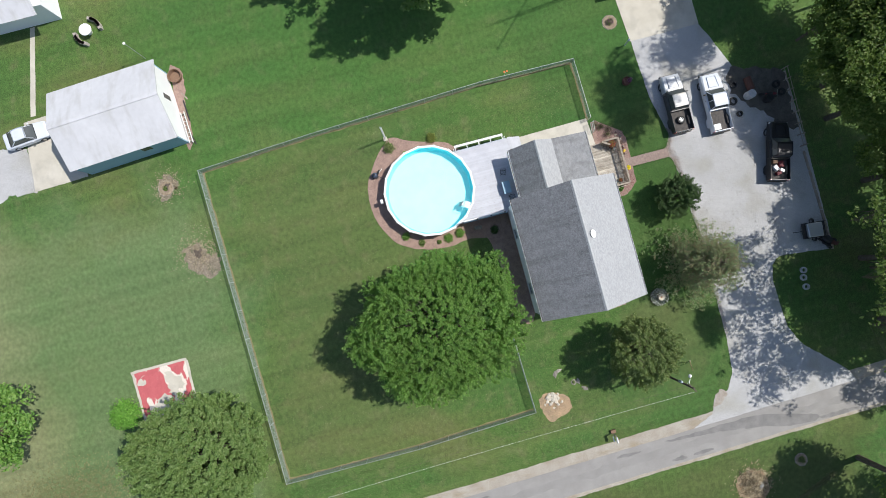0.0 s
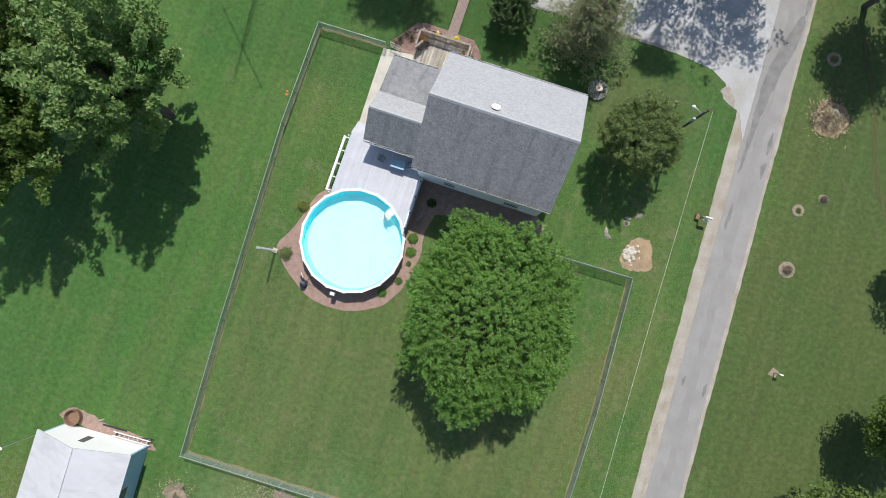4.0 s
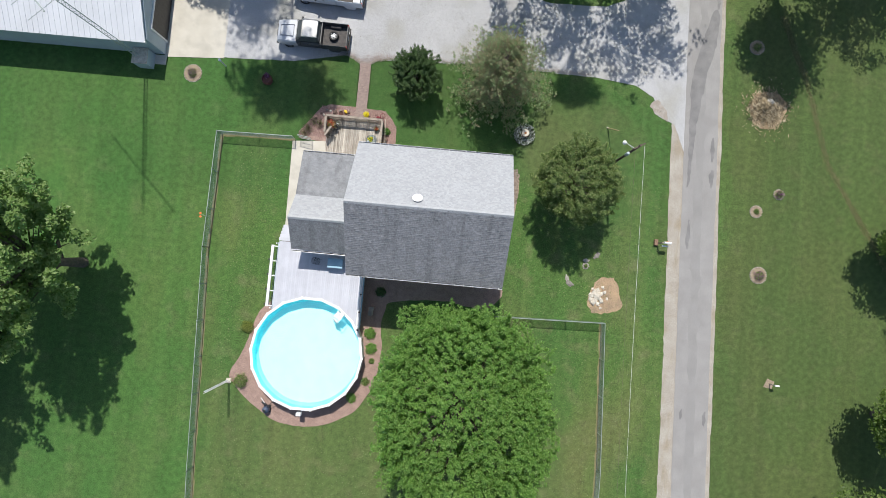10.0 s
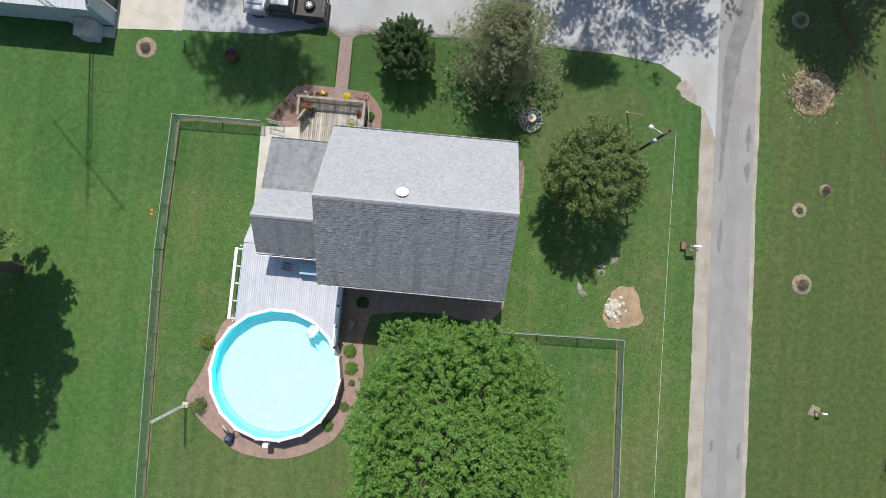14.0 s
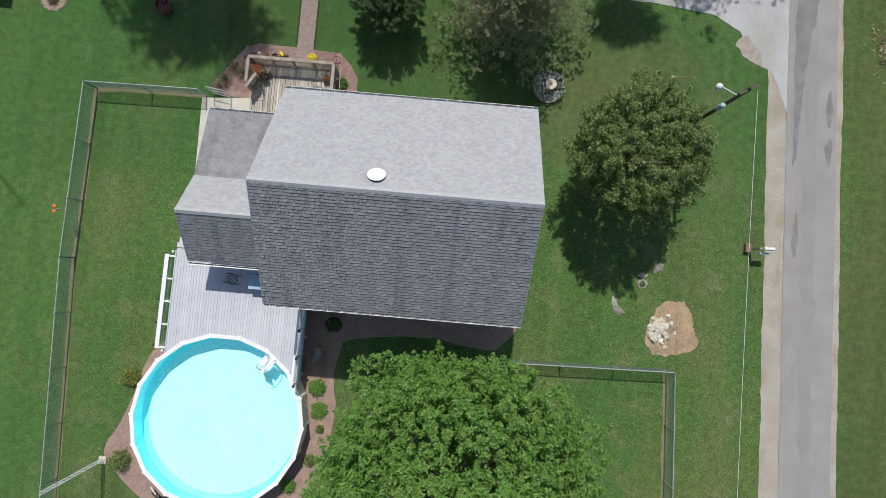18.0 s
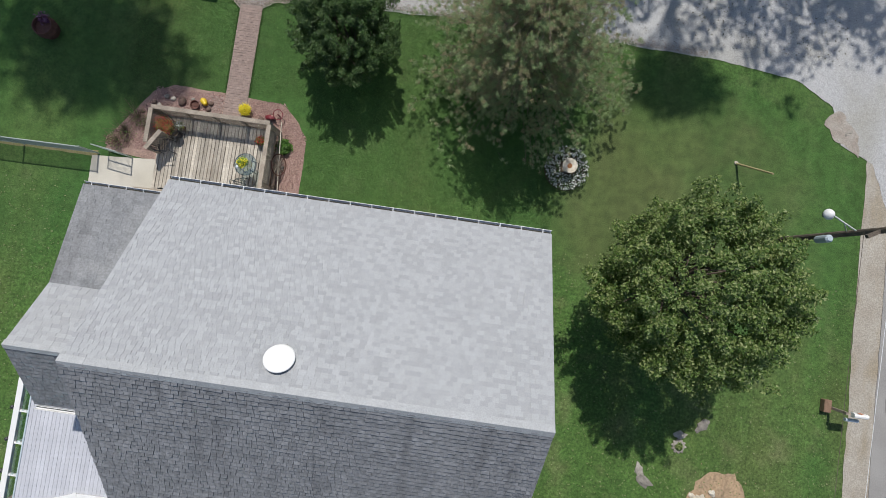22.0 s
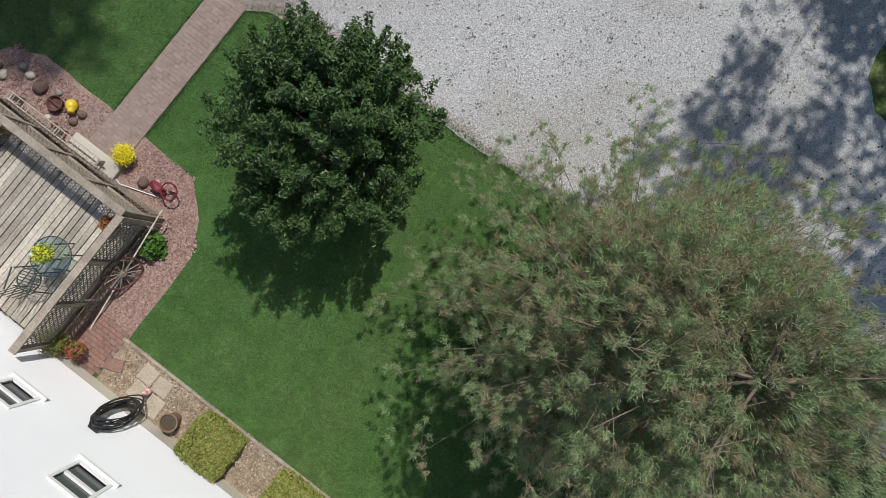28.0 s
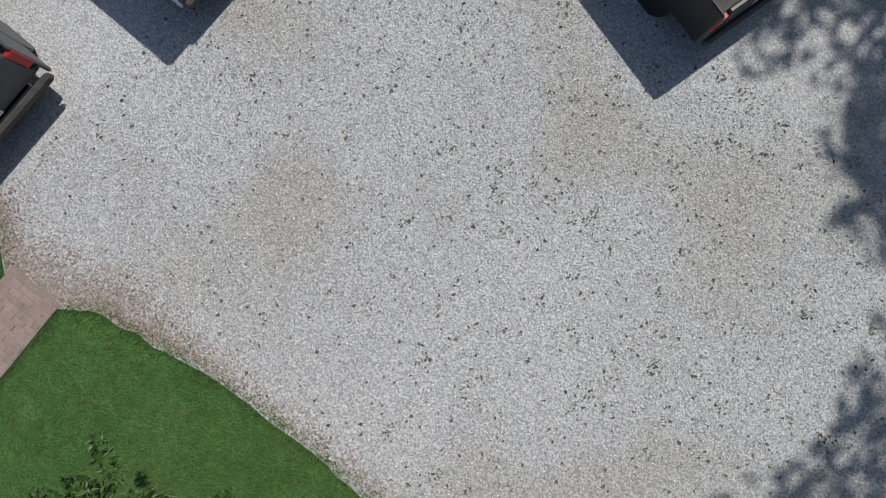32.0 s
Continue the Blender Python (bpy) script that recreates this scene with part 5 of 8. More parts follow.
bush("ornamental_grass", "tuft of bright green grassy leaves in the mulch", -4.72, 18.5, 0.3, 0.4, 520, 0.16, GRASSY, 66)
TWIG = material("dull red brown twig", (0.17, 0.11, 0.085), (0.10, 0.07, 0.055), 9.0, 0.9)


def twiggy(x, y, seed):
    """A mostly bare shrub: many crooked twigs and a few leaves."""
    r = random.Random(seed)
    t = bush("shrub", "brownish twiggy shrub beside the deck", x, y, 0.4, 0.5, 130, 0.06, APPLE, seed, "shrubs beside the deck")
    bm = None
    for k in range(46):
        a, l = r.uniform(0, 6.283), r.uniform(0.25, 0.6)
        m_ = Vector((0.4 * l * math.cos(a), 0.4 * l * math.sin(a), 0.45 * l + 0.05))
        bm = rod((0, 0, 0), m_, 0.012, 0.008, 4, bm, False)
        rod(m_, m_ + Vector((r.uniform(-0.2, 0.2) + 0.5 * l * math.cos(a), r.uniform(-0.2, 0.2) + 0.5 * l * math.sin(a), r.uniform(0.05, 0.35))), 0.008, 0.004, 4, bm, False)
    part("twigs", bm, TWIG, t)
    return t


for i, (x, y) in enumerate([(-11.2, 18.2), (-10.8, 18.9), (-10.3, 18.7), (-11.5, 17.8)]):
    twiggy(x, y, 70 + i)
ww = thing("wagon_wheel", -4.72, 17.72, 0.0, "old wooden wagon wheel leaning on the deck", "wagon wheel")
m = Matrix.Translation((0, 0, 0.42)) @ pose(0, 0, 0, 0, 68, 0)
bm = None
for i in range(20):
    a0, a1 = math.pi * i / 10, math.pi * (i + 1) / 10
    bm = rod(m @ Vector((0.42 * math.cos(a0), 0.42 * math.sin(a0), 0)), m @ Vector((0.42 * math.cos(a1), 0.42 * math.sin(a1), 0)), 0.022, bm=bm)
part("rim", bm, OLD, ww)
for i in range(12):
    a0 = math.pi * i / 6
    part("spoke", rod(m @ Vector((0.04 * math.cos(a0), 0.04 * math.sin(a0), 0)), m @ Vector((0.42 * math.cos(a0), 0.42 * math.sin(a0), 0)), 0.012, n=5), RAILWOOD, ww)
part("hub", lathe([(0.055, -0.06), (0.06, 0.06)], 12, m=m), RAILWOOD, ww)
st = thing("stone_step", -7.1, 19.3, 0, "pale concrete slab laid before the deck", "step")
part("slab", box(-0.68, 0.68, -0.2, 0.2, 0, 0.14, bevel=0.02), CONCRETE, st)
hs = thing("garden_hose", -2.72, 15.5, 0.95, "long coil of black garden hose hung on the wall", "hose")
bm = None
for k in range(13):
    cx, cz, ra_, rb_ = 0.03 * math.sin(k * 2.4), -0.03 * math.cos(k * 1.7), 0.23 + 0.045 * math.sin(k * 1.3), 0.60 + 0.06 * math.cos(k * 2.1)
    for i in range(24):
        a0, a1 = 2 * math.pi * i / 24, 2 * math.pi * (i + 1) / 24
        f = lambda t: (cx + ra_ * math.cos(t), -0.02 + k * 0.018 * (1 + 0.6 * max(0, -math.sin(t))) + 0.02 * math.sin(3 * t + k), cz + rb_ * math.sin(t))
        bm = rod(f(a0), f(a1), 0.015, n=5, bm=bm, caps=False)
part("coils", bm, DARK, hs)
part("hanger", box(-0.12, 0.12, -0.13, 0.16, 0.48, 0.54, bevel=0.02), DARK, hs)
wc = thing("wire_coil", 2.35, 15.4, 0, "loose coil of thin dark cable on the wall", "cable")
bm = None
wrng = random.Random(31)
for k in range(5):
    cx, cz, ra_, rb_ = wrng.uniform(-0.12, 0.12), 2.45 + wrng.uniform(-0.1, 0.1), wrng.uniform(0.12, 0.24), wrng.uniform(0.15, 0.34)
    for i in range(18):
        a0, a1 = 2 * math.pi * i / 18, 2 * math.pi * (i + 1) / 18
        f = lambda t: (cx + ra_ * math.cos(t), 0.02 + 0.012 * k, cz + rb_ * math.sin(t))
        bm = rod(f(a0), f(a1), 0.007, n=4, bm=bm, caps=False)
part("loops", bm, SCREEN, wc)
part("tail", rod((0.1, 0.02, 2.2), (-0.45, 0.02, 1.55), 0.006, n=4), SCREEN, wc)
part("clip", box(-0.04, 0.04, -0.01, 0.1, 2.7, 2.78), WHITE, wc)
blk = thing("concrete_block", 4.75, 15.85, 0, "pale concrete splash block at the house corner", "block", turn=-12)
part("block", box(-0.12, 0.12, -0.3, 0.3, 0, 0.16, bevel=0.02), CONCRETE, blk)
part("channel", box(-0.07, 0.07, -0.26, 0.3, 0.162, 0.175), STONE, blk)
gn = thing("garden_figure", -2.75, 15.9, 0.06, "small red and white garden ornament", "garden ornament")
part("figure", lathe([(0.07, 0), (0.08, 0.08), (0.05, 0.14), (0.06, 0.2), (0.0, 0.27)], 12), material("white and red glaze", (0.7, 0.65, 0.6), (0.55, 0.08, 0.06), 12.0, 0.4), gn)

# ---- triple window with a slotted shelf ----
bay = thing("porch_window", 3.7, 15.37, 0, "white triple window with dark screens and a slotted shelf", "window")
bm = box(-1.12, 1.12, 0.0, 0.14, 1.1, 1.2)
box(-1.12, 1.12, 0.0, 0.14, 3.0, 3.1, bm)
for x in (-1.12, -0.42, 0.34, 1.04):
    box(x, x + 0.08, 0.0, 0.12, 1.2, 3.0, bm)
part("frame", bm, WHITE, bay)
for x in (-1.04, -0.34, 0.42):
    part("screen", box(x, x + 0.62 + (0.06 if x < 0.4 else 0), 0.03, 0.05, 1.2, 3.0), SCREEN, bay)
bm = box(-1.15, 1.15, 0.22, 0.27, 0.9, 0.98)
box(-1.15, 1.15, 0.08, 0.12, 0.9, 0.98, bm)
for i in range(13):
    box(-1.15 + i * 0.186, -1.08 + i * 0.186, 0.12, 0.22, 0.9, 0.975, bm)
box(-1.15, 1.15, 0.03, 0.08, 0.88, 0.96, bm)
part("slotted_shelf", bm, WHITE, bay)
for x in (-1.1, 1.02):
    part("bracket", box(x, x + 0.06, 0.0, 0.25, 0.3, 0.88, box(x, x + 0.06, 0.17, 0.25, 0.0, 0.3)), WHITE, bay)

# ---- front deck ----
deck = thing("front_deck", -7.3, 17.3, 0, "weathered grey wooden deck with lattice railings", "deck")
BOARD_ME = mesh_of("board", box(-0.063, 0.063, -1.74, 1.74, 0.505, 0.54, bevel=0.006), BOARD)
x = -2.2
while x < 2.25:
    shared("board", BOARD_ME, deck, pose(x, 0.0 + rng.gauss(0, 0.008), rng.gauss(0, 0.002), 0, rng.gauss(0, 0.4), rng.gauss(0, 0.12)))
    x += 0.142
for q in ((-2.25, 2.3, 1.56, 1.64), (-2.25, 2.3, -1.62, -1.54)):
    part("joist", box(*q, 0.3, 0.5), RAILWOOD, deck)
for q in ((-2.27, -2.19), (2.2, 2.28)):
    part("joist", box(*q, -1.54, 1.56, 0.3, 0.5), RAILWOOD, deck)


def lattice(parent, a, b, z0, z1, name="lattice", gap=0.11):
    """A panel of crossed laths from a to b."""
    a, b = Vector((*a, 0)), Vector((*b, 0))
    L = (b - a).length
    u = (b - a) / L
    nn = Vector((-u.y, u.x, 0))
    h = z1 - z0
    bm = bmesh.new()
    for sgn in (1, -1):
        s = -h
        while s < L:
            p0, p1 = max(s, 0), min(s + h, L)
            if p1 - p0 > 0.02:
                za, zb = (z0 + p0 - s, z0 + p1 - s) if sgn > 0 else (z1 - (p0 - s), z1 - (p1 - s))
                o = nn * 0.007 * sgn
                d = Vector((0, 0, 0.018))
                q = [a + u * p0 + o + Vector((0, 0, za)), a + u * p1 + o + Vector((0, 0, zb))]
                vs = [bm.verts.new(c + w + e) for e in (nn * 0.004, nn * -0.004) for c, w in ((q[0], -d), (q[1], -d), (q[1], d), (q[0], d))]
                bm.faces.new(vs[:4])
                bm.faces.new(vs[4:][::-1])
                for i in range(4):
                    bm.faces.new((vs[i], vs[4 + i], vs[4 + (i + 1) % 4], vs[(i + 1) % 4]))
            s += gap
    bmesh.ops.recalc_face_normals(bm, faces=bm.faces[:])
    return part(name, bm, RAILWOOD, parent)


def deck_rail(parent, a, b, z0, z1, posts):
    a3, b3 = Vector((*a, 0)), Vector((*b, 0))
    L = (b3 - a3).length
    ang = math.degrees(math.atan2(b3.y - a3.y, b3.x - a3.x))
    m = Matrix.Translation(a3) @ pose(0, 0, 0, 0, 0, ang)
    part("top_rail", box(-0.06, L + 0.06, -0.085, 0.085, z1, z1 + 0.045, m=m, bevel=0.008), RAILWOOD, parent)
    part("bottom_rail", box(0, L, -0.03, 0.03, z0 + 0.08, z0 + 0.14, m=m), RAILWOOD, parent)
    for i in range(posts):
        p = a3.lerp(b3, i / (posts - 1))
        pm = Matrix.Translation(p) @ pose(0, 0, 0, 0, 0, ang)
        part("post", box(-0.05, 0.05, -0.05, 0.05, 0.0, z1 - 0.002, m=pm), RAILWOOD, parent)
    lattice(parent, a, b, z0 + 0.14, z1 - 0.01)


deck_rail(deck, (-2.15, 1.78), (2.32, 1.78), 0.54, 1.45, 5)
deck_rail(deck, (2.36, 1.66), (2.36, -1.66), 0.54, 1.45, 4)
deck_rail(deck, (-2.2, 1.66), (-2.2, 0.45), 0.54, 1.45, 2)
deck_rail(deck, (-2.14, 0.2), (-1.73, 0.86), 0.54, 1.45, 2)
deck_rail(deck, (-2.5, -1.42), (-1.25, -1.36), 0.54, 1.15, 2)
lattice(deck, (2.42, 1.6), (2.42, -1.6), 0.02, 0.5, "skirt")
lattice(deck, (-2.1, 1.85), (2.28, 1.85), 0.02, 0.5, "skirt")
bench = thing("plant_rack", -7.3, 19.3, 0, "long low slatted wooden rack along the deck", "plant rack")
PALEWOOD = material("bleached grey lath", (0.46, 0.41, 0.35), (0.36, 0.32, 0.27), 4.0, 0.88, fine=20)
for y in (-0.09, 0.09):
    part("rail", box(-2.1, 0.6, y - 0.012, y + 0.012, 0.36, 0.385), PALEWOOD, bench)
SL = mesh_of("slat", box(-0.008, 0.008, -0.1, 0.1, 0.386, 0.396), PALEWOOD)
for i in range(19):
    shared("slat", SL, bench, Matrix.Translation((-2.05 + i * 0.145, 0, 0)))
for x in (-2.0, -0.7, 0.5):
    part("leg", box(x - 0.015, x + 0.015, -0.08, 0.08, 0, 0.36), PALEWOOD, bench)
wh = thing("garden_rake", -5.7, 19.25, 0.02, "white handled garden rake lying on the bed", "rake")
part("handle", rod((-0.55, -0.1, 0.03), (0.35, 0.2, 0.03), 0.013), WHITE, wh)
for i in range(6):
    part("tine", rod((-0.55, -0.1, 0.03), (-0.85, -0.32 + i * 0.06, 0.02), 0.006, n=4), WHITE, wh)
lp = thing("leaning_pole", -4.72, 17.7, 0, "long pale wooden pole laid along the deck", "pole")
part("pole", rod((-0.08, 1.7, 0.62), (0.02, -1.55, 0.04), 0.018), PALE_STONE, lp)

GLASST = bpy.data.materials.new("clear table glass")
GLASST.use_nodes = True
gn_, gl_ = GLASST.node_tree.nodes, GLASST.node_tree.links
tpn, gln, mxn = (gn_.new(k) for k in ("ShaderNodeBsdfTransparent", "ShaderNodeBsdfGlossy", "ShaderNodeMixShader"))
tpn.inputs[0].default_value = (0.8, 0.88, 0.88, 1)
gln.inputs["Roughness"].default_value = 0.05
mxn.inputs[0].default_value = 0.12
gl_.new(tpn.outputs[0], mxn.inputs[1])
gl_.new(gln.outputs[0], mxn.inputs[2])
gl_.new(mxn.outputs[0], gn_["Material Output"].inputs[0])
IRON = material("dark green wrought iron", (0.04, 0.055, 0.055), (0.06, 0.075, 0.075), 10.0, 0.5)


def hoop(r, z, t, mat, parent, name, n=24):
    bm = None
    for i in range(n):
        a0, a1 = 2 * math.pi * i / n, 2 * math.pi * (i + 1) / n
        bm = rod((r * math.cos(a0), r * math.sin(a0), z), (r * math.cos(a1), r * math.sin(a1), z), t, n=5, bm=bm, caps=False)
    return part(name, bm, mat, parent)


def bistro_table(x, y, z, r):
    t = thing("patio_table", x, y, z, "round glass-topped wrought iron patio table", "table")
    part("glass_top", lathe([(r, 0.70), (r, 0.712)], 28), GLASST, t)
    hoop(r, 0.7, 0.014, IRON, t, "rim")
    for i in range(4):
        a = 0.785 + 1.571 * i
        part("leg", rod((r * 0.75 * math.cos(a), r * 0.75 * math.sin(a), 0), (r * 0.6 * math.cos(a), r * 0.6 * math.sin(a), 0.69), 0.014, n=5), IRON, t)
    return t


def iron_chair(x, y, z, turn, mat, label, group):
    t = thing("patio_chair", x, y, z, label, "chair", group, turn)
    bm = None
    for i in range(7):
        yy = -0.2 + i * 0.066
        bm = rod((-0.22, yy, 0.43), (0.22, yy, 0.43), 0.011, n=4, bm=bm)
    part("seat", bm, mat, t)
    hoop(0.25, 0.43, 0.015, mat, t, "seat_frame", 16)
    bm = None
    for i in range(6):
        xx = -0.2 + i * 0.08
        bm = rod((xx, 0.22, 0.43), (xx * 1.1, 0.34, 0.9 - abs(xx) * 0.4), 0.011, n=4, bm=bm)
    part("backrest", bm, mat, t)
    for sx in (-1, 1):
        part("armrest", rod((sx * 0.25, 0.28, 0.66), (sx * 0.27, -0.2, 0.64), 0.016, n=5), mat, t)
        for sy in (-1, 1):
            part("leg", rod((sx * 0.24, sy * 0.24, 0), (sx * 0.22, sy * 0.2, 0.64 if sy < 0 else 0.5), 0.014, n=5), mat, t)
    return t


bistro_table(-5.69, 17.42, 0.54, 0.42)
pot(-5.74, 17.45, 1.252, 0.13, 0.12, PETAL_Y, "low pot of yellow-green foliage on the table", 80, green=MAPLE, spread=1.7, n=260, leaf=0.07)
jug = thing("small_jug", -5.93, 17.27, 1.252, "small pale blue and white jug on the table", "jug")
part("jug", lathe([(0.05, 0), (0.08, 0.06), (0.05, 0.13), (0.055, 0.16)], 14), material("pale blue glaze", (0.5, 0.6, 0.75), (0.75, 0.77, 0.8), 9.0, 0.3), jug, smooth=True)
iron_chair(-5.92, 16.65, 0.54, 200, IRON, "dark wrought iron chair on the front deck", "chairs on the front deck")
iron_chair(-8.9, 18.45, 0.54, 30, DARK, "black slatted chair by the railing", "chairs on the front deck")
iron_chair(-9.05, 17.75, 0.54, 100, DARK, "black slatted chair by the railing", "chairs on the front deck")
pot(-9.1, 18.5, 0.54, 0.2, 0.5, PETAL_R, "tall planter of trailing red and pink flowers on the deck", 82, spread=2.0, n=420, leaf=0.07)
pot(-8.75, 18.3, 0.54, 0.16, 0.4, None, "dark empty plant pot on the deck", 83, mat=DARK)
pot(-8.65, 18.62, 0.54, 0.12, 0.3, PETAL_W, "small planter of mixed pale foliage on the deck", 88, spread=1.6, n=150)
pot(-5.45, 18.5, 0.54, 0.13, 0.22, PETAL_R, "pot of pink and red flowers by the railing", 84, spread=1.5, n=200)
pot(-9.0, 15.95, 0.54, 0.15, 0.25, None, "dark pot beside the steps", 86, mat=DARK)
# ---- rear deck ----
rdeck = thing("rear_deck", -9.0, 5.5, 0, "white painted deck between the house and the pool", "deck")
RD_Z = 1.18
x = -12.27
while x < -5.22:
    dx = max(abs(x - PX), abs(x + 0.143 - PX))
    low = PY + math.sqrt(max(0.0, (PR + 0.02) ** 2 - dx * dx)) if dx < PR else 2.0
    high = 8.34 if x < -5.62 else 6.84
    if x < -10.5:
        high = 8.6
    L = high - low
    part("board", box(x + 9.0, x + 9.0 + 0.143, low - 5.5, high - 5.5, RD_Z - 0.035, RD_Z), DECK_WHITE, rdeck)
    x += 0.15
for x, y in ((-12.5, 8.4), (-12.5, 5.8), (-12.5, 3.2), (-5.35, 6.5), (-5.35, 4.4), (-5.35, 2.4), (-9, 7.9), (-7.5, 4.6), (-10.8, 4.6)):
    part("support_post", box(x + 8.95, x + 9.05, y - 5.55, y - 5.45, 0, RD_Z - 0.035), WHITE, rdeck)
part("fascia", box(-3.34, -3.28, -2.4, 3.0, 0.95, RD_Z + 0.012), GREY_SIDING, rdeck)
part("fascia", box(3.77, 3.82, -3.3, 1.3, 0.95, RD_Z + 0.01), BLUE_SIDING, rdeck)
# on one side an outer beam on brackets, level with the boards; on the other a railing
part("outer_beam", box(-3.87, -3.65, -2.2, 2.75, RD_Z - 0.12, RD_Z + 0.03, bevel=0.01), WHITE, rdeck)
for i in range(5):
    y = -2.12 + 4.78 * i / 4
    part("bracket", box(-3.65, -3.34, y - 0.04, y + 0.04, RD_Z - 0.1, RD_Z - 0.01), WHITE, rdeck)
    if i < 4:
        part("post_light", lathe([(0.07, RD_Z - 0.08), (0.075, RD_Z + 0.02), (0.0, RD_Z + 0.06)], 12, at=(-3.95, y + 0.1, 0)), DARK, rdeck, "small black cap lamp")
        part("glass_panel", box(-3.41, -3.395, y + 0.08, y + 1.12, RD_Z - 0.3, RD_Z + 0.2), GLASST, rdeck)
xr, y0, y1 = 3.72, -3.35, 0.9
part("top_rail", box(xr - 0.06, xr + 0.06, y0, y1, RD_Z + 0.95, RD_Z + 0.99, bevel=0.01), WHITE, rdeck)
part("mid_rail", box(xr - 0.03, xr + 0.03, y0, y1, RD_Z + 0.12, RD_Z + 0.17), WHITE, rdeck)
for i in range(4):
    y = y0 + 0.05 + (y1 - y0 - 0.1) * i / 3
    part("rail_post", box(xr - 0.045, xr + 0.045, y - 0.045, y + 0.045, RD_Z, RD_Z + 0.95), WHITE, rdeck)
    part("post_light", lathe([(0.07, RD_Z + 0.992), (0.075, RD_Z + 1.04), (0.0, RD_Z + 1.09)], 12, at=(xr + 0.1, y, 0)), DARK, rdeck, "small black post cap lamp")
BAL = mesh_of("baluster", box(xr - 0.015, xr + 0.015, -0.015, 0.015, RD_Z + 0.17, RD_Z + 0.95), WHITE)
for i in range(int((y1 - y0) / 0.13)):
    shared("baluster", BAL, rdeck, Matrix.Translation((0, y0 + 0.07 + i * 0.13, 0)))
for i in range(5):
    part("stair_tread", box(-3.4, -2.2, 3.15 + i * 0.27, 3.42 + i * 0.27, RD_Z - 0.24 - i * 0.19, RD_Z - 0.2 - i * 0.19), DECK_WHITE, rdeck)
lad = thing("pool_ladder", -6.95, 2.95, 0, "white pool ladder hooked over the rim", "ladder")
for sx in (-0.24, 0.24):
    bm = None
    pts = [(sx, 0.55, RD_Z), (sx, 0.5, 1.9), (sx, 0.1, 2.0), (sx, -0.2, 1.85), (sx, -0.55, 0.15)]
    for a, b in zip(pts, pts[1:]):
        bm = rod(Vector((a[0] * math.cos(-0.6) - a[1] * math.sin(-0.6), a[0] * math.sin(-0.6) + a[1] * math.cos(-0.6), a[2])),
                 Vector((b[0] * math.cos(-0.6) - b[1] * math.sin(-0.6), b[0] * math.sin(-0.6) + b[1] * math.cos(-0.6), b[2])), 0.024, bm=bm)
    part("rail", bm, WHITE, lad)
rot = Matrix.Rotation(-0.6, 4, "Z")
for i in range(5):
    part("tread", box(-0.24, 0.24, -0.36 - i * 0.07, -0.22 - i * 0.07, 1.45 - i * 0.27, 1.49 - i * 0.27, m=rot, bevel=0.01), WHITE, lad)
part("platform", box(-0.3, 0.3, -0.12, 0.42, 1.34, 1.38, m=rot, bevel=0.01), WHITE, lad)
PATIO = material("dark blue patio furniture", (0.05, 0.07, 0.11), (0.07, 0.09, 0.14), 6.0, 0.5)
pt = thing("deck_table", -7.5, 7.2, RD_Z, "low blue grey table on the rear deck", "table")
part("tabletop", box(-0.6, 0.6, -0.38, 0.38, 0.62, 0.66, bevel=0.02), BLUE_SIDING, pt)
for sx in (-0.5, 0.5):
    for sy in (-0.3, 0.3):
        part("leg", rod((sx, sy, 0), (sx, sy, 0.62), 0.02), PATIO, pt)
iron_chair(-9.0, 7.25, RD_Z, 80, DARK, "black metal chair on the rear deck", "chairs on the rear deck")
iron_chair(-6.5, 7.5, RD_Z, -80, DARK, "black metal chair on the rear deck", "chairs on the rear deck")
# pool equipment
pump = thing("pool_pump", -12.2, -5.05, 0, "blue and black pool pump with a sand filter", "pool pump")
part("filter_tank", lathe([(0.2, 0.05), (0.27, 0.15), (0.27, 0.5), (0.18, 0.66), (0.06, 0.7)], 18), PATIO, pump, smooth=True)
part("valve", lathe([(0.08, 0.7), (0.1, 0.82), (0.05, 0.86)], 12), DARK, pump)
part("motor", rod((-0.1, 0.3, 0.15), (-0.45, 0.55, 0.15), 0.1, n=10), DARK, pump)
part("base", box(-0.3, 0.3, -0.3, 0.3, 0, 0.05), DARK, pump)
part("hose", rod((0.1, 0.2, 0.5), (0.75, 0.95, 0.9), 0.03), DARK, pump)
part("pipe", rod((-0.2, 0.5, 0.3), (-0.5, 0.9, 0.35), 0.03), WHITE, pump)
sk = thing("pool_skimmer", -9.35, -4.95, 0.0, "white pool skimmer box on the pool wall", "skimmer")
part("box", box(-0.2, 0.2, -0.15, 0.12, 0.85, 1.25, bevel=0.03), WHITE, sk)
part("pipe", rod((0, 0, 0), (0, 0, 0.85), 0.04), WHITE, sk)
flt = thing("pool_float", -13.7, -1.6, 0.02, "small lime green pool toy by the wall", "pool toy")
part("float", lathe([(0.1, 0), (0.2, 0.04), (0.2, 0.09), (0.1, 0.12)], 16), GRASSY, flt)
ac = thing("storage_bin", -4.5, 3.6, 0, "grey plastic utility box beside the deck", "utility box")
part("body", box(-0.15, 0.15, -0.34, 0.34, 0, 0.7, m=pose(0, 0, 0, 0, 0, -8), bevel=0.03), STONE, ac)
part("lid", box(-0.17, 0.17, -0.36, 0.36, 0.702, 0.76, m=pose(0, 0, 0, 0, 0, -8), bevel=0.02), STONE, ac)
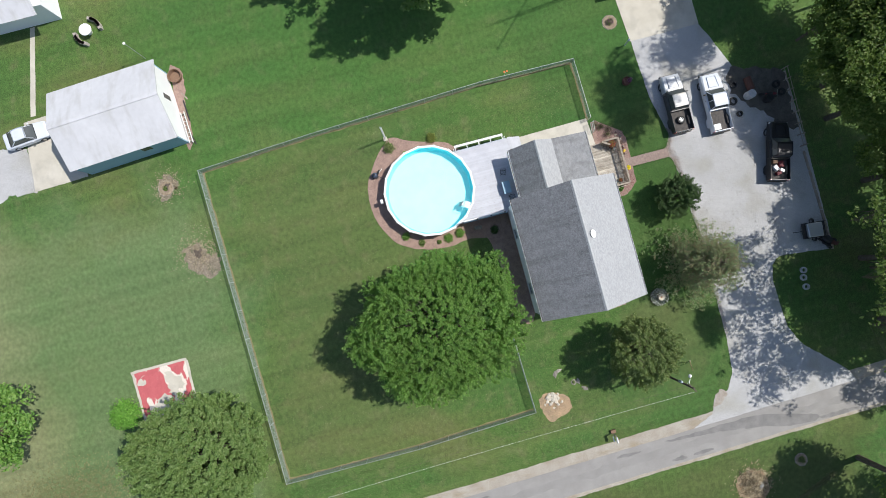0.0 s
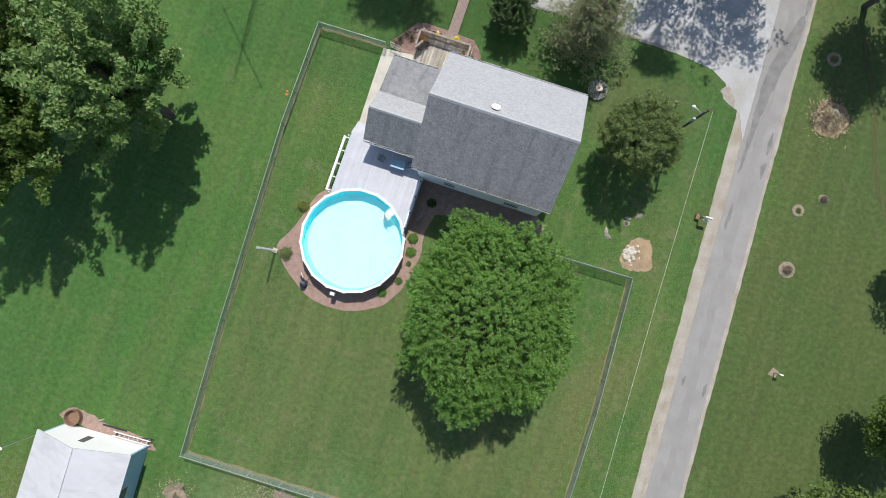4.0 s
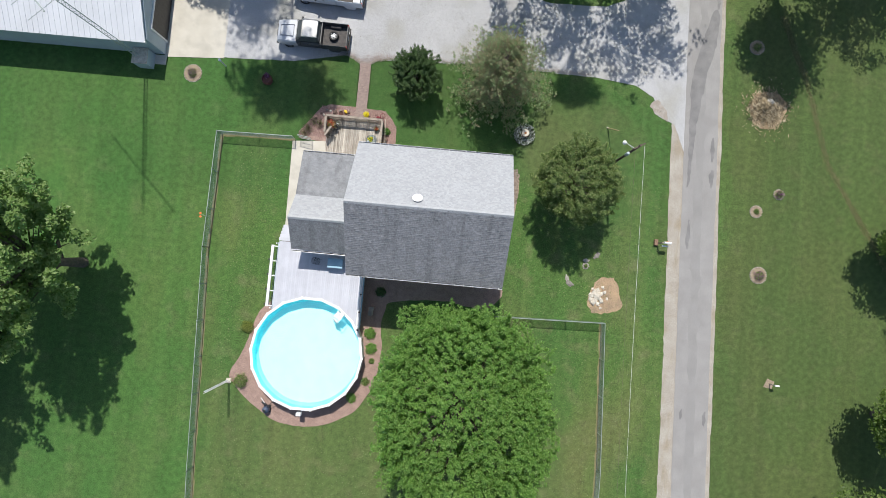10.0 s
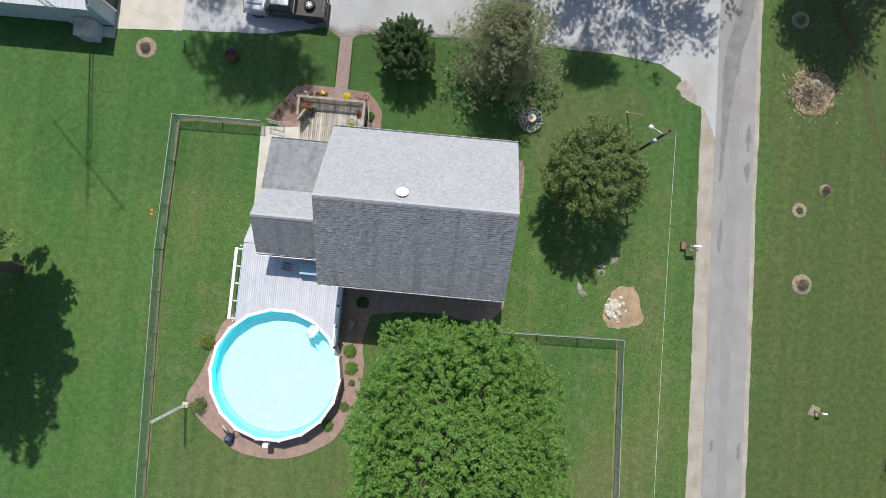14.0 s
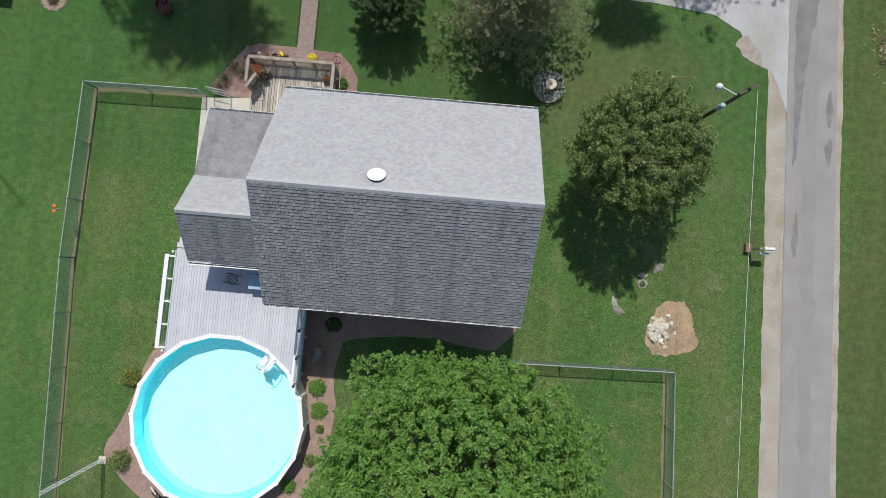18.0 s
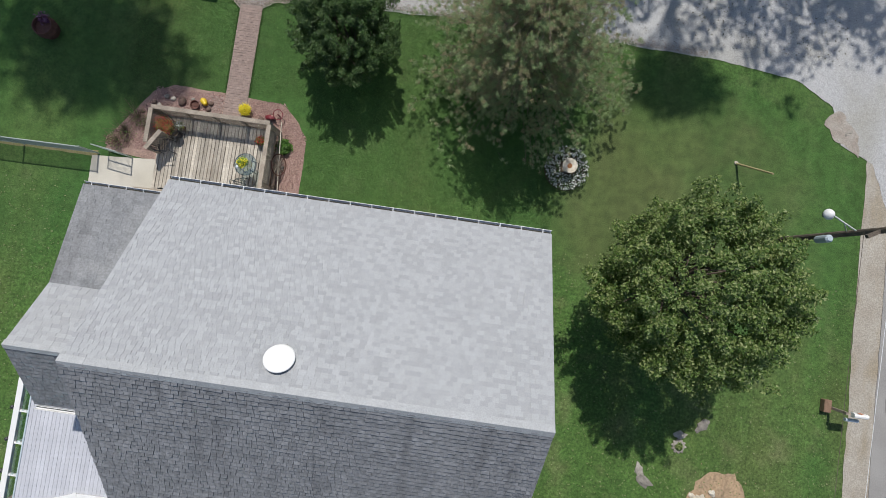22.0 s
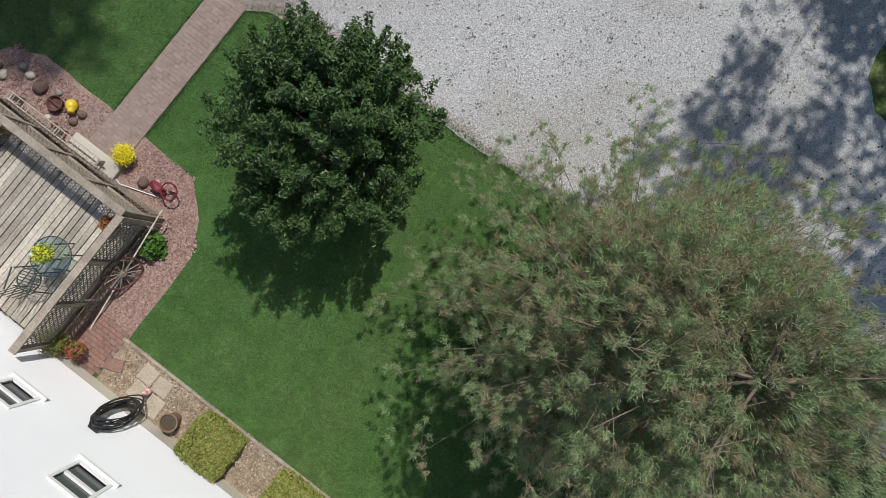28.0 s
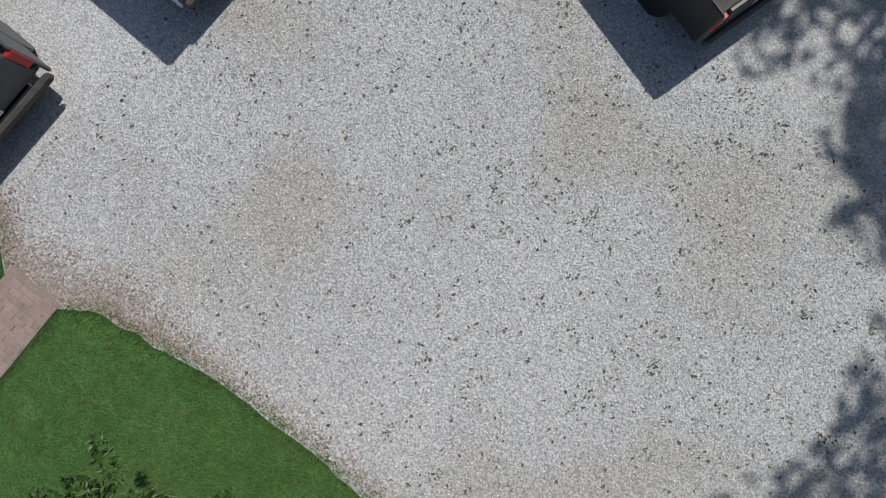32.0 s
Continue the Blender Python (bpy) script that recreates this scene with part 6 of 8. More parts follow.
# lattice pole with its bird house
bp_ = thing("lattice_pole", -15.6, -3.1, 0, "slender white lattice mast beside the pool bed", "mast")
for a in range(3):
    ca, sa = 0.09 * math.cos(2.094 * a), 0.09 * math.sin(2.094 * a)
    part("upright", rod((ca, sa, 0), (ca, sa, 4.2), 0.02, n=5), WHITE, bp_)
bm = None
for i in range(24):
    for a in range(3):
        p = Vector((0.088 * math.cos(2.094 * a), 0.088 * math.sin(2.094 * a), 0.1 + i * 0.17))
        q = Vector((0.088 * math.cos(2.094 * (a + 1)), 0.088 * math.sin(2.094 * (a + 1)), 0.1 + i * 0.17 + 0.17))
        bm = rod(p, q, 0.014, n=4, bm=bm, caps=False)
part("bracing", bm, WHITE, bp_)
part("foot", box(-0.2, 0.2, -0.2, 0.2, 0, 0.08), PALE_STONE, bp_)

# ---- chain link fence ----
FENCE = [[(-12.2, 17.2), (-18.35, 17.1)], [(-18.35, 17.1), (-18.45, 7.6), (-17.7, -10.2), (-17.0, -21.8)], [(-17.0, -21.8), (14.8, -20.7)], [(14.8, -20.7), (14.85, -7.5), (14.35, 4.35)], [(14.35, 4.35), (5.6, 4.1)]]
TRIM = material("flattened dry grass strip", (0.24, 0.20, 0.11), (0.17, 0.17, 0.07), 2.0, 0.95, 0.6, 25, fine=15)
for n_run, run in enumerate(FENCE):
    fence = thing("chain_link_fence", *run[0], 0, "low green-grey chain link fence with steel posts", "fence", "fence round the back lawn")
    o = Vector((*run[0], 0))
    wires = bmesh.new()
    rail = None
    for (ax, ay), (bx, by) in zip(run, run[1:]):
        a, b = Vector((ax, ay, 0)) - o, Vector((bx, by, 0)) - o
        L = (b - a).length
        u = (b - a) / L
        nn = Vector((-u.y, u.x, 0))
        rail = rod(a + Vector((0, 0, 1.12)), b + Vector((0, 0, 1.12)), 0.026, n=6, bm=rail)
        k = max(1, round(L / 2.9))
        for i in range(k + 1):
            p = a.lerp(b, i / k)
            part("post", rod(p, p + Vector((0, 0, 1.17)), 0.032, n=7, bm=lathe([(0.04, 1.17), (0.0, 1.22)], 7, at=p)), GALV, fence)
        h, s = 1.08, -1.08
        while s < L:
            for sg in (1, -1):
                p0, p1 = max(s, 0.0), min(s + h, L)
                if p1 - p0 < 0.03:
                    continue
                z0, z1 = (p0 - s, p1 - s) if sg > 0 else (h - (p0 - s), h - (p1 - s))
                d = (u * 0.0045 + Vector((0, 0, 0.0045 * -sg)))
                q0, q1 = a + u * p0 + Vector((0, 0, 0.03 + z0)), a + u * p1 + Vector((0, 0, 0.03 + z1))
                e = nn * 0.0045
                vs = [wires.verts.new(c) for c in (q0 - d, q0 + d, q0 + e * 2, q1 - d, q1 + d, q1 + e * 2)]
                for f in ((0, 1, 4, 3), (1, 2, 5, 4), (2, 0, 3, 5)):
                    wires.faces.new([vs[j] for j in f])
            s += 0.105
    part("top_rail", rail, GALV, fence)
    tagged(part("wire_mesh", wires, FENCE_GREEN, fence), kind="stuff")
for n_run, run in enumerate(FENCE[:4]):
    for (ax, ay), (bx, by) in zip(run, run[1:]):
        a, b = Vector((ax, ay)), Vector((bx, by))
        u = (b - a).normalized()
        nn = Vector((-u.y, u.x)) * 0.13
        tagged(part("mow_strip", sheet([tuple(a - nn), tuple(b - nn), tuple(b + nn), tuple(a + nn)], 0.006 + 0.001 * n_run, 0, 0.4, 0.09, n_run), TRIM), "brown untrimmed strip under the fence", "mow strip", kind="structure")
gate = thing("fence_gate", -11.3, 17.3, 0, "grey chain link gate beside the concrete walk", "gate", turn=-8)
bm = None
for a, b in (((-0.5, 0, 0.08), (0.5, 0, 0.08)), ((-0.5, 0, 1.1), (0.5, 0, 1.1)), ((-0.5, 0, 0.08), (-0.5, 0, 1.1)), ((0.5, 0, 0.08), (0.5, 0, 1.1)), ((-0.5, 0, 0.6), (0.5, 0, 0.6))):
    bm = rod(a, b, 0.022, bm=bm)
part("gate_frame", bm, GALV, gate)
bm = None
for i in range(20):
    bm = rod((-0.5 + i * 0.05, 0, 0.08), (-0.5 + i * 0.05, 0, 1.1), 0.005, n=3, bm=bm, caps=False)
part("gate_mesh", bm, FENCE_GREEN, gate)
orn = thing("hanging_ornament", -18.6, 10.1, 0, "orange ornament on a hook by the fence", "garden ornament")
ORANGE = material("orange plastic", (0.7, 0.18, 0.04), (0.6, 0.13, 0.03), 6.0, 0.5)
part("stake", rod((0, 0, 0), (0, 0, 1.6), 0.012, n=5), GALV, orn)
part("arm", rod((0, 0, 1.6), (0.35, 0, 1.62), 0.01, n=5), GALV, orn)
for q in ((-0.02, 0.12), (0.0, -0.15)):
    part("flower", blob(0.11, (1, 1, 0.5), 0.5, 2, 1, (q[0], q[1], 1.66)), ORANGE, orn)

# ---- utility pole, wires, posts ----
pole = thing("utility_pole", 13.85, 17.2, 0, "dark wooden utility pole with a yard lamp", "utility pole")
part("pole", rod((0, 0, -0.1), (0, 0, 7.3), 0.11, 0.085, 10), BARK, pole)
part("lamp_arm", rod((0, 0, 6.3), (-0.62, 0.4, 6.15), 0.025, bm=rod((0, 0, 5.9), (-0.35, 0.22, 6.2), 0.015)), GALV, pole)
lamp = part("lamp_head", lathe([(0.05, 6.2), (0.11, 6.14), (0.16, 6.06), (0.15, 6.0), (0.0, 5.97)], 18, at=(-0.7, 0.45, 0)), WHITE, pole, "white domed yard lamp", True)
part("lamp_globe", lathe([(0.11, 5.965), (0.1, 5.9), (0.0, 5.85)], 14, at=(-0.7, 0.45, 0)), GLASS, lamp)
part("transformer", lathe([(0.1, 5.0), (0.12, 5.05), (0.12, 5.5), (0.08, 5.55)], 12, at=(-0.2, -0.15, 0)), GREY_SIDING, pole)
part("crossarm", box(-0.45, 0.45, -0.05, 0.05, 7.0, 7.1, m=pose(0, 0, 0, 0, 0, 30)), BARK, pole)
for i, (x0, z0, z1) in enumerate(((0.35, 7.1, 6.2), (-0.1, 6.6, 5.6))):
    wire = thing("power_line", 13.85 + x0, 17.2, 0, "thin pale overhead power cable" if i == 0 else "thin dark overhead power cable", "cable", "cables on the utility pole")
    bm = None
    N = 26
    for s in range(N):
        a, b = s / N, (s + 1) / N
        f = lambda q: Vector((1.4 * q * 1.2, -62 * q, z0 + (7.2 - z0) * q - 3.2 * q * (1 - q)))
        bm = rod(f(a), f(b), 0.008, n=4, bm=bm, caps=False)
    part("cable", bm, WHITE if i == 0 else BARK, wire)
far = thing("utility_pole", 15.9, -44.8, 0, "dark wooden utility pole", "utility pole")
part("pole", rod((0, 0, -0.1), (0, 0, 7.3), 0.13, 0.1, 10), BARK, far)
fp = thing("thin_post", 13.7, 20.55, 0, "thin straw-coloured pole leaning out of the lawn", "post")
part("post", rod((0, 0, -0.05), (0.3, -0.8, 2.0), 0.045, 0.035, 7), material("straw coloured pole", (0.45, 0.38, 0.2), (0.36, 0.3, 0.16), 5.0, 0.6), fp)
part("foot", lathe([(0.09, 0), (0.07, 0.05), (0, 0.06)], 10), PALE_STONE, fp)

mb = thing("mailbox", 18.55, 11.25, 0, "white mailbox on a wooden post beside the road", "mailbox")
part("post", box(-0.05, 0.05, -0.05, 0.05, 0, 1.05), RAILWOOD, mb)
part("arm", box(-0.1, 0.5, -0.04, 0.04, 0.95, 1.03), RAILWOOD, mb)
bm = bmesh.new()
prof = [(-0.09, 1.04), (0.09, 1.04), (0.09, 1.16), (0.06, 1.23), (0, 1.25), (-0.06, 1.23), (-0.09, 1.16)]
ra = [bm.verts.new((0.05, y, z)) for y, z in prof]
rb = [bm.verts.new((0.6, y, z)) for y, z in prof]
bm.faces.new(ra[::-1])
bm.faces.new(rb)
for i in range(7):
    bm.faces.new((ra[i], ra[(i + 1) % 7], rb[(i + 1) % 7], rb[i]))
part("box", bm, WHITE, mb)
part("flag", box(0.2, 0.38, 0.095, 0.105, 1.15, 1.25), ORANGE, mb)
part("newspaper_tube", rod((0.0, -0.25, 0.85), (0.5, -0.25, 0.85), 0.07, n=10), GREY_SIDING, mb)
part("flower_box", box(-0.35, -0.05, -0.2, 0.3, 0.0, 0.25, bevel=0.02), TERRA, mb)
wp = thing("marker_post", 28.45, 0.6, 0, "short post with a white cap on the lawn", "post")
part("post", rod((0, 0, 0), (0, 0, 0.7), 0.05, n=8), RAILWOOD, wp)
part("cap", box(-0.05, 0.3, -0.06, 0.06, 0.7, 0.85, bevel=0.02), WHITE, wp)
part("soil", sheet([(-0.5, -0.3), (0.2, -0.4), (0.4, 0.2), (-0.2, 0.4)], 0.01), BARK_BED, wp)


def ring_bed(x, y, r, mat, petal, seed, label, bushr=0.35, bushh=0.4):
    t = thing("ring_planter", x, y, 0, label, "planter", "round flower beds")
    part("bed", lathe([(r, 0.0), (r * 0.95, 0.05), (0, 0.07)], 20), mat, t)
    rr = random.Random(seed)
    for i in range(int(2 * math.pi * r / 0.15)):
        a = i * 0.15 / r
        part("edging_stone", blob(0.06, (1.1, 0.9, 0.6), 0.4, i + seed, 1, (r * math.cos(a), r * math.sin(a), 0.02)), STONE, t)
    bush("foliage", "", 0, 0, bushr, bushh, 240, 0.1, APPLE, seed, parent=t, z=0.05)
    if petal:
        bush("blossoms", "", 0, 0, bushr, bushh, 170, 0.09, petal, seed + 1, parent=t, z=0.1)
    return t


ring_bed(-21.4, 22.05, 0.74, BARK_BED, PETAL_P, 100, "round stone-edged bed with purple flowers", 0.4, 0.5)
ring_bed(28.3, 16.2, 0.42, BARK_BED, PETAL_P, 104, "small round bed with dark foliage", 0.35, 0.4)
ring_bed(26.5, 14.6, 0.5, BARK_BED, None, 106, "small round bed of dry mulch", 0.25, 0.15)
ring_bed(27.0, 9.35, 0.68, BARK_BED, PETAL_P, 108, "round bed with dark purple foliage", 0.45, 0.45)
ring_bed(25.75, 28.5, 0.6, BARK_BED, None, 110, "round bed in the shade of the trees", 0.4, 0.3)
ring_bed(-16.4, -25.8, 0.75, BARK_BED, None, 112, "round bare bed with a stump on the lawn", 0.3, 0.2)
ring_bed(12.75, 8.85, 0.25, STONE, None, 114, "small stone ring on the lawn", 0.15, 0.1)
hp = thing("barrel_planter", -15.0, 21.95, 0, "dark barrel planter in the tree's shade", "planter")
part("barrel", lathe([(0.36, 0), (0.45, 0.3), (0.4, 0.55), (0.36, 0.55), (0.36, 0.4), (0, 0.4)], 20), OLD, hp)
bush("blossoms", "", 0, 0.3, 0.25, 0.3, 140, 0.09, PETAL_P, 116, parent=hp, z=0.45)
pl = thing("post_lamp", -18.7, 22.9, 0, "white reflector post at the drive", "post")
part("post", rod((0, 0, 0), (0, 0, 1.1), 0.05, n=8), WHITE, pl)
part("cap", lathe([(0.1, 1.1), (0.12, 1.25), (0.0, 1.35)], 10), GREY_SIDING, pl)
# white flower ring with a bird bath
fr_ = thing("flower_ring", 6.8, 19.3, 0, "round bed of white flowers with a bird bath in it", "flower bed")
part("bed", lathe([(0.9, 0.0), (0.85, 0.05), (0, 0.08)], 24), SOIL, fr_)
rngw = np.random.default_rng(7)
ang = rngw.uniform(0, 6.283, 1400)
rad = 0.9 * np.sqrt(rngw.uniform(0.1, 1.0, 1400))
pp = np.stack([rad * np.cos(ang), rad * np.sin(ang), 0.12 + 0.18 * rngw.uniform(0, 1, 1400)], 1)
v, f = leaves(pp, np.tile([[0, 0, 1.0]], (1400, 1)), 0.09, rngw, 0.7)
raw("foliage", v.tolist(), f.tolist(), OAKLEAF, fr_)
v, f = leaves(pp[:620] + np.array([0, 0, 0.05]), np.tile([[0, 0, 1.0]], (620, 1)), 0.075, rngw, 0.9, 0.9)
raw("blossoms", v.tolist(), f.tolist(), PETAL_W, fr_)
bb = thing("bird_bath", 6.8, 19.3, 0.05, "pale concrete bird bath with brown water", "bird bath")
part("pedestal", lathe([(0.18, 0), (0.1, 0.1), (0.08, 0.45), (0.15, 0.52)], 16), PALE_STONE, bb)
part("bowl", lathe([(0.1, 0.5), (0.28, 0.6), (0.3, 0.65), (0.27, 0.65), (0.0, 0.57)], 22), PALE_STONE, bb)
part("water", lathe([(0.16, 0.6), (0, 0.601)], 18), material("muddy water", (0.3, 0.13, 0.05), (0.22, 0.1, 0.04), 6.0, 0.2), bb)
# rocks on the dirt patch, stones on the lawn
for i, (x, y, r) in enumerate([(13.75, 6.5, 0.3), (14.1, 6.6, 0.22), (13.6, 5.95, 0.26), (14.2, 6.1, 0.2), (13.85, 6.9, 0.2), (13.4, 6.5, 0.2), (14.45, 6.8, 0.13), (13.35, 6.15, 0.17), (13.95, 5.8, 0.15), (13.9, 6.45, 0.24), (13.65, 6.75, 0.18), (14.7, 6.3, 0.1), (14.3, 7.2, 0.12), (13.5, 7.0, 0.12), (14.2, 5.5, 0.1)]):
    s = thing("broken_rock", x, y, r * 0.3, "jagged pale rock on the dirt patch", "rock", "rocks on the dirt patch", 40 * i)
    part("rock", blob(r, (1.2, 0.9, 0.5), 0.8, i + 9, 2), PALE_STONE, s)
for i, (x, y, r) in enumerate([(12.75, 9.3, 0.22), (13.6, 9.8, 0.28), (11.3, 7.7, 0.25), (11.55, 7.3, 0.3), (18.2, 22.5, 0.13), (18.05, 22.35, 0.09)]):
    s = thing("field_stone", x, y, 0.02, "flat grey stone lying on the lawn", "stone", "stones on the lawn", 50 * i)
    part("stone", blob(r * 0.85, (1.3, 0.8, 0.25), 0.6, i + 30, 2), STONE, s)
DRYSTRAW = leaf_material("dry straw chip", (0.13, 0.095, 0.05), (0.40, 0.31, 0.18), (0.62, 0.53, 0.36), 0.25)
dp = thing("brush_pile", 26.95, 23.3, 0, "heap of pale stump chips and dead leaves", "brush pile", kind="stuff")
rngp = np.random.default_rng(19)
q = rngp.normal(0, 0.68, (2600, 2))
pz = np.maximum(0.02, 0.45 * np.exp(-(q ** 2).sum(1) / 0.8) * rngp.uniform(0.6, 1.1, 2600))
v, f = leaves(np.column_stack([q, pz]), np.tile([[0, 0, 1.0]], (2600, 1)), 0.34, rngp, 0.4, 0.2)
raw("chips", v.tolist(), f.tolist(), DRYSTRAW, dp)
part("stump", blob(0.5, (1, 1, 0.6), 0.5, 5, 2, (0.1, 0.4, 0.1)), PALE_STONE, dp)

# ---- garage with its mast ----
ga = thing("garage", -33.0, 27.2, 0, "long grey sided garage with a white metal roof", "garage")
GX0, GX1, GY0, GY1 = -9.5, 9.1, -3.75, 3.75
part("wall_front", box(GX0, GX1, GY0, GY0 + 0.15, 0, 2.75), GREY_SIDING, ga)
part("wall_rear", box(GX0, GX1, GY1 - 0.15, GY1, 0, 2.75), GREY_SIDING, ga)
part("siding_front", wall_lapped(GX0, GX1, 0.1, 2.75, GY0 - 0.001, -1, (), 0.2), GREY_SIDING, ga)
for x in (GX0, GX1 - 0.15):
    bm = bmesh.new()
    prof = [(GY0 + 0.15, 0), (GY1 - 0.15, 0), (GY1 - 0.15, 2.7), (0, 4.1), (GY0 + 0.15, 2.7)]
    ra = [bm.verts.new((x, y, z)) for y, z in prof]
    rb = [bm.verts.new((x + 0.15, y, z)) for y, z in prof]
    bm.faces.new(ra)
    bm.faces.new(rb[::-1])
    for i in range(5):
        bm.faces.new((ra[i], rb[i], rb[(i + 1) % 5], ra[(i + 1) % 5]))
    bmesh.ops.recalc_face_normals(bm, faces=bm.faces[:])
    part("wall_gable", bm, GREY_SIDING, ga)
part("overhead_door", box(GX1 + 0.002, GX1 + 0.05, -2.6, 2.6, 0.05, 2.3), DARK, ga)
part("door_frame", box(GX1 + 0.002, GX1 + 0.09, -2.75, -2.6, 0.0, 2.4, box(GX1 + 0.002, GX1 + 0.09, 2.6, 2.75, 0.0, 2.4, box(GX1 + 0.002, GX1 + 0.09, -2.6, 2.6, 2.3, 2.42))), WHITE, ga)
GARAGE_ROOF = material("bright white metal roof", (0.70, 0.715, 0.74), (0.64, 0.655, 0.68), 0.5, 0.5, stain=(0.55, 0.56, 0.57), stain_scale=0.4, stain_amount=0.4)
RIDGE_G = 4.4
for s in (-1, 1):
    part("roof", slab((GX0 - 0.2, s * 4.05, 2.78), (GX1 - 0.05, s * 4.05, 2.78), (GX1 - 0.05, 0, RIDGE_G), (GX0 - 0.2, 0, RIDGE_G), 0.1), GARAGE_ROOF, ga)
SEAM = mesh_of("seam", slab((-0.02, -4.05, 2.81), (0.02, -4.05, 2.81), (0.02, 0, RIDGE_G + 0.03), (-0.02, 0, RIDGE_G + 0.03), 0.03), GARAGE_ROOF)
for i in range(40):
    shared("seam", SEAM, ga, Matrix.Translation((GX0 + 0.3 + i * 0.45, 0, 0)))
part("trim", box(GX1 - 0.06, GX1 + 0.0, -4.07, -3.95, 2.65, 2.85), WHITE, ga)
bk = thing("chimney_base", -25.3, 22.75, 0, "grey concrete block base against the garage", "block")
part("block", box(-0.6, 0.6, -0.65, 0.62, 0, 1.1, bevel=0.02), GREY_SIDING, bk)
part("cap", box(-0.64, 0.64, -0.69, 0.62, 1.102, 1.16), PALE_STONE, bk)
part("ramp", box(0.6, 1.55, -0.2, 0.6, 0.0, 0.05), CONCRETE, bk)
am = thing("antenna_mast", -25.5, 22.75, 1.16, "tall lattice steel tower with an antenna", "antenna mast")
for a in range(3):
    ca, sa = 0.17 * math.cos(2.094 * a), 0.17 * math.sin(2.094 * a)
    part("leg", rod((ca, sa, 0), (ca, sa, 12.6), 0.03, n=5), GALV, am)
bm = None
for i in range(36):
    for a in range(3):
        p = Vector((0.17 * math.cos(2.094 * a), 0.17 * math.sin(2.094 * a), i * 0.35))
        q = Vector((0.17 * math.cos(2.094 * (a + 1)), 0.17 * math.sin(2.094 * (a + 1)), i * 0.35 + 0.35))
        bm = rod(p, q, 0.014, n=4, bm=bm, caps=False)
part("bracing", bm, GALV, am)
part("boom", rod((-2.9, 2.9, 12.75), (2.9, -2.9, 12.75), 0.04), GALV, am)
part("mast_top", rod((0, 0, 12.4), (0, 0, 17.2), 0.045), GALV, am)
for i in range(7):
    c = Vector((-2.8 + i * 0.93, 2.8 - i * 0.93, 12.75))
    d = Vector((0.71, 0.71, 0)) * (2.2 - 0.2 * i)
    part("element", rod(c - d, c + d, 0.02, n=4), GALV, am)

# ---- shed, sedan and the far yard ----
sh = thing("shed", -23.75, -27.65, 0, "white roofed workshop with blue grey siding", "shed", turn=3.6)
SX0, SX1, SY0, SY1 = -3.75, 3.75, -5.25, 5.0
for x in (SX0, SX1 - 0.15):
    part("wall_side", box(x, x + 0.15, SY0, SY1, 0, 2.75), BLUE_SIDING, sh)
for y in (SY0, SY1 - 0.15):
    bm = bmesh.new()
    prof = [(SX0 + 0.15, 0), (SX1 - 0.15, 0), (SX1 - 0.15, 2.7), (0, 3.95), (SX0 + 0.15, 2.7)]
    ra = [bm.verts.new((x, y, z)) for x, z in prof]
    rb = [bm.verts.new((x, y + 0.15, z)) for x, z in prof]
    bm.faces.new(ra)
    bm.faces.new(rb[::-1])
    for i in range(5):
        bm.faces.new((ra[i], rb[i], rb[(i + 1) % 5], ra[(i + 1) % 5]))
    bmesh.ops.recalc_face_normals(bm, faces=bm.faces[:])
    part("wall_gable", bm, SIDING, sh)
for s in (-1, 1):
    part("roof", slab((s * 4.0, SY0 - 0.25, 2.82), (s * 4.0, SY1 + 0.25, 2.82), (0, SY1 + 0.25, 4.25), (0, SY0 - 0.25, 4.25), 0.1), METAL_ROOF, sh)
part("ridge_cap", slab((-0.16, SY0 - 0.25, 4.255), (0.16, SY0 - 0.25, 4.255), (0.16, SY1 + 0.25, 4.255), (-0.16, SY1 + 0.25, 4.255), 0.03), METAL_ROOF, sh)
part("window", box(SX1, SX1 + 0.03, 1.2, 2.1, 1.5, 2.2), GLASS, sh)
part("window", box(-0.8, -0.3, SY1, SY1 + 0.03, 1.2, 2.4), GLASS, sh)
part("door", box(-1.6, 1.4, SY0 - 0.04, SY0 - 0.002, 0.0, 2.3), WHITE, sh)
area("shed_dirt", [(-28.3, -22.6), (-27.9, -21.7), (-26.6, -21.4), (-24.8, -21.8), (-22.4, -21.9), (-20.2, -22.1), (-19.9, -22.7), (-23.8, -22.8)], 0.009, MULCH, "strip of bare dirt along the shed wall", "bare patch", 0.2, 91)
for i, (x, y, a_, l_) in enumerate([(-23.6, -21.9, 4, 2.2), (-22.4, -22.15, -3, 2.6), (-20.6, -21.9, 14, 1.2), (-25.1, -21.75, 30, 0.9)]):
    bd = thing("loose_board", x, y, 0.01, "weathered loose board lying by the shed", "board", "boards by the shed", a_)
    part("board", box(-l_ / 2, l_ / 2, -0.07, 0.07, 0, 0.05, bevel=0.01), RAILWOOD if i % 2 else DARK, bd)
lr = thing("ladder", -21.9, -22.35, 0, "white ladder and boards leaning by the shed", "ladder", turn=3.4)
for y in (0.0, 0.35):
    part("rail", box(-1.5, 1.8, y, y + 0.06, 0.3, 0.4), WHITE, lr)
for i in range(8):
    part("rung", rod((-1.3 + i * 0.4, 0.03, 0.35), (-1.3 + i * 0.4, 0.38, 0.35), 0.018, n=5), WHITE, lr)
part("trestle", box(-1.4, -1.3, -0.05, 0.45, 0, 0.3, box(1.5, 1.6, -0.05, 0.45, 0, 0.3)), RAILWOOD, lr)
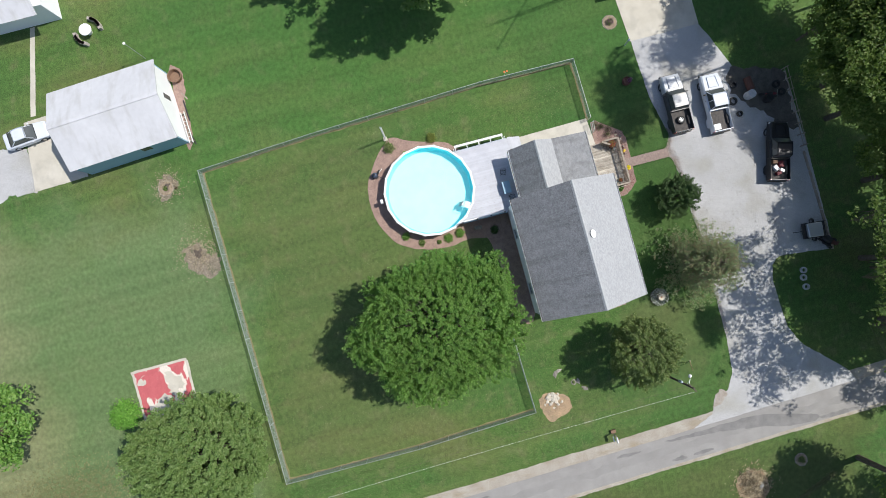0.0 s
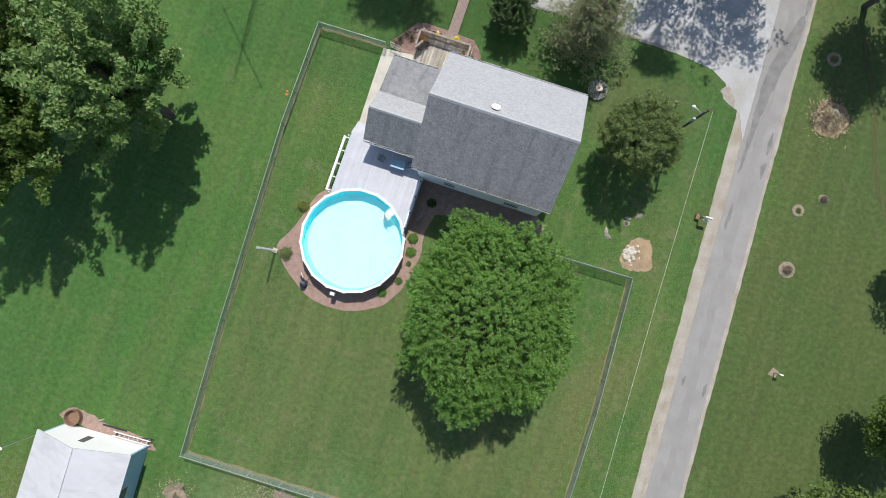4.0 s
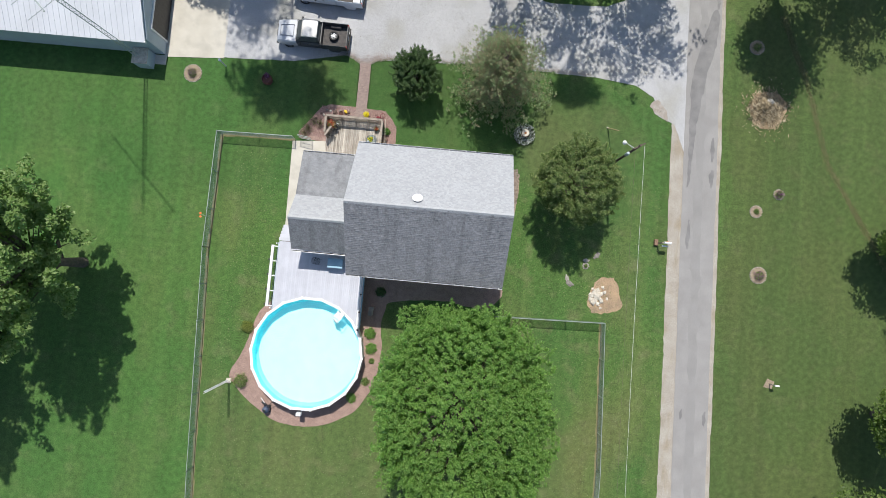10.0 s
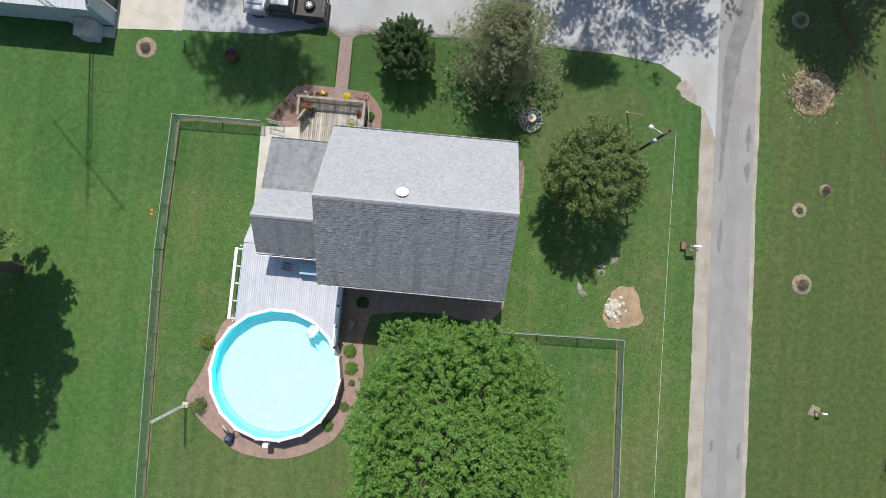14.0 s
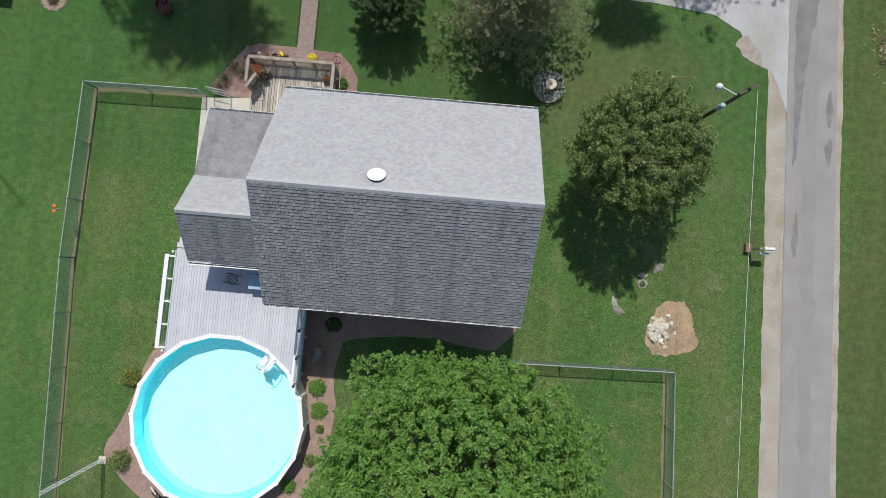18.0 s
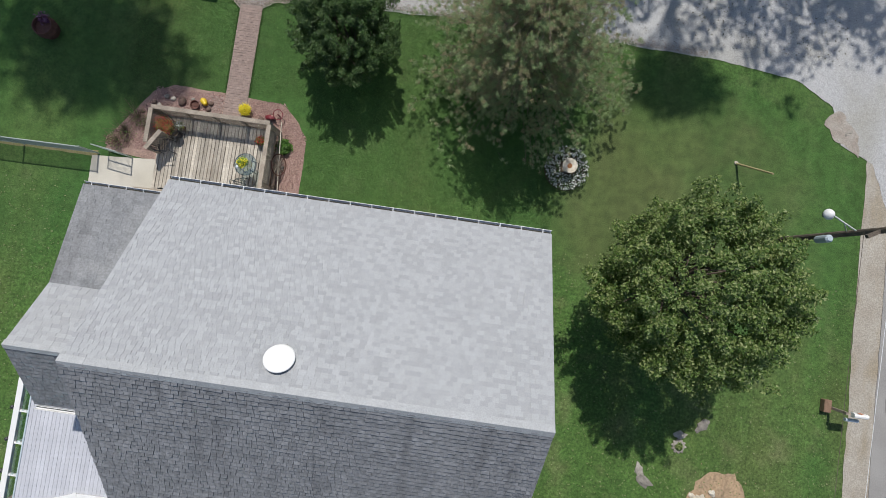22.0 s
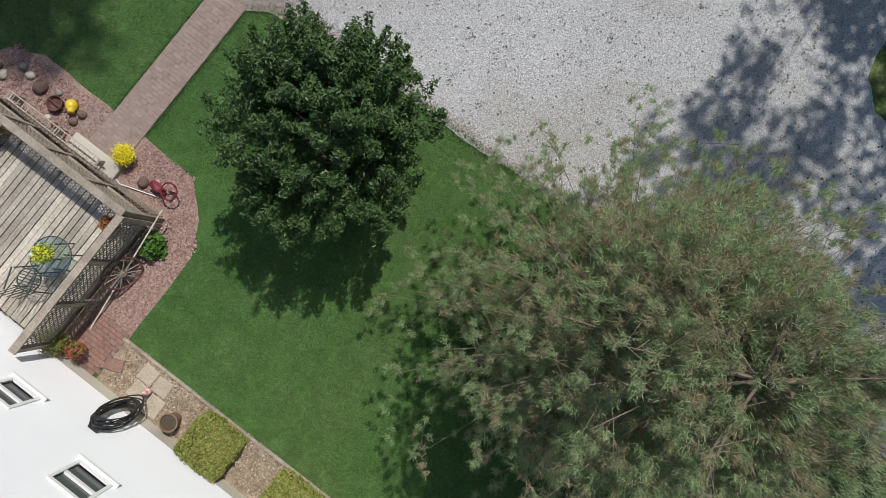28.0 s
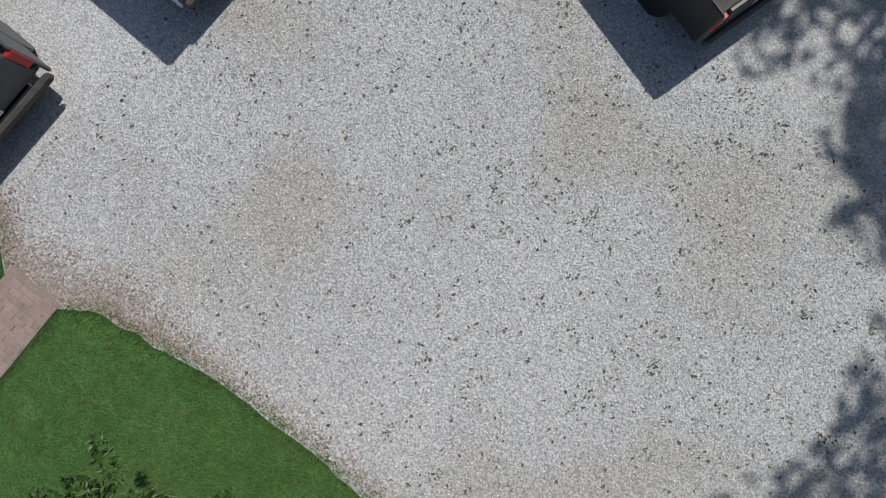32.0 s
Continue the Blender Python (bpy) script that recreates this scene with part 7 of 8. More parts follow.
tb = thing("brown_tub", -27.2, -22.1, 0, "round brown tub beside the shed", "tub")
part("tub", lathe([(0.62, 0), (0.7, 0.5), (0.64, 0.5), (0.58, 0.1), (0, 0.1)], 20), TERRA, tb)
dk = thing("satellite_dish", -29.9, -24.7, 0, "pale antenna pole beside the shed", "antenna")
part("pole", rod((0, 0, 0), (0, 0, 3.4), 0.03), GALV, dk)
part("dish", lathe([(0.0, 0), (0.1, 0.03), (0.14, 0.07)], 14, at=(0, 0, 3.4), caps=False), WHITE, dk)
fpit = thing("fire_pit_seat", -34.0, -29.6, 0, "round white table with two curved stone benches", "stone bench set")
part("table", lathe([(0.3, 0), (0.3, 0.55), (0.62, 0.6), (0.62, 0.7), (0.0, 0.72)], 20), WHITE, fpit)
for s in (0, 1):
    bm = bmesh.new()
    for i in range(6):
        a = (-0.5 + i * 0.2) + math.pi * s + 2.2
        box(-0.28, 0.28, -0.15, 0.15, 0.0, 0.45, bm, Matrix.Translation((1.3 * math.cos(a), 1.3 * math.sin(a), 0)) @ pose(0, 0, 0, 0, 0, math.degrees(a) + 90))
    part("bench", bm, STONE, fpit)
hs2 = thing("neighbour_house", -39.6, -36.0, 0, "corner of a neighbouring house with a pale roof", "house")
part("wall", box(-3.5, 3.5, -4, 4, 0, 2.8), SIDING, hs2)
for s in (-1, 1):
    part("roof", slab((s * 4.4, -4.4, 2.8), (s * 4.4, 3.4, 2.8), (0, 3.4, 4.6), (0, -4.4, 4.6), 0.12), METAL_ROOF, hs2)

PAINT_SILVER = material("silver car paint", (0.50, 0.52, 0.55), (0.46, 0.48, 0.51), 1.0, 0.42, metal=0.5)
PAINT_WHITE = material("pale blue white car paint", (0.62, 0.66, 0.72), (0.58, 0.62, 0.68), 1.0, 0.42)
PAINT_BLACK = material("black car paint", (0.015, 0.016, 0.018), (0.022, 0.023, 0.025), 1.0, 0.42)
PAINT_DARK = material("dark grey car paint", (0.06, 0.062, 0.066), (0.045, 0.047, 0.05), 1.0, 0.42)
PAINT_CREAM = material("cream white car paint", (0.72, 0.70, 0.66), (0.66, 0.64, 0.60), 1.0, 0.42)
LAMP_RED = material("red lamp lens", (0.45, 0.02, 0.02), (0.35, 0.015, 0.015), 8.0, 0.2)
LAMP_CLEAR = material("clear lamp lens", (0.6, 0.62, 0.64), (0.5, 0.52, 0.54), 8.0, 0.15)
BEDLINER = material("dark bed liner", (0.05, 0.047, 0.045), (0.09, 0.08, 0.075), 4.0, 0.8, fine=30)


def loft(sections, bm=None):
    """A body through outlines at stations along x: each (x, half width, bottom, shoulder, top, top half width)."""
    bm = bm or bmesh.new()
    rings = []
    for x, hw, zb, zs, zt, tw in sections:
        prof = [(-hw * 0.94, zb), (-hw, zb + 0.18), (-hw, zs), (-tw, zt), (tw, zt), (hw, zs), (hw, zb + 0.18), (hw * 0.94, zb)]
        rings.append([bm.verts.new((x, y, z)) for y, z in prof])
    for a, b in zip(rings, rings[1:]):
        for i in range(8):
            j = (i + 1) % 8
            bm.faces.new((a[i], a[j], b[j], b[i]))
    bm.faces.new(rings[0])
    bm.faces.new(rings[-1][::-1])
    bmesh.ops.recalc_face_normals(bm, faces=bm.faces[:])
    return bm


def wheel_at(parent, x, y, r=0.39, w=0.27):
    wh_ = new("wheel")
    wh_.parent = parent
    m = Matrix.Translation((x, y, r)) @ pose(0, 0, 0, 90, 0, 0)
    part("tyre", lathe([(r * 0.6, -w / 2), (r * 0.94, -w / 2), (r, -w / 3), (r, w / 3), (r * 0.94, w / 2), (r * 0.6, w / 2)], 22, m=Matrix.Identity(4), caps=False), RUBBER, wh_).matrix_basis = m
    part("rim", lathe([(r * 0.6, -w * 0.42), (r * 0.55, -w * 0.3), (r * 0.15, -w * 0.36), (0.0, -w * 0.36)], 18, bm=lathe([(0.0, w * 0.36), (r * 0.15, w * 0.36), (r * 0.55, w * 0.3), (r * 0.6, w * 0.42)], 18)), CHROME, wh_).matrix_basis = m


def pickup(x, y, turn, paint, label, roof_paint=None, hood_paint=None):
    """A pickup that faces -x: bonnet, cab, open bed."""
    t = thing("pickup_truck", x, y, 0, label, "pickup truck", "pickup trucks on the drive", turn)
    part("body", loft([(-2.93, 0.72, 0.45, 0.75, 0.80, 0.66), (-2.85, 0.88, 0.38, 0.86, 0.96, 0.76), (-2.3, 0.97, 0.36, 0.98, 1.08, 0.84), (-1.35, 0.98, 0.36, 1.06, 1.16, 0.88), (-1.2, 0.98, 0.36, 1.08, 1.17, 0.9)]), hood_paint or paint, t)
    part("hood_scoop", loft([(-2.6, 0.42, 0.95, 1.04, 1.06, 0.38), (-1.5, 0.5, 1.05, 1.17, 1.19, 0.46)]), hood_paint or paint, t)
    part("cab_lower", loft([(-1.2, 0.98, 0.36, 1.08, 1.17, 0.9), (0.72, 0.98, 0.36, 1.08, 1.14, 0.9)]), paint, t)
    part("cab_glass", loft([(-1.28, 0.9, 1.06, 1.12, 1.14, 0.82), (-0.62, 0.87, 1.1, 1.3, 1.74, 0.69), (0.5, 0.87, 1.1, 1.3, 1.76, 0.69), (0.7, 0.86, 1.1, 1.2, 1.3, 0.75)]), GLASS, t)
    part("cab_roof", loft([(-0.68, 0.71, 1.70, 1.74, 1.76, 0.62), (-0.5, 0.73, 1.72, 1.79, 1.83, 0.64), (0.35, 0.73, 1.72, 1.8, 1.84, 0.64), (0.6, 0.72, 1.68, 1.74, 1.77, 0.62)]), roof_paint or paint, t)
    for sy in (-1, 1):
        part("pillar", rod((-1.22, sy * 0.88, 1.12), (-0.62, sy * 0.71, 1.75), 0.035, n=5), paint, t)
        part("pillar", rod((-0.1, sy * 0.9, 1.12), (-0.1, sy * 0.72, 1.76), 0.035, n=5), paint, t)
        part("pillar", rod((0.72, sy * 0.88, 1.12), (0.58, sy * 0.71, 1.74), 0.05, n=5), paint, t)
        part("bed_side", box(0.74, 2.92, sy * 0.98 - 0.055 if sy > 0 else -0.98, sy * 0.98 if sy > 0 else -0.925, 0.42, 1.16, bevel=0.03), paint, t)
        part("mirror", box(-0.95, -0.8, sy * 1.0 if sy > 0 else -1.2, 1.2 if sy > 0 else -1.0, 1.12, 1.3, bevel=0.03), DARK, t)
        part("headlight", box(-2.9, -2.72, sy * 0.8 - 0.12, sy * 0.8 + 0.1, 0.72, 0.9, bevel=0.03), LAMP_CLEAR, t)
        part("tail_light", box(2.86, 2.935, sy * 0.9 - 0.06, sy * 0.9 + 0.07, 0.75, 1.1, bevel=0.01), LAMP_RED, t)
        part("door_handle", box(-0.35, -0.2, sy * 0.99 - 0.015, sy * 0.99 + 0.02, 0.95, 0.99), DARK, t)
        for x_ in (-2.0, 1.85):
            wheel_at(t, x_, sy * 0.83)
        part("wheel_arch", lathe([(0.5, -0.02), (0.5, 0.02)], 18, m=Matrix.Translation((1.85, sy * 0.965, 0.45)) @ pose(0, 0, 0, 90, 0, 0)), paint, t)
    part("bed_floor", box(0.74, 2.9, -0.92, 0.92, 0.6, 0.68), BEDLINER, t)
    part("bed_front", box(0.72, 0.8, -0.92, 0.92, 0.68, 1.14), paint, t)
    part("tailgate", box(2.85, 2.93, -0.85, 0.85, 0.6, 1.15, bevel=0.02), paint, t)
    part("rear_bumper", box(2.94, 3.04, -0.93, 0.93, 0.42, 0.58, bevel=0.04), BEDLINER, t)
    part("front_bumper", box(-3.02, -2.86, -0.9, 0.9, 0.42, 0.62, bevel=0.05), DARK, t)
    part("grille", box(-2.96, -2.9, -0.55, 0.55, 0.62, 0.84), DARK, t)
    for sy in (-1, 1):
        part("wheel_well", box(1.4, 2.3, sy * 0.8 - 0.12, sy * 0.8 + 0.12, 0.68, 0.9, bevel=0.05), BEDLINER, t)
    part("number_plate", box(2.932, 2.945, -0.16, 0.16, 0.62, 0.78), WHITE, t, "pale plate with dark bars")
    part("plate_bar", box(2.946, 2.95, -0.11, 0.11, 0.67, 0.73), PATIO, t)
    part("chassis", box(-2.6, 2.8, -0.6, 0.6, 0.28, 0.42), DARK, t)
    return t


pickup(-11.43, 25.92, -1.0, PAINT_DARK, "dark pickup with a cream roof, silver hood and loose wheel", PAINT_CREAM, PAINT_SILVER)
sp = thing("spare_wheel", -9.7, 25.92, 0.69, "loose alloy wheel lying in a pickup bed", "wheel")
part("tyre", lathe([(0.26, 0.0), (0.38, 0.0), (0.41, 0.1), (0.38, 0.24), (0.27, 0.24)], 24, caps=False), RUBBER, sp)
part("rim", lathe([(0.27, 0.05), (0.29, 0.22), (0.26, 0.235), (0.25, 0.10), (0.0, 0.08)], 24), RUBBER, sp)
for i in range(10):
    part("spoke", box(0.04, 0.26, -0.014, 0.014, 0.17, 0.2, m=pose(0, 0, 0, 0, 0, i * 36)), PAINT_SILVER, sp)
part("hub", lathe([(0.06, 0.16), (0.05, 0.21), (0.0, 0.215)], 14), PAINT_SILVER, sp)
pickup(-10.5, 29.72, -2.0, PAINT_WHITE, "pale silver pickup with an open empty bed")
pickup(-4.2, 34.4, -16.0, PAINT_BLACK, "black pickup with mixed cargo in the bed")
for i, (dx, dy, r, m) in enumerate([(1.3, 0.2, 0.3, RED), (1.7, -0.3, 0.28, WHITE), (1.9, 0.35, 0.22, WHITE), (1.1, -0.4, 0.25, TERRA), (2.2, 0.0, 0.25, RED)]):
    c, s = math.cos(radians(-16)), math.sin(radians(-16))
    b_ = thing("cargo_box", -4.2 + dx * c - dy * s, 34.4 + dx * s + dy * c, 0.69, "small box lying in the black pickup's bed", "box", "cargo in the pickup", 25 * i)
    part("box", box(-r, r, -r * 0.7, r * 0.7, 0, r * 1.2, bevel=0.02), m, b_)

wb = thing("white_cooler", -8.05, 29.1, 0.69, "white plastic cooler in the silver pickup's bed", "cooler", turn=-2)
part("body", box(-0.28, 0.28, -0.32, 0.32, 0, 0.36, bevel=0.03), WHITE, wb)
part("lid", box(-0.3, 0.3, -0.34, 0.34, 0.362, 0.42, bevel=0.02), WHITE, wb)

sd = thing("sedan", -24.95, -37.75, 0, "pale silver sedan parked before the shed", "car", turn=-84)
part("body", loft([(-2.2, 0.7, 0.35, 0.6, 0.66, 0.6), (-2.05, 0.83, 0.28, 0.68, 0.76, 0.7), (-1.0, 0.88, 0.26, 0.82, 0.9, 0.76), (1.2, 0.88, 0.26, 0.86, 0.94, 0.78), (2.05, 0.84, 0.28, 0.8, 0.9, 0.72), (2.2, 0.74, 0.36, 0.7, 0.76, 0.64)]), PAINT_WHITE, sd)
part("cabin_glass", loft([(-1.1, 0.78, 0.84, 0.88, 0.9, 0.7), (-0.35, 0.76, 0.88, 1.0, 1.36, 0.56), (0.75, 0.76, 0.88, 1.0, 1.38, 0.56), (1.55, 0.76, 0.88, 0.92, 0.95, 0.68)]), GLASS, sd)
part("roof", loft([(-0.4, 0.58, 1.34, 1.37, 1.39, 0.5), (0.15, 0.6, 1.36, 1.41, 1.44, 0.52), (0.8, 0.58, 1.34, 1.38, 1.4, 0.5)]), PAINT_WHITE, sd)
for sy in (-1, 1):
    for x_ in (-1.35, 1.35):
        wheel_at(sd, x_, sy * 0.78, 0.32, 0.2)
    part("headlight", box(-2.15, -1.95, sy * 0.62 - 0.12, sy * 0.62 + 0.1, 0.56, 0.68, bevel=0.02), LAMP_CLEAR, sd)
    part("tail_light", box(2.08, 2.19, sy * 0.62 - 0.1, sy * 0.62 + 0.1, 0.62, 0.76, bevel=0.02), LAMP_RED, sd)
    part("mirror", box(-0.75, -0.62, sy * 0.95 - 0.08, sy * 0.95 + 0.08, 0.9, 1.0, bevel=0.02), PAINT_WHITE, sd)
    part("pillar", rod((-1.02, sy * 0.73, 0.9), (-0.36, sy * 0.57, 1.37), 0.03, n=5), PAINT_WHITE, sd)
    part("pillar", rod((1.45, sy * 0.72, 0.94), (0.78, sy * 0.57, 1.38), 0.04, n=5), PAINT_WHITE, sd)
for x_ in (-2.2, 2.14):
    part("bumper", box(x_ - 0.02, x_ + 0.08, -0.7, 0.7, 0.34, 0.5, bevel=0.03), PAINT_WHITE, sd)

# ---- clutter at the edge of the drive ----
# Brown dirt of the lot, with the dense tree shade put into its colour.
LOT = material("brown dirt darkened for shade", (0.13, 0.118, 0.10), (0.085, 0.078, 0.068), 1.5, 0.95, 1.0, 30, fine=20, fine_amount=0.4)
area("lot_dirt", [(-13.6, 32.7), (-12.9, 35.4), (-12.1, 37.6), (-9.0, 37.6), (-6.3, 37.5), (-6.8, 36.2), (-8.6, 34.6), (-9.6, 33.2), (-11.6, 32.0)], 0.0245, LOT, "brown dirt where scrap is kept, darkened for tree shade", "bare patch", 0.5, 97)
lf = thing("lot_fence", -12.2, 37.6, 0, "dark board and wire fence at the edge of the drive", "fence")
for i in range(8):
    part("post", rod((i * 1.15, -0.05 * i, 0), (i * 1.15, -0.05 * i, 1.1), 0.05, n=6), RAILWOOD, lf)
part("rail", rod((0, 0, 0.95), (8.05, -0.35, 0.95), 0.03, n=5, bm=rod((0, 0, 0.5), (8.05, -0.35, 0.5), 0.03, n=5)), RAILWOOD, lf)
le = thing("landscape_edge", -3.6, 37.4, 0, "dark timber edge along the gravel", "edging")
for i in range(5):
    part("timber", box(i * 2.05, i * 2.05 + 2.0, -0.1, 0.1, 0, 0.16, bevel=0.02), RAILWOOD, le)


def loose_tyre(x, y, z, r, label, mat=RUBBER, group="loose tyres"):
    t = thing("tyre", x, y, z, label, "tyre", group)
    part("tread", lathe([(r * 0.6, 0.0), (r * 0.95, 0.0), (r, 0.07), (r * 0.95, 0.22), (r * 0.6, 0.22), (r * 0.66, 0.11), (r * 0.6, 0.0)], 22, caps=False), mat, t)
    return t


for x, y, r in ((-10.3, 31.9, 0.42), (-11.9, 32.4, 0.36), (-10.9, 36.6, 0.4), (-10.0, 36.9, 0.38), (-8.9, 32.2, 0.3), (5.7, 36.9, 0.35)):
    loose_tyre(x, y, 0.02, r, "worn black tyre lying on the gravel")
GREYRUB = material("pale painted rubber", (0.55, 0.55, 0.56), (0.45, 0.45, 0.46), 6.0, 0.8)
for x, y in ((7.9, 33.95), (8.6, 33.75), (9.55, 33.75)):
    loose_tyre(x, y, 0.0, 0.33, "grey painted tyre planter on the shaded grass", GREYRUB, "tyre planters")


def barrel(x, y, r, h, mat, label, lying=0.0):
    t = thing("barrel", x, y, 0.02, label, "barrel", "barrels by the drive", lying)
    if lying:
        part("drum", lathe([(r * 0.96, -h / 2), (r, -h / 2 + 0.03), (r, -0.02), (r * 1.03, 0), (r, 0.02), (r, h / 2 - 0.03), (r * 0.96, h / 2)], 20, m=Matrix.Translation((0, 0, r)) @ pose(0, 0, 0, 90, 0, 0)), mat, t)
    else:
        part("drum", lathe([(r * 0.96, 0), (r, 0.03), (r, h / 2), (r * 1.03, h / 2 + 0.02), (r, h / 2 + 0.05), (r, h - 0.03), (r * 0.94, h), (r * 0.9, h - 0.03), (0, h - 0.03)], 20), mat, t)


barrel(-10.45, 33.5, 0.42, 0.9, GREYRUB, "round grey drum standing on the gravel")
barrel(-11.6, 33.8, 0.35, 1.3, OLD, "rusty brown drum lying on the gravel", 95.0)
barrel(-9.6, 35.2, 0.35, 0.8, DARK, "black drum beside the fence")
tr = thing("small_trailer", 4.25, 35.8, 0, "small grey utility trailer with a pale cover", "trailer", turn=-6)
part("bed", box(-0.75, 0.75, -1.15, 1.15, 0.45, 0.52), DARK, tr)
part("cover", box(-0.7, 0.7, -0.8, 0.7, 0.525, 0.9, bevel=0.08), PAINT_SILVER, tr)
part("drawbar", rod((0, -1.15, 0.45), (0, -2.0, 0.4), 0.04), DARK, tr)
for s in (-1, 1):
    part("side", box(s * 0.75 - 0.02, s * 0.75 + 0.02, -1.15, 1.15, 0.45, 0.75), DARK, tr)
    wheel_at(tr, s * 0.88, 0.1, 0.28, 0.18)
mw = thing("riding_mower", 5.6, 37.0, 0, "dark riding mower parked by the edging", "mower", turn=40)
part("hood", loft([(-0.75, 0.25, 0.3, 0.55, 0.6, 0.2), (0.1, 0.3, 0.3, 0.7, 0.76, 0.24)]), DARK, mw)
part("seat", box(0.3, 0.65, -0.2, 0.2, 0.55, 0.62, box(0.6, 0.68, -0.2, 0.2, 0.62, 0.95)), OLD, mw)
part("deck", box(-0.3, 0.6, -0.5, 0.5, 0.12, 0.28, bevel=0.05), DARK, mw)
for s in (-1, 1):
    wheel_at(mw, 0.55, s * 0.42, 0.24, 0.18)
    wheel_at(mw, -0.55, s * 0.36, 0.17, 0.14)
mc = thing("dirt_bike", -10.0, 35.4, 0, "small dark motorbike standing by the fence", "motorbike", turn=70)
for x_ in (-0.65, 0.65):
    wheel_at(mc, x_, 0, 0.32, 0.1)
part("frame", rod((-0.6, 0, 0.4), (0.1, 0, 0.75), 0.04, bm=rod((0.1, 0, 0.75), (0.6, 0, 0.35), 0.04)), RED, mc)
part("seat", box(-0.5, 0.15, -0.1, 0.1, 0.78, 0.86, bevel=0.03), DARK, mc)
part("tank", blob(0.18, (1.3, 0.7, 0.7), 0.1, 1, 2, (0.3, 0, 0.8)), RED, mc)
part("handlebar", rod((0.45, -0.35, 1.0), (0.45, 0.35, 1.0), 0.018), GALV, mc)
part("engine", box(-0.15, 0.2, -0.14, 0.14, 0.3, 0.6, bevel=0.03), DARK, mc)

# ---- loose leaves and stones on the gravel and lawn ----
def scatter(name, label, category, count, place, size, mat, seed, z=0.024):
    rng = np.random.default_rng(seed)
    p = []
    while len(p) < count:
        x, y = place(rng)
        p.append((x, y, z))
    v, f = leaves(np.array(p), np.tile([[0, 0, 1.0]], (count, 1)), size, rng, 0.92, 0.7, 0.15)
    t = thing(name, 0, 0, 0, label, category, kind="stuff")
    raw("pieces", v.tolist(), f.tolist(), mat, t)
    return t


DEADLEAF = leaf_material("dead leaf", (0.07, 0.07, 0.052), (0.13, 0.12, 0.09), (0.22, 0.20, 0.15), 0.1)
CHIP = leaf_material("limestone chip", (0.22, 0.22, 0.222), (0.43, 0.435, 0.44), (0.70, 0.705, 0.71), 0.05, 0.85)


def on_drive(rng):
    while True:
        x, y = rng.uniform(-8.2, 6.0), rng.uniform(24.9, 33.0)
        if y > 24.75 + 0.35 * (x > 2):
            return x, y


def on_far_drive(rng):
    return rng.uniform(5.5, 18.0), rng.uniform(25.2, 30.6)


scatter("dead_leaves", "small dark dead leaves strewn over the gravel", "dead leaves", 1300, on_drive, 0.07, DEADLEAF, 201)
scatter("dead_leaves", "dark dead leaves strewn on the shaded gravel", "dead leaves", 900, on_far_drive, 0.085, DEADLEAF, 202)
scatter("gravel_stones", "loose pale limestone chips of the driveway", "gravel", 52000, on_drive, 0.032, CHIP, 203, 0.026)


def grass_tufts(count, place, seed, label, size=0.03):
    """Upright blades of turf."""
    rng = np.random.default_rng(seed)
    p = np.array([(*place(rng), 0.0) for _ in range(count)])
    a = rng.uniform(0, 6.283, count)
    d = np.stack([np.cos(a), np.sin(a), np.zeros(count)], 1) * 0.012
    tip = np.column_stack([rng.normal(0, 0.055, (count, 2)), rng.uniform(0.3, 1.0, count) * size])
    v = np.stack([p - d, p + d, p + tip], 1).reshape(-1, 3)
    t = thing("turf", 0, 0, 0, label, "grass", kind="stuff")
    raw("blades", v.tolist(), np.arange(count * 3).reshape(-1, 3).tolist(), TURF, t)


TURF = leaf_material("turf blade", (0.055, 0.130, 0.030), (0.080, 0.170, 0.040), (0.125, 0.215, 0.060), 0.4, 0.8)


def edge_at(x):
    """Where the lawn ends at the gravel."""
    for (ax, ay), (bx, by) in zip(edge_line, edge_line[1:]):
        if ax <= x <= bx:
            return ay + (by - ay) * (x - ax) / (bx - ax) - 0.04
    return 24.5


def front_lawn(rng):
    while True:
        x, y = rng.uniform(-11.5, 6.5), rng.uniform(16.8, 25.2)
        if x > -3.8 or y > 20.45:
            if not -7.46 + rng.normal(0, 0.035) < x < -6.54 + rng.normal(0, 0.035) and y < edge_at(x) + rng.normal(0, 0.1):
                return x, y


def on_margin(rng):
    x = rng.uniform(-9.4, 12.0) if rng.uniform() < 0.6 else rng.normal(-6.6, 1.3)
    return x, edge_at(x) + 0.05 + abs(rng.normal(0, 0.16 + 0.22 * math.exp(-((x + 6.6) / 1.6) ** 2)))


def lawn_edge(rng):
    x = rng.uniform(-9.4, 9.0)
    while -7.5 < x < -6.5:
        x = rng.uniform(-9.4, 9.0)
    return x, edge_at(x) + 0.04 + rng.normal(0, 0.07) * (1.0 + math.sin(x * 7.0) * 0.5)


def path_edge(rng):
    return (-7.47 if rng.uniform() < 0.5 else -6.53) + rng.normal(0, 0.03), rng.uniform(20.4, 24.1)


grass_tufts(78000, front_lawn, 211, "short green turf of the front lawn")
grass_tufts(15000, lawn_edge, 212, "ragged turf at the edge of the gravel", 0.06)
grass_tufts(2600, path_edge, 213, "ragged turf along the brick path", 0.06)


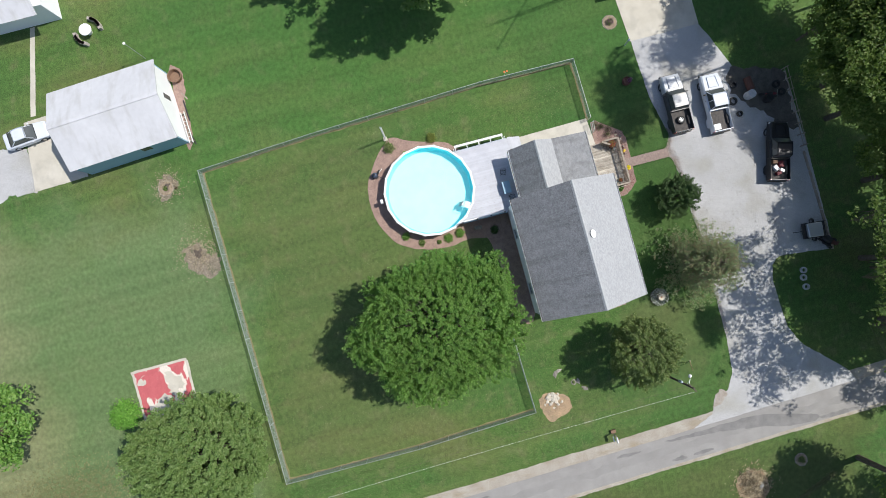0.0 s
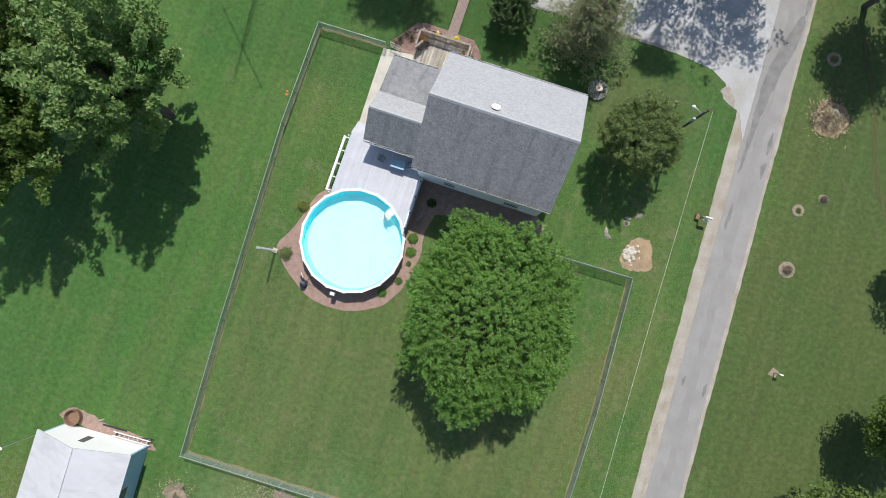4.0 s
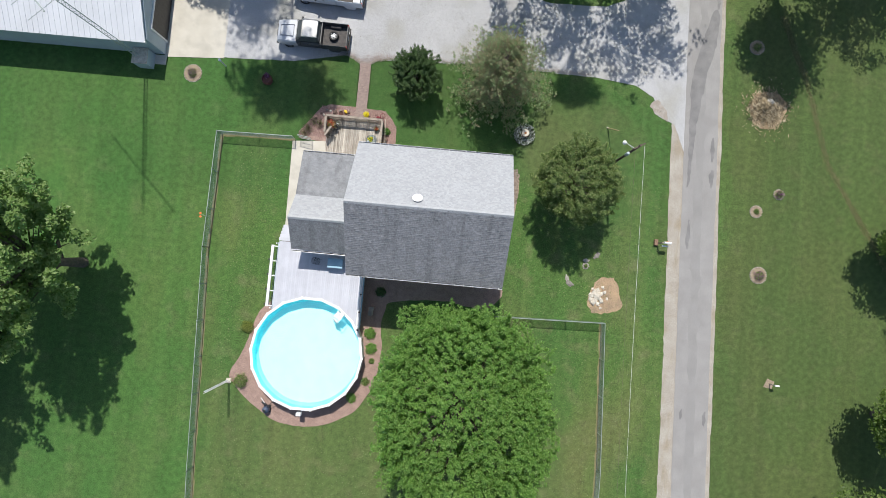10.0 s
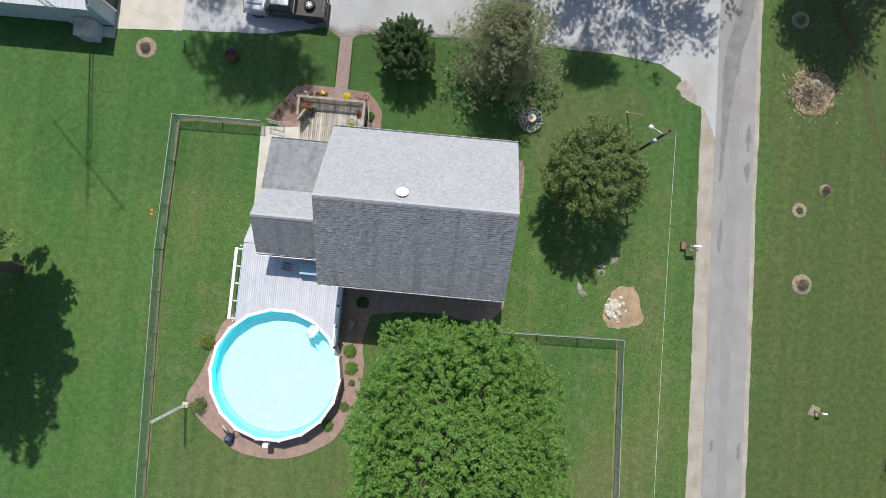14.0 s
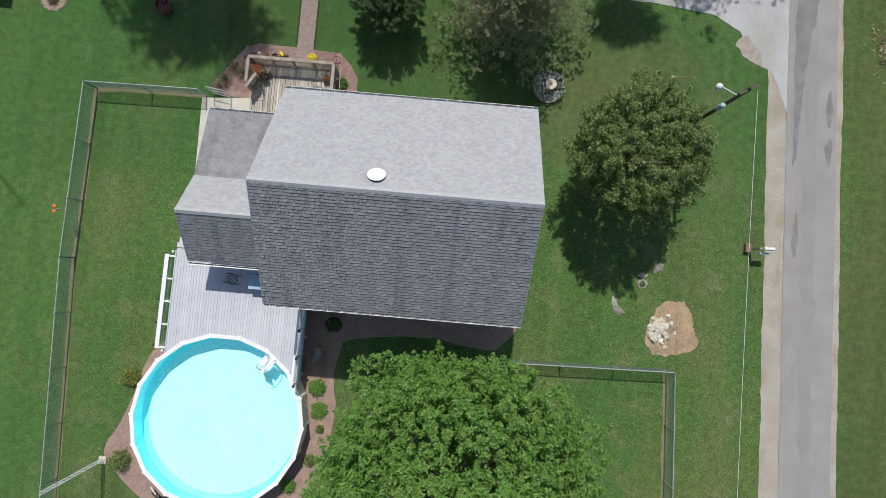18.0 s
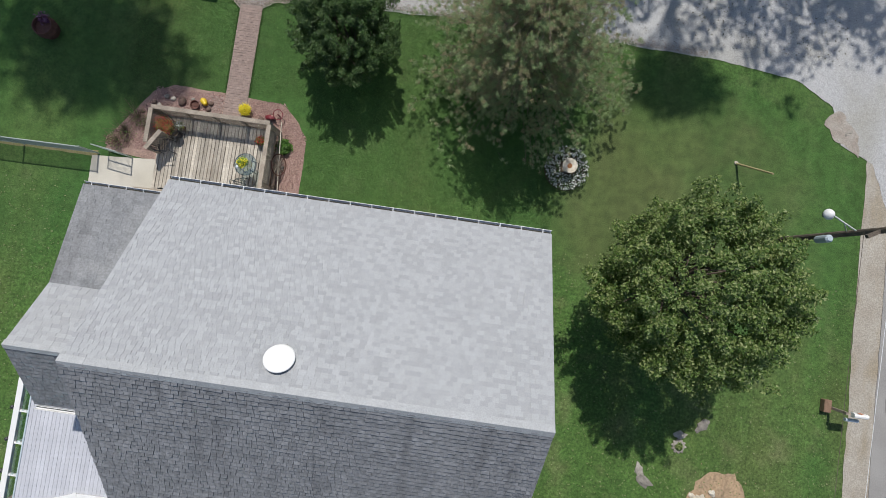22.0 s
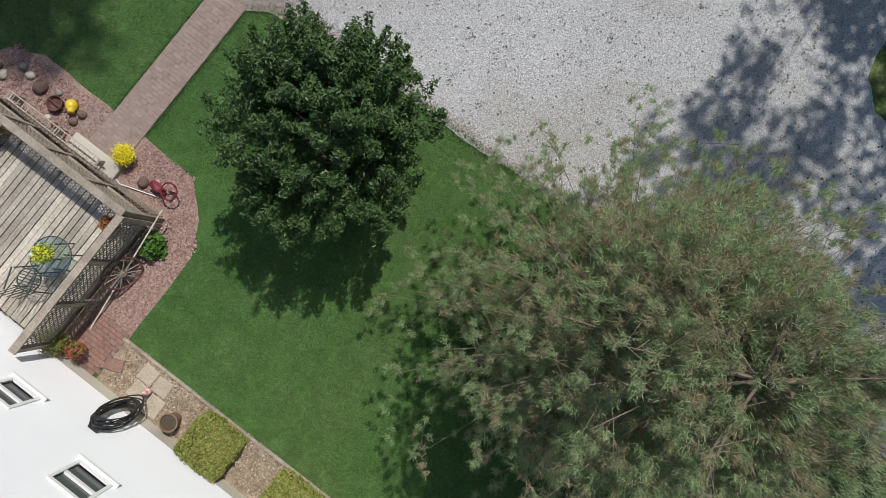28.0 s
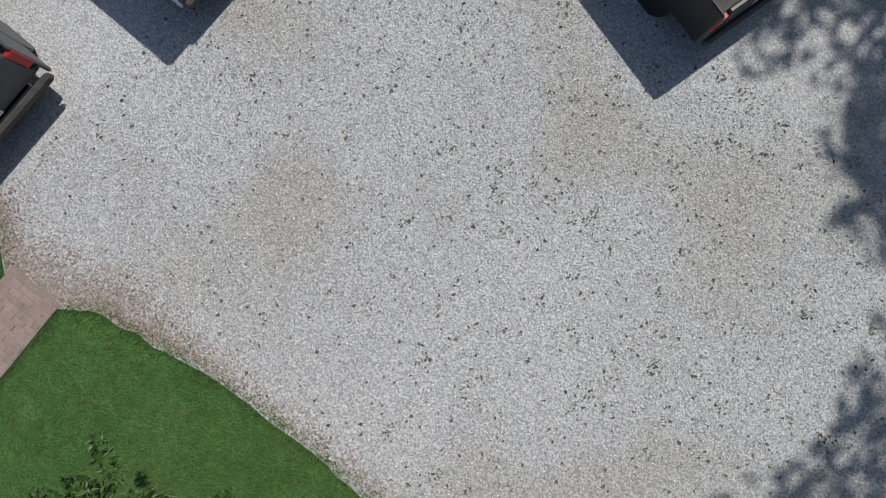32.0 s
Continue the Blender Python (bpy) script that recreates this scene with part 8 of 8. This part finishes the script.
BARKCHIP = leaf_material("bark mulch chip", (0.21, 0.12, 0.105), (0.33, 0.205, 0.18), (0.45, 0.32, 0.29), 0.05, 0.9)
BARKCHIP_PALE = leaf_material("reddish brown pebble", (0.24, 0.185, 0.16), (0.36, 0.30, 0.265), (0.46, 0.41, 0.37), 0.05, 0.9)
PEBBLE = leaf_material("tan bark piece", (0.14, 0.10, 0.07), (0.32, 0.25, 0.17), (0.52, 0.45, 0.36), 0.05, 0.9)


def on_front_bed(rng):
    while True:
        x, y = rng.uniform(-12.0, -3.9), rng.uniform(15.5, 20.3)
        off_deck = x > -4.95 or x < -9.7 or y > 19.3
        inside = y < 20.3 and (x > -10.3 or y < 18.3 + (x + 11.7) * 1.2) and (x < -4.9 or y < 20.2 - (x + 4.9) * 1.2) and (x > -9.7 or y > 17.6)
        if off_deck and inside and not -7.5 < x < -6.4:
            return x, y


def on_wall_bed(rng):
    return rng.uniform(-3.7, 6.0), rng.uniform(15.45, 16.5)


scatter("margin_pebbles", "reddish brown pebbles thinning out from the lawn edge", "pebbles", 9000, on_margin, 0.045, BARKCHIP_PALE, 224, 0.026)
scatter("mulch_chips", "loose reddish bark chips over the front bed", "bark mulch", 9000, on_front_bed, 0.06, BARKCHIP, 221, 0.022)
scatter("bark_pieces", "loose tan bark and pebbles along the house wall", "bark mulch", 6000, on_wall_bed, 0.055, PEBBLE, 222, 0.024)


def on_lawn(rng):
    while True:
        x, y = rng.uniform(-17.0, 20.0), rng.uniform(-20.0, 16.0)
        house = -13.2 < x < 6.8 and 4.2 < y < 20.6
        bed = (x + 9.2) ** 2 + (y + 1.2) ** 2 < 45 or (x > -5.5 and x < 5.5 and 3 < y < 8)
        if not house and not bed and x < road_x(y) - 2.7:
            return x, y


CLOVER = leaf_material("pale clover and dry blade", (0.10, 0.16, 0.05), (0.16, 0.21, 0.08), (0.25, 0.28, 0.14), 0.3, 0.8)
scatter("clover", "pale clover and dry blades in the lawn", "grass", 22000, on_lawn, 0.075, CLOVER, 223, 0.012)


def round_dirt(rng):
    return 14.5 + rng.normal(0, 0.7), 6.4 + rng.normal(0, 0.75)


def round_debris(rng):
    return 26.9 + rng.normal(0, 1.0), 23.3 + rng.normal(0, 0.95)


CLOD = leaf_material("sandy dirt clod", (0.26, 0.18, 0.11), (0.36, 0.26, 0.165), (0.48, 0.38, 0.26), 0.05, 0.95)
scatter("dirt_clods", "loose sandy clods strewn round the rock pile", "dirt", 260, round_dirt, 0.06, CLOD, 231, 0.03)
scatter("wood_chips", "loose straw-coloured chips round the stump heap", "wood chips", 350, round_debris, 0.1, DRYSTRAW, 232, 0.03)


def on_track(rng):
    k = rng.integers(len(TRACK_LINE) - 1)
    s = rng.uniform(0, 1)
    (ax, ay), (bx, by) = TRACK_LINE[k], TRACK_LINE[k + 1]
    return ax + (bx - ax) * s + rng.normal(0, 0.17), ay + (by - ay) * s + rng.normal(0, 0.12)


WORN = leaf_material("worn dry grass blade", (0.15, 0.16, 0.07), (0.23, 0.22, 0.10), (0.34, 0.31, 0.17), 0.4, 0.9)
scatter("worn_grass", "pale dry straw lying in a bare stretch of lawn", "grass", 9000, lambda r: (11 + r.normal(0, 1.6), -43 + r.normal(0, 4.2)), 0.14, WORN, 234, 0.012)
scatter("worn_grass", "dry worn grass along an old wheel track", "grass", 8000, on_track, 0.06, WORN, 233, 0.012)
WEED = leaf_material("gravel weed", (0.10, 0.125, 0.06), (0.16, 0.18, 0.09), (0.26, 0.27, 0.16), 0.3, 0.8)
wr = np.random.default_rng(240)
weed_spots = np.column_stack([wr.uniform(-5.0, 5.5, 260), wr.uniform(25.6, 33.5, 260)])
weed_spots = weed_spots[wr.uniform(0, 10.5, 260) < weed_spots[:, 0] + 6.5]


def on_weeds(rng):
    c = weed_spots[rng.integers(len(weed_spots))]
    return c[0] + rng.normal(0, 0.05), c[1] + rng.normal(0, 0.05)


scatter("weeds", "small tufts of weed growing in the gravel", "weeds", 1100, on_weeds, 0.04, WEED, 241, 0.035)
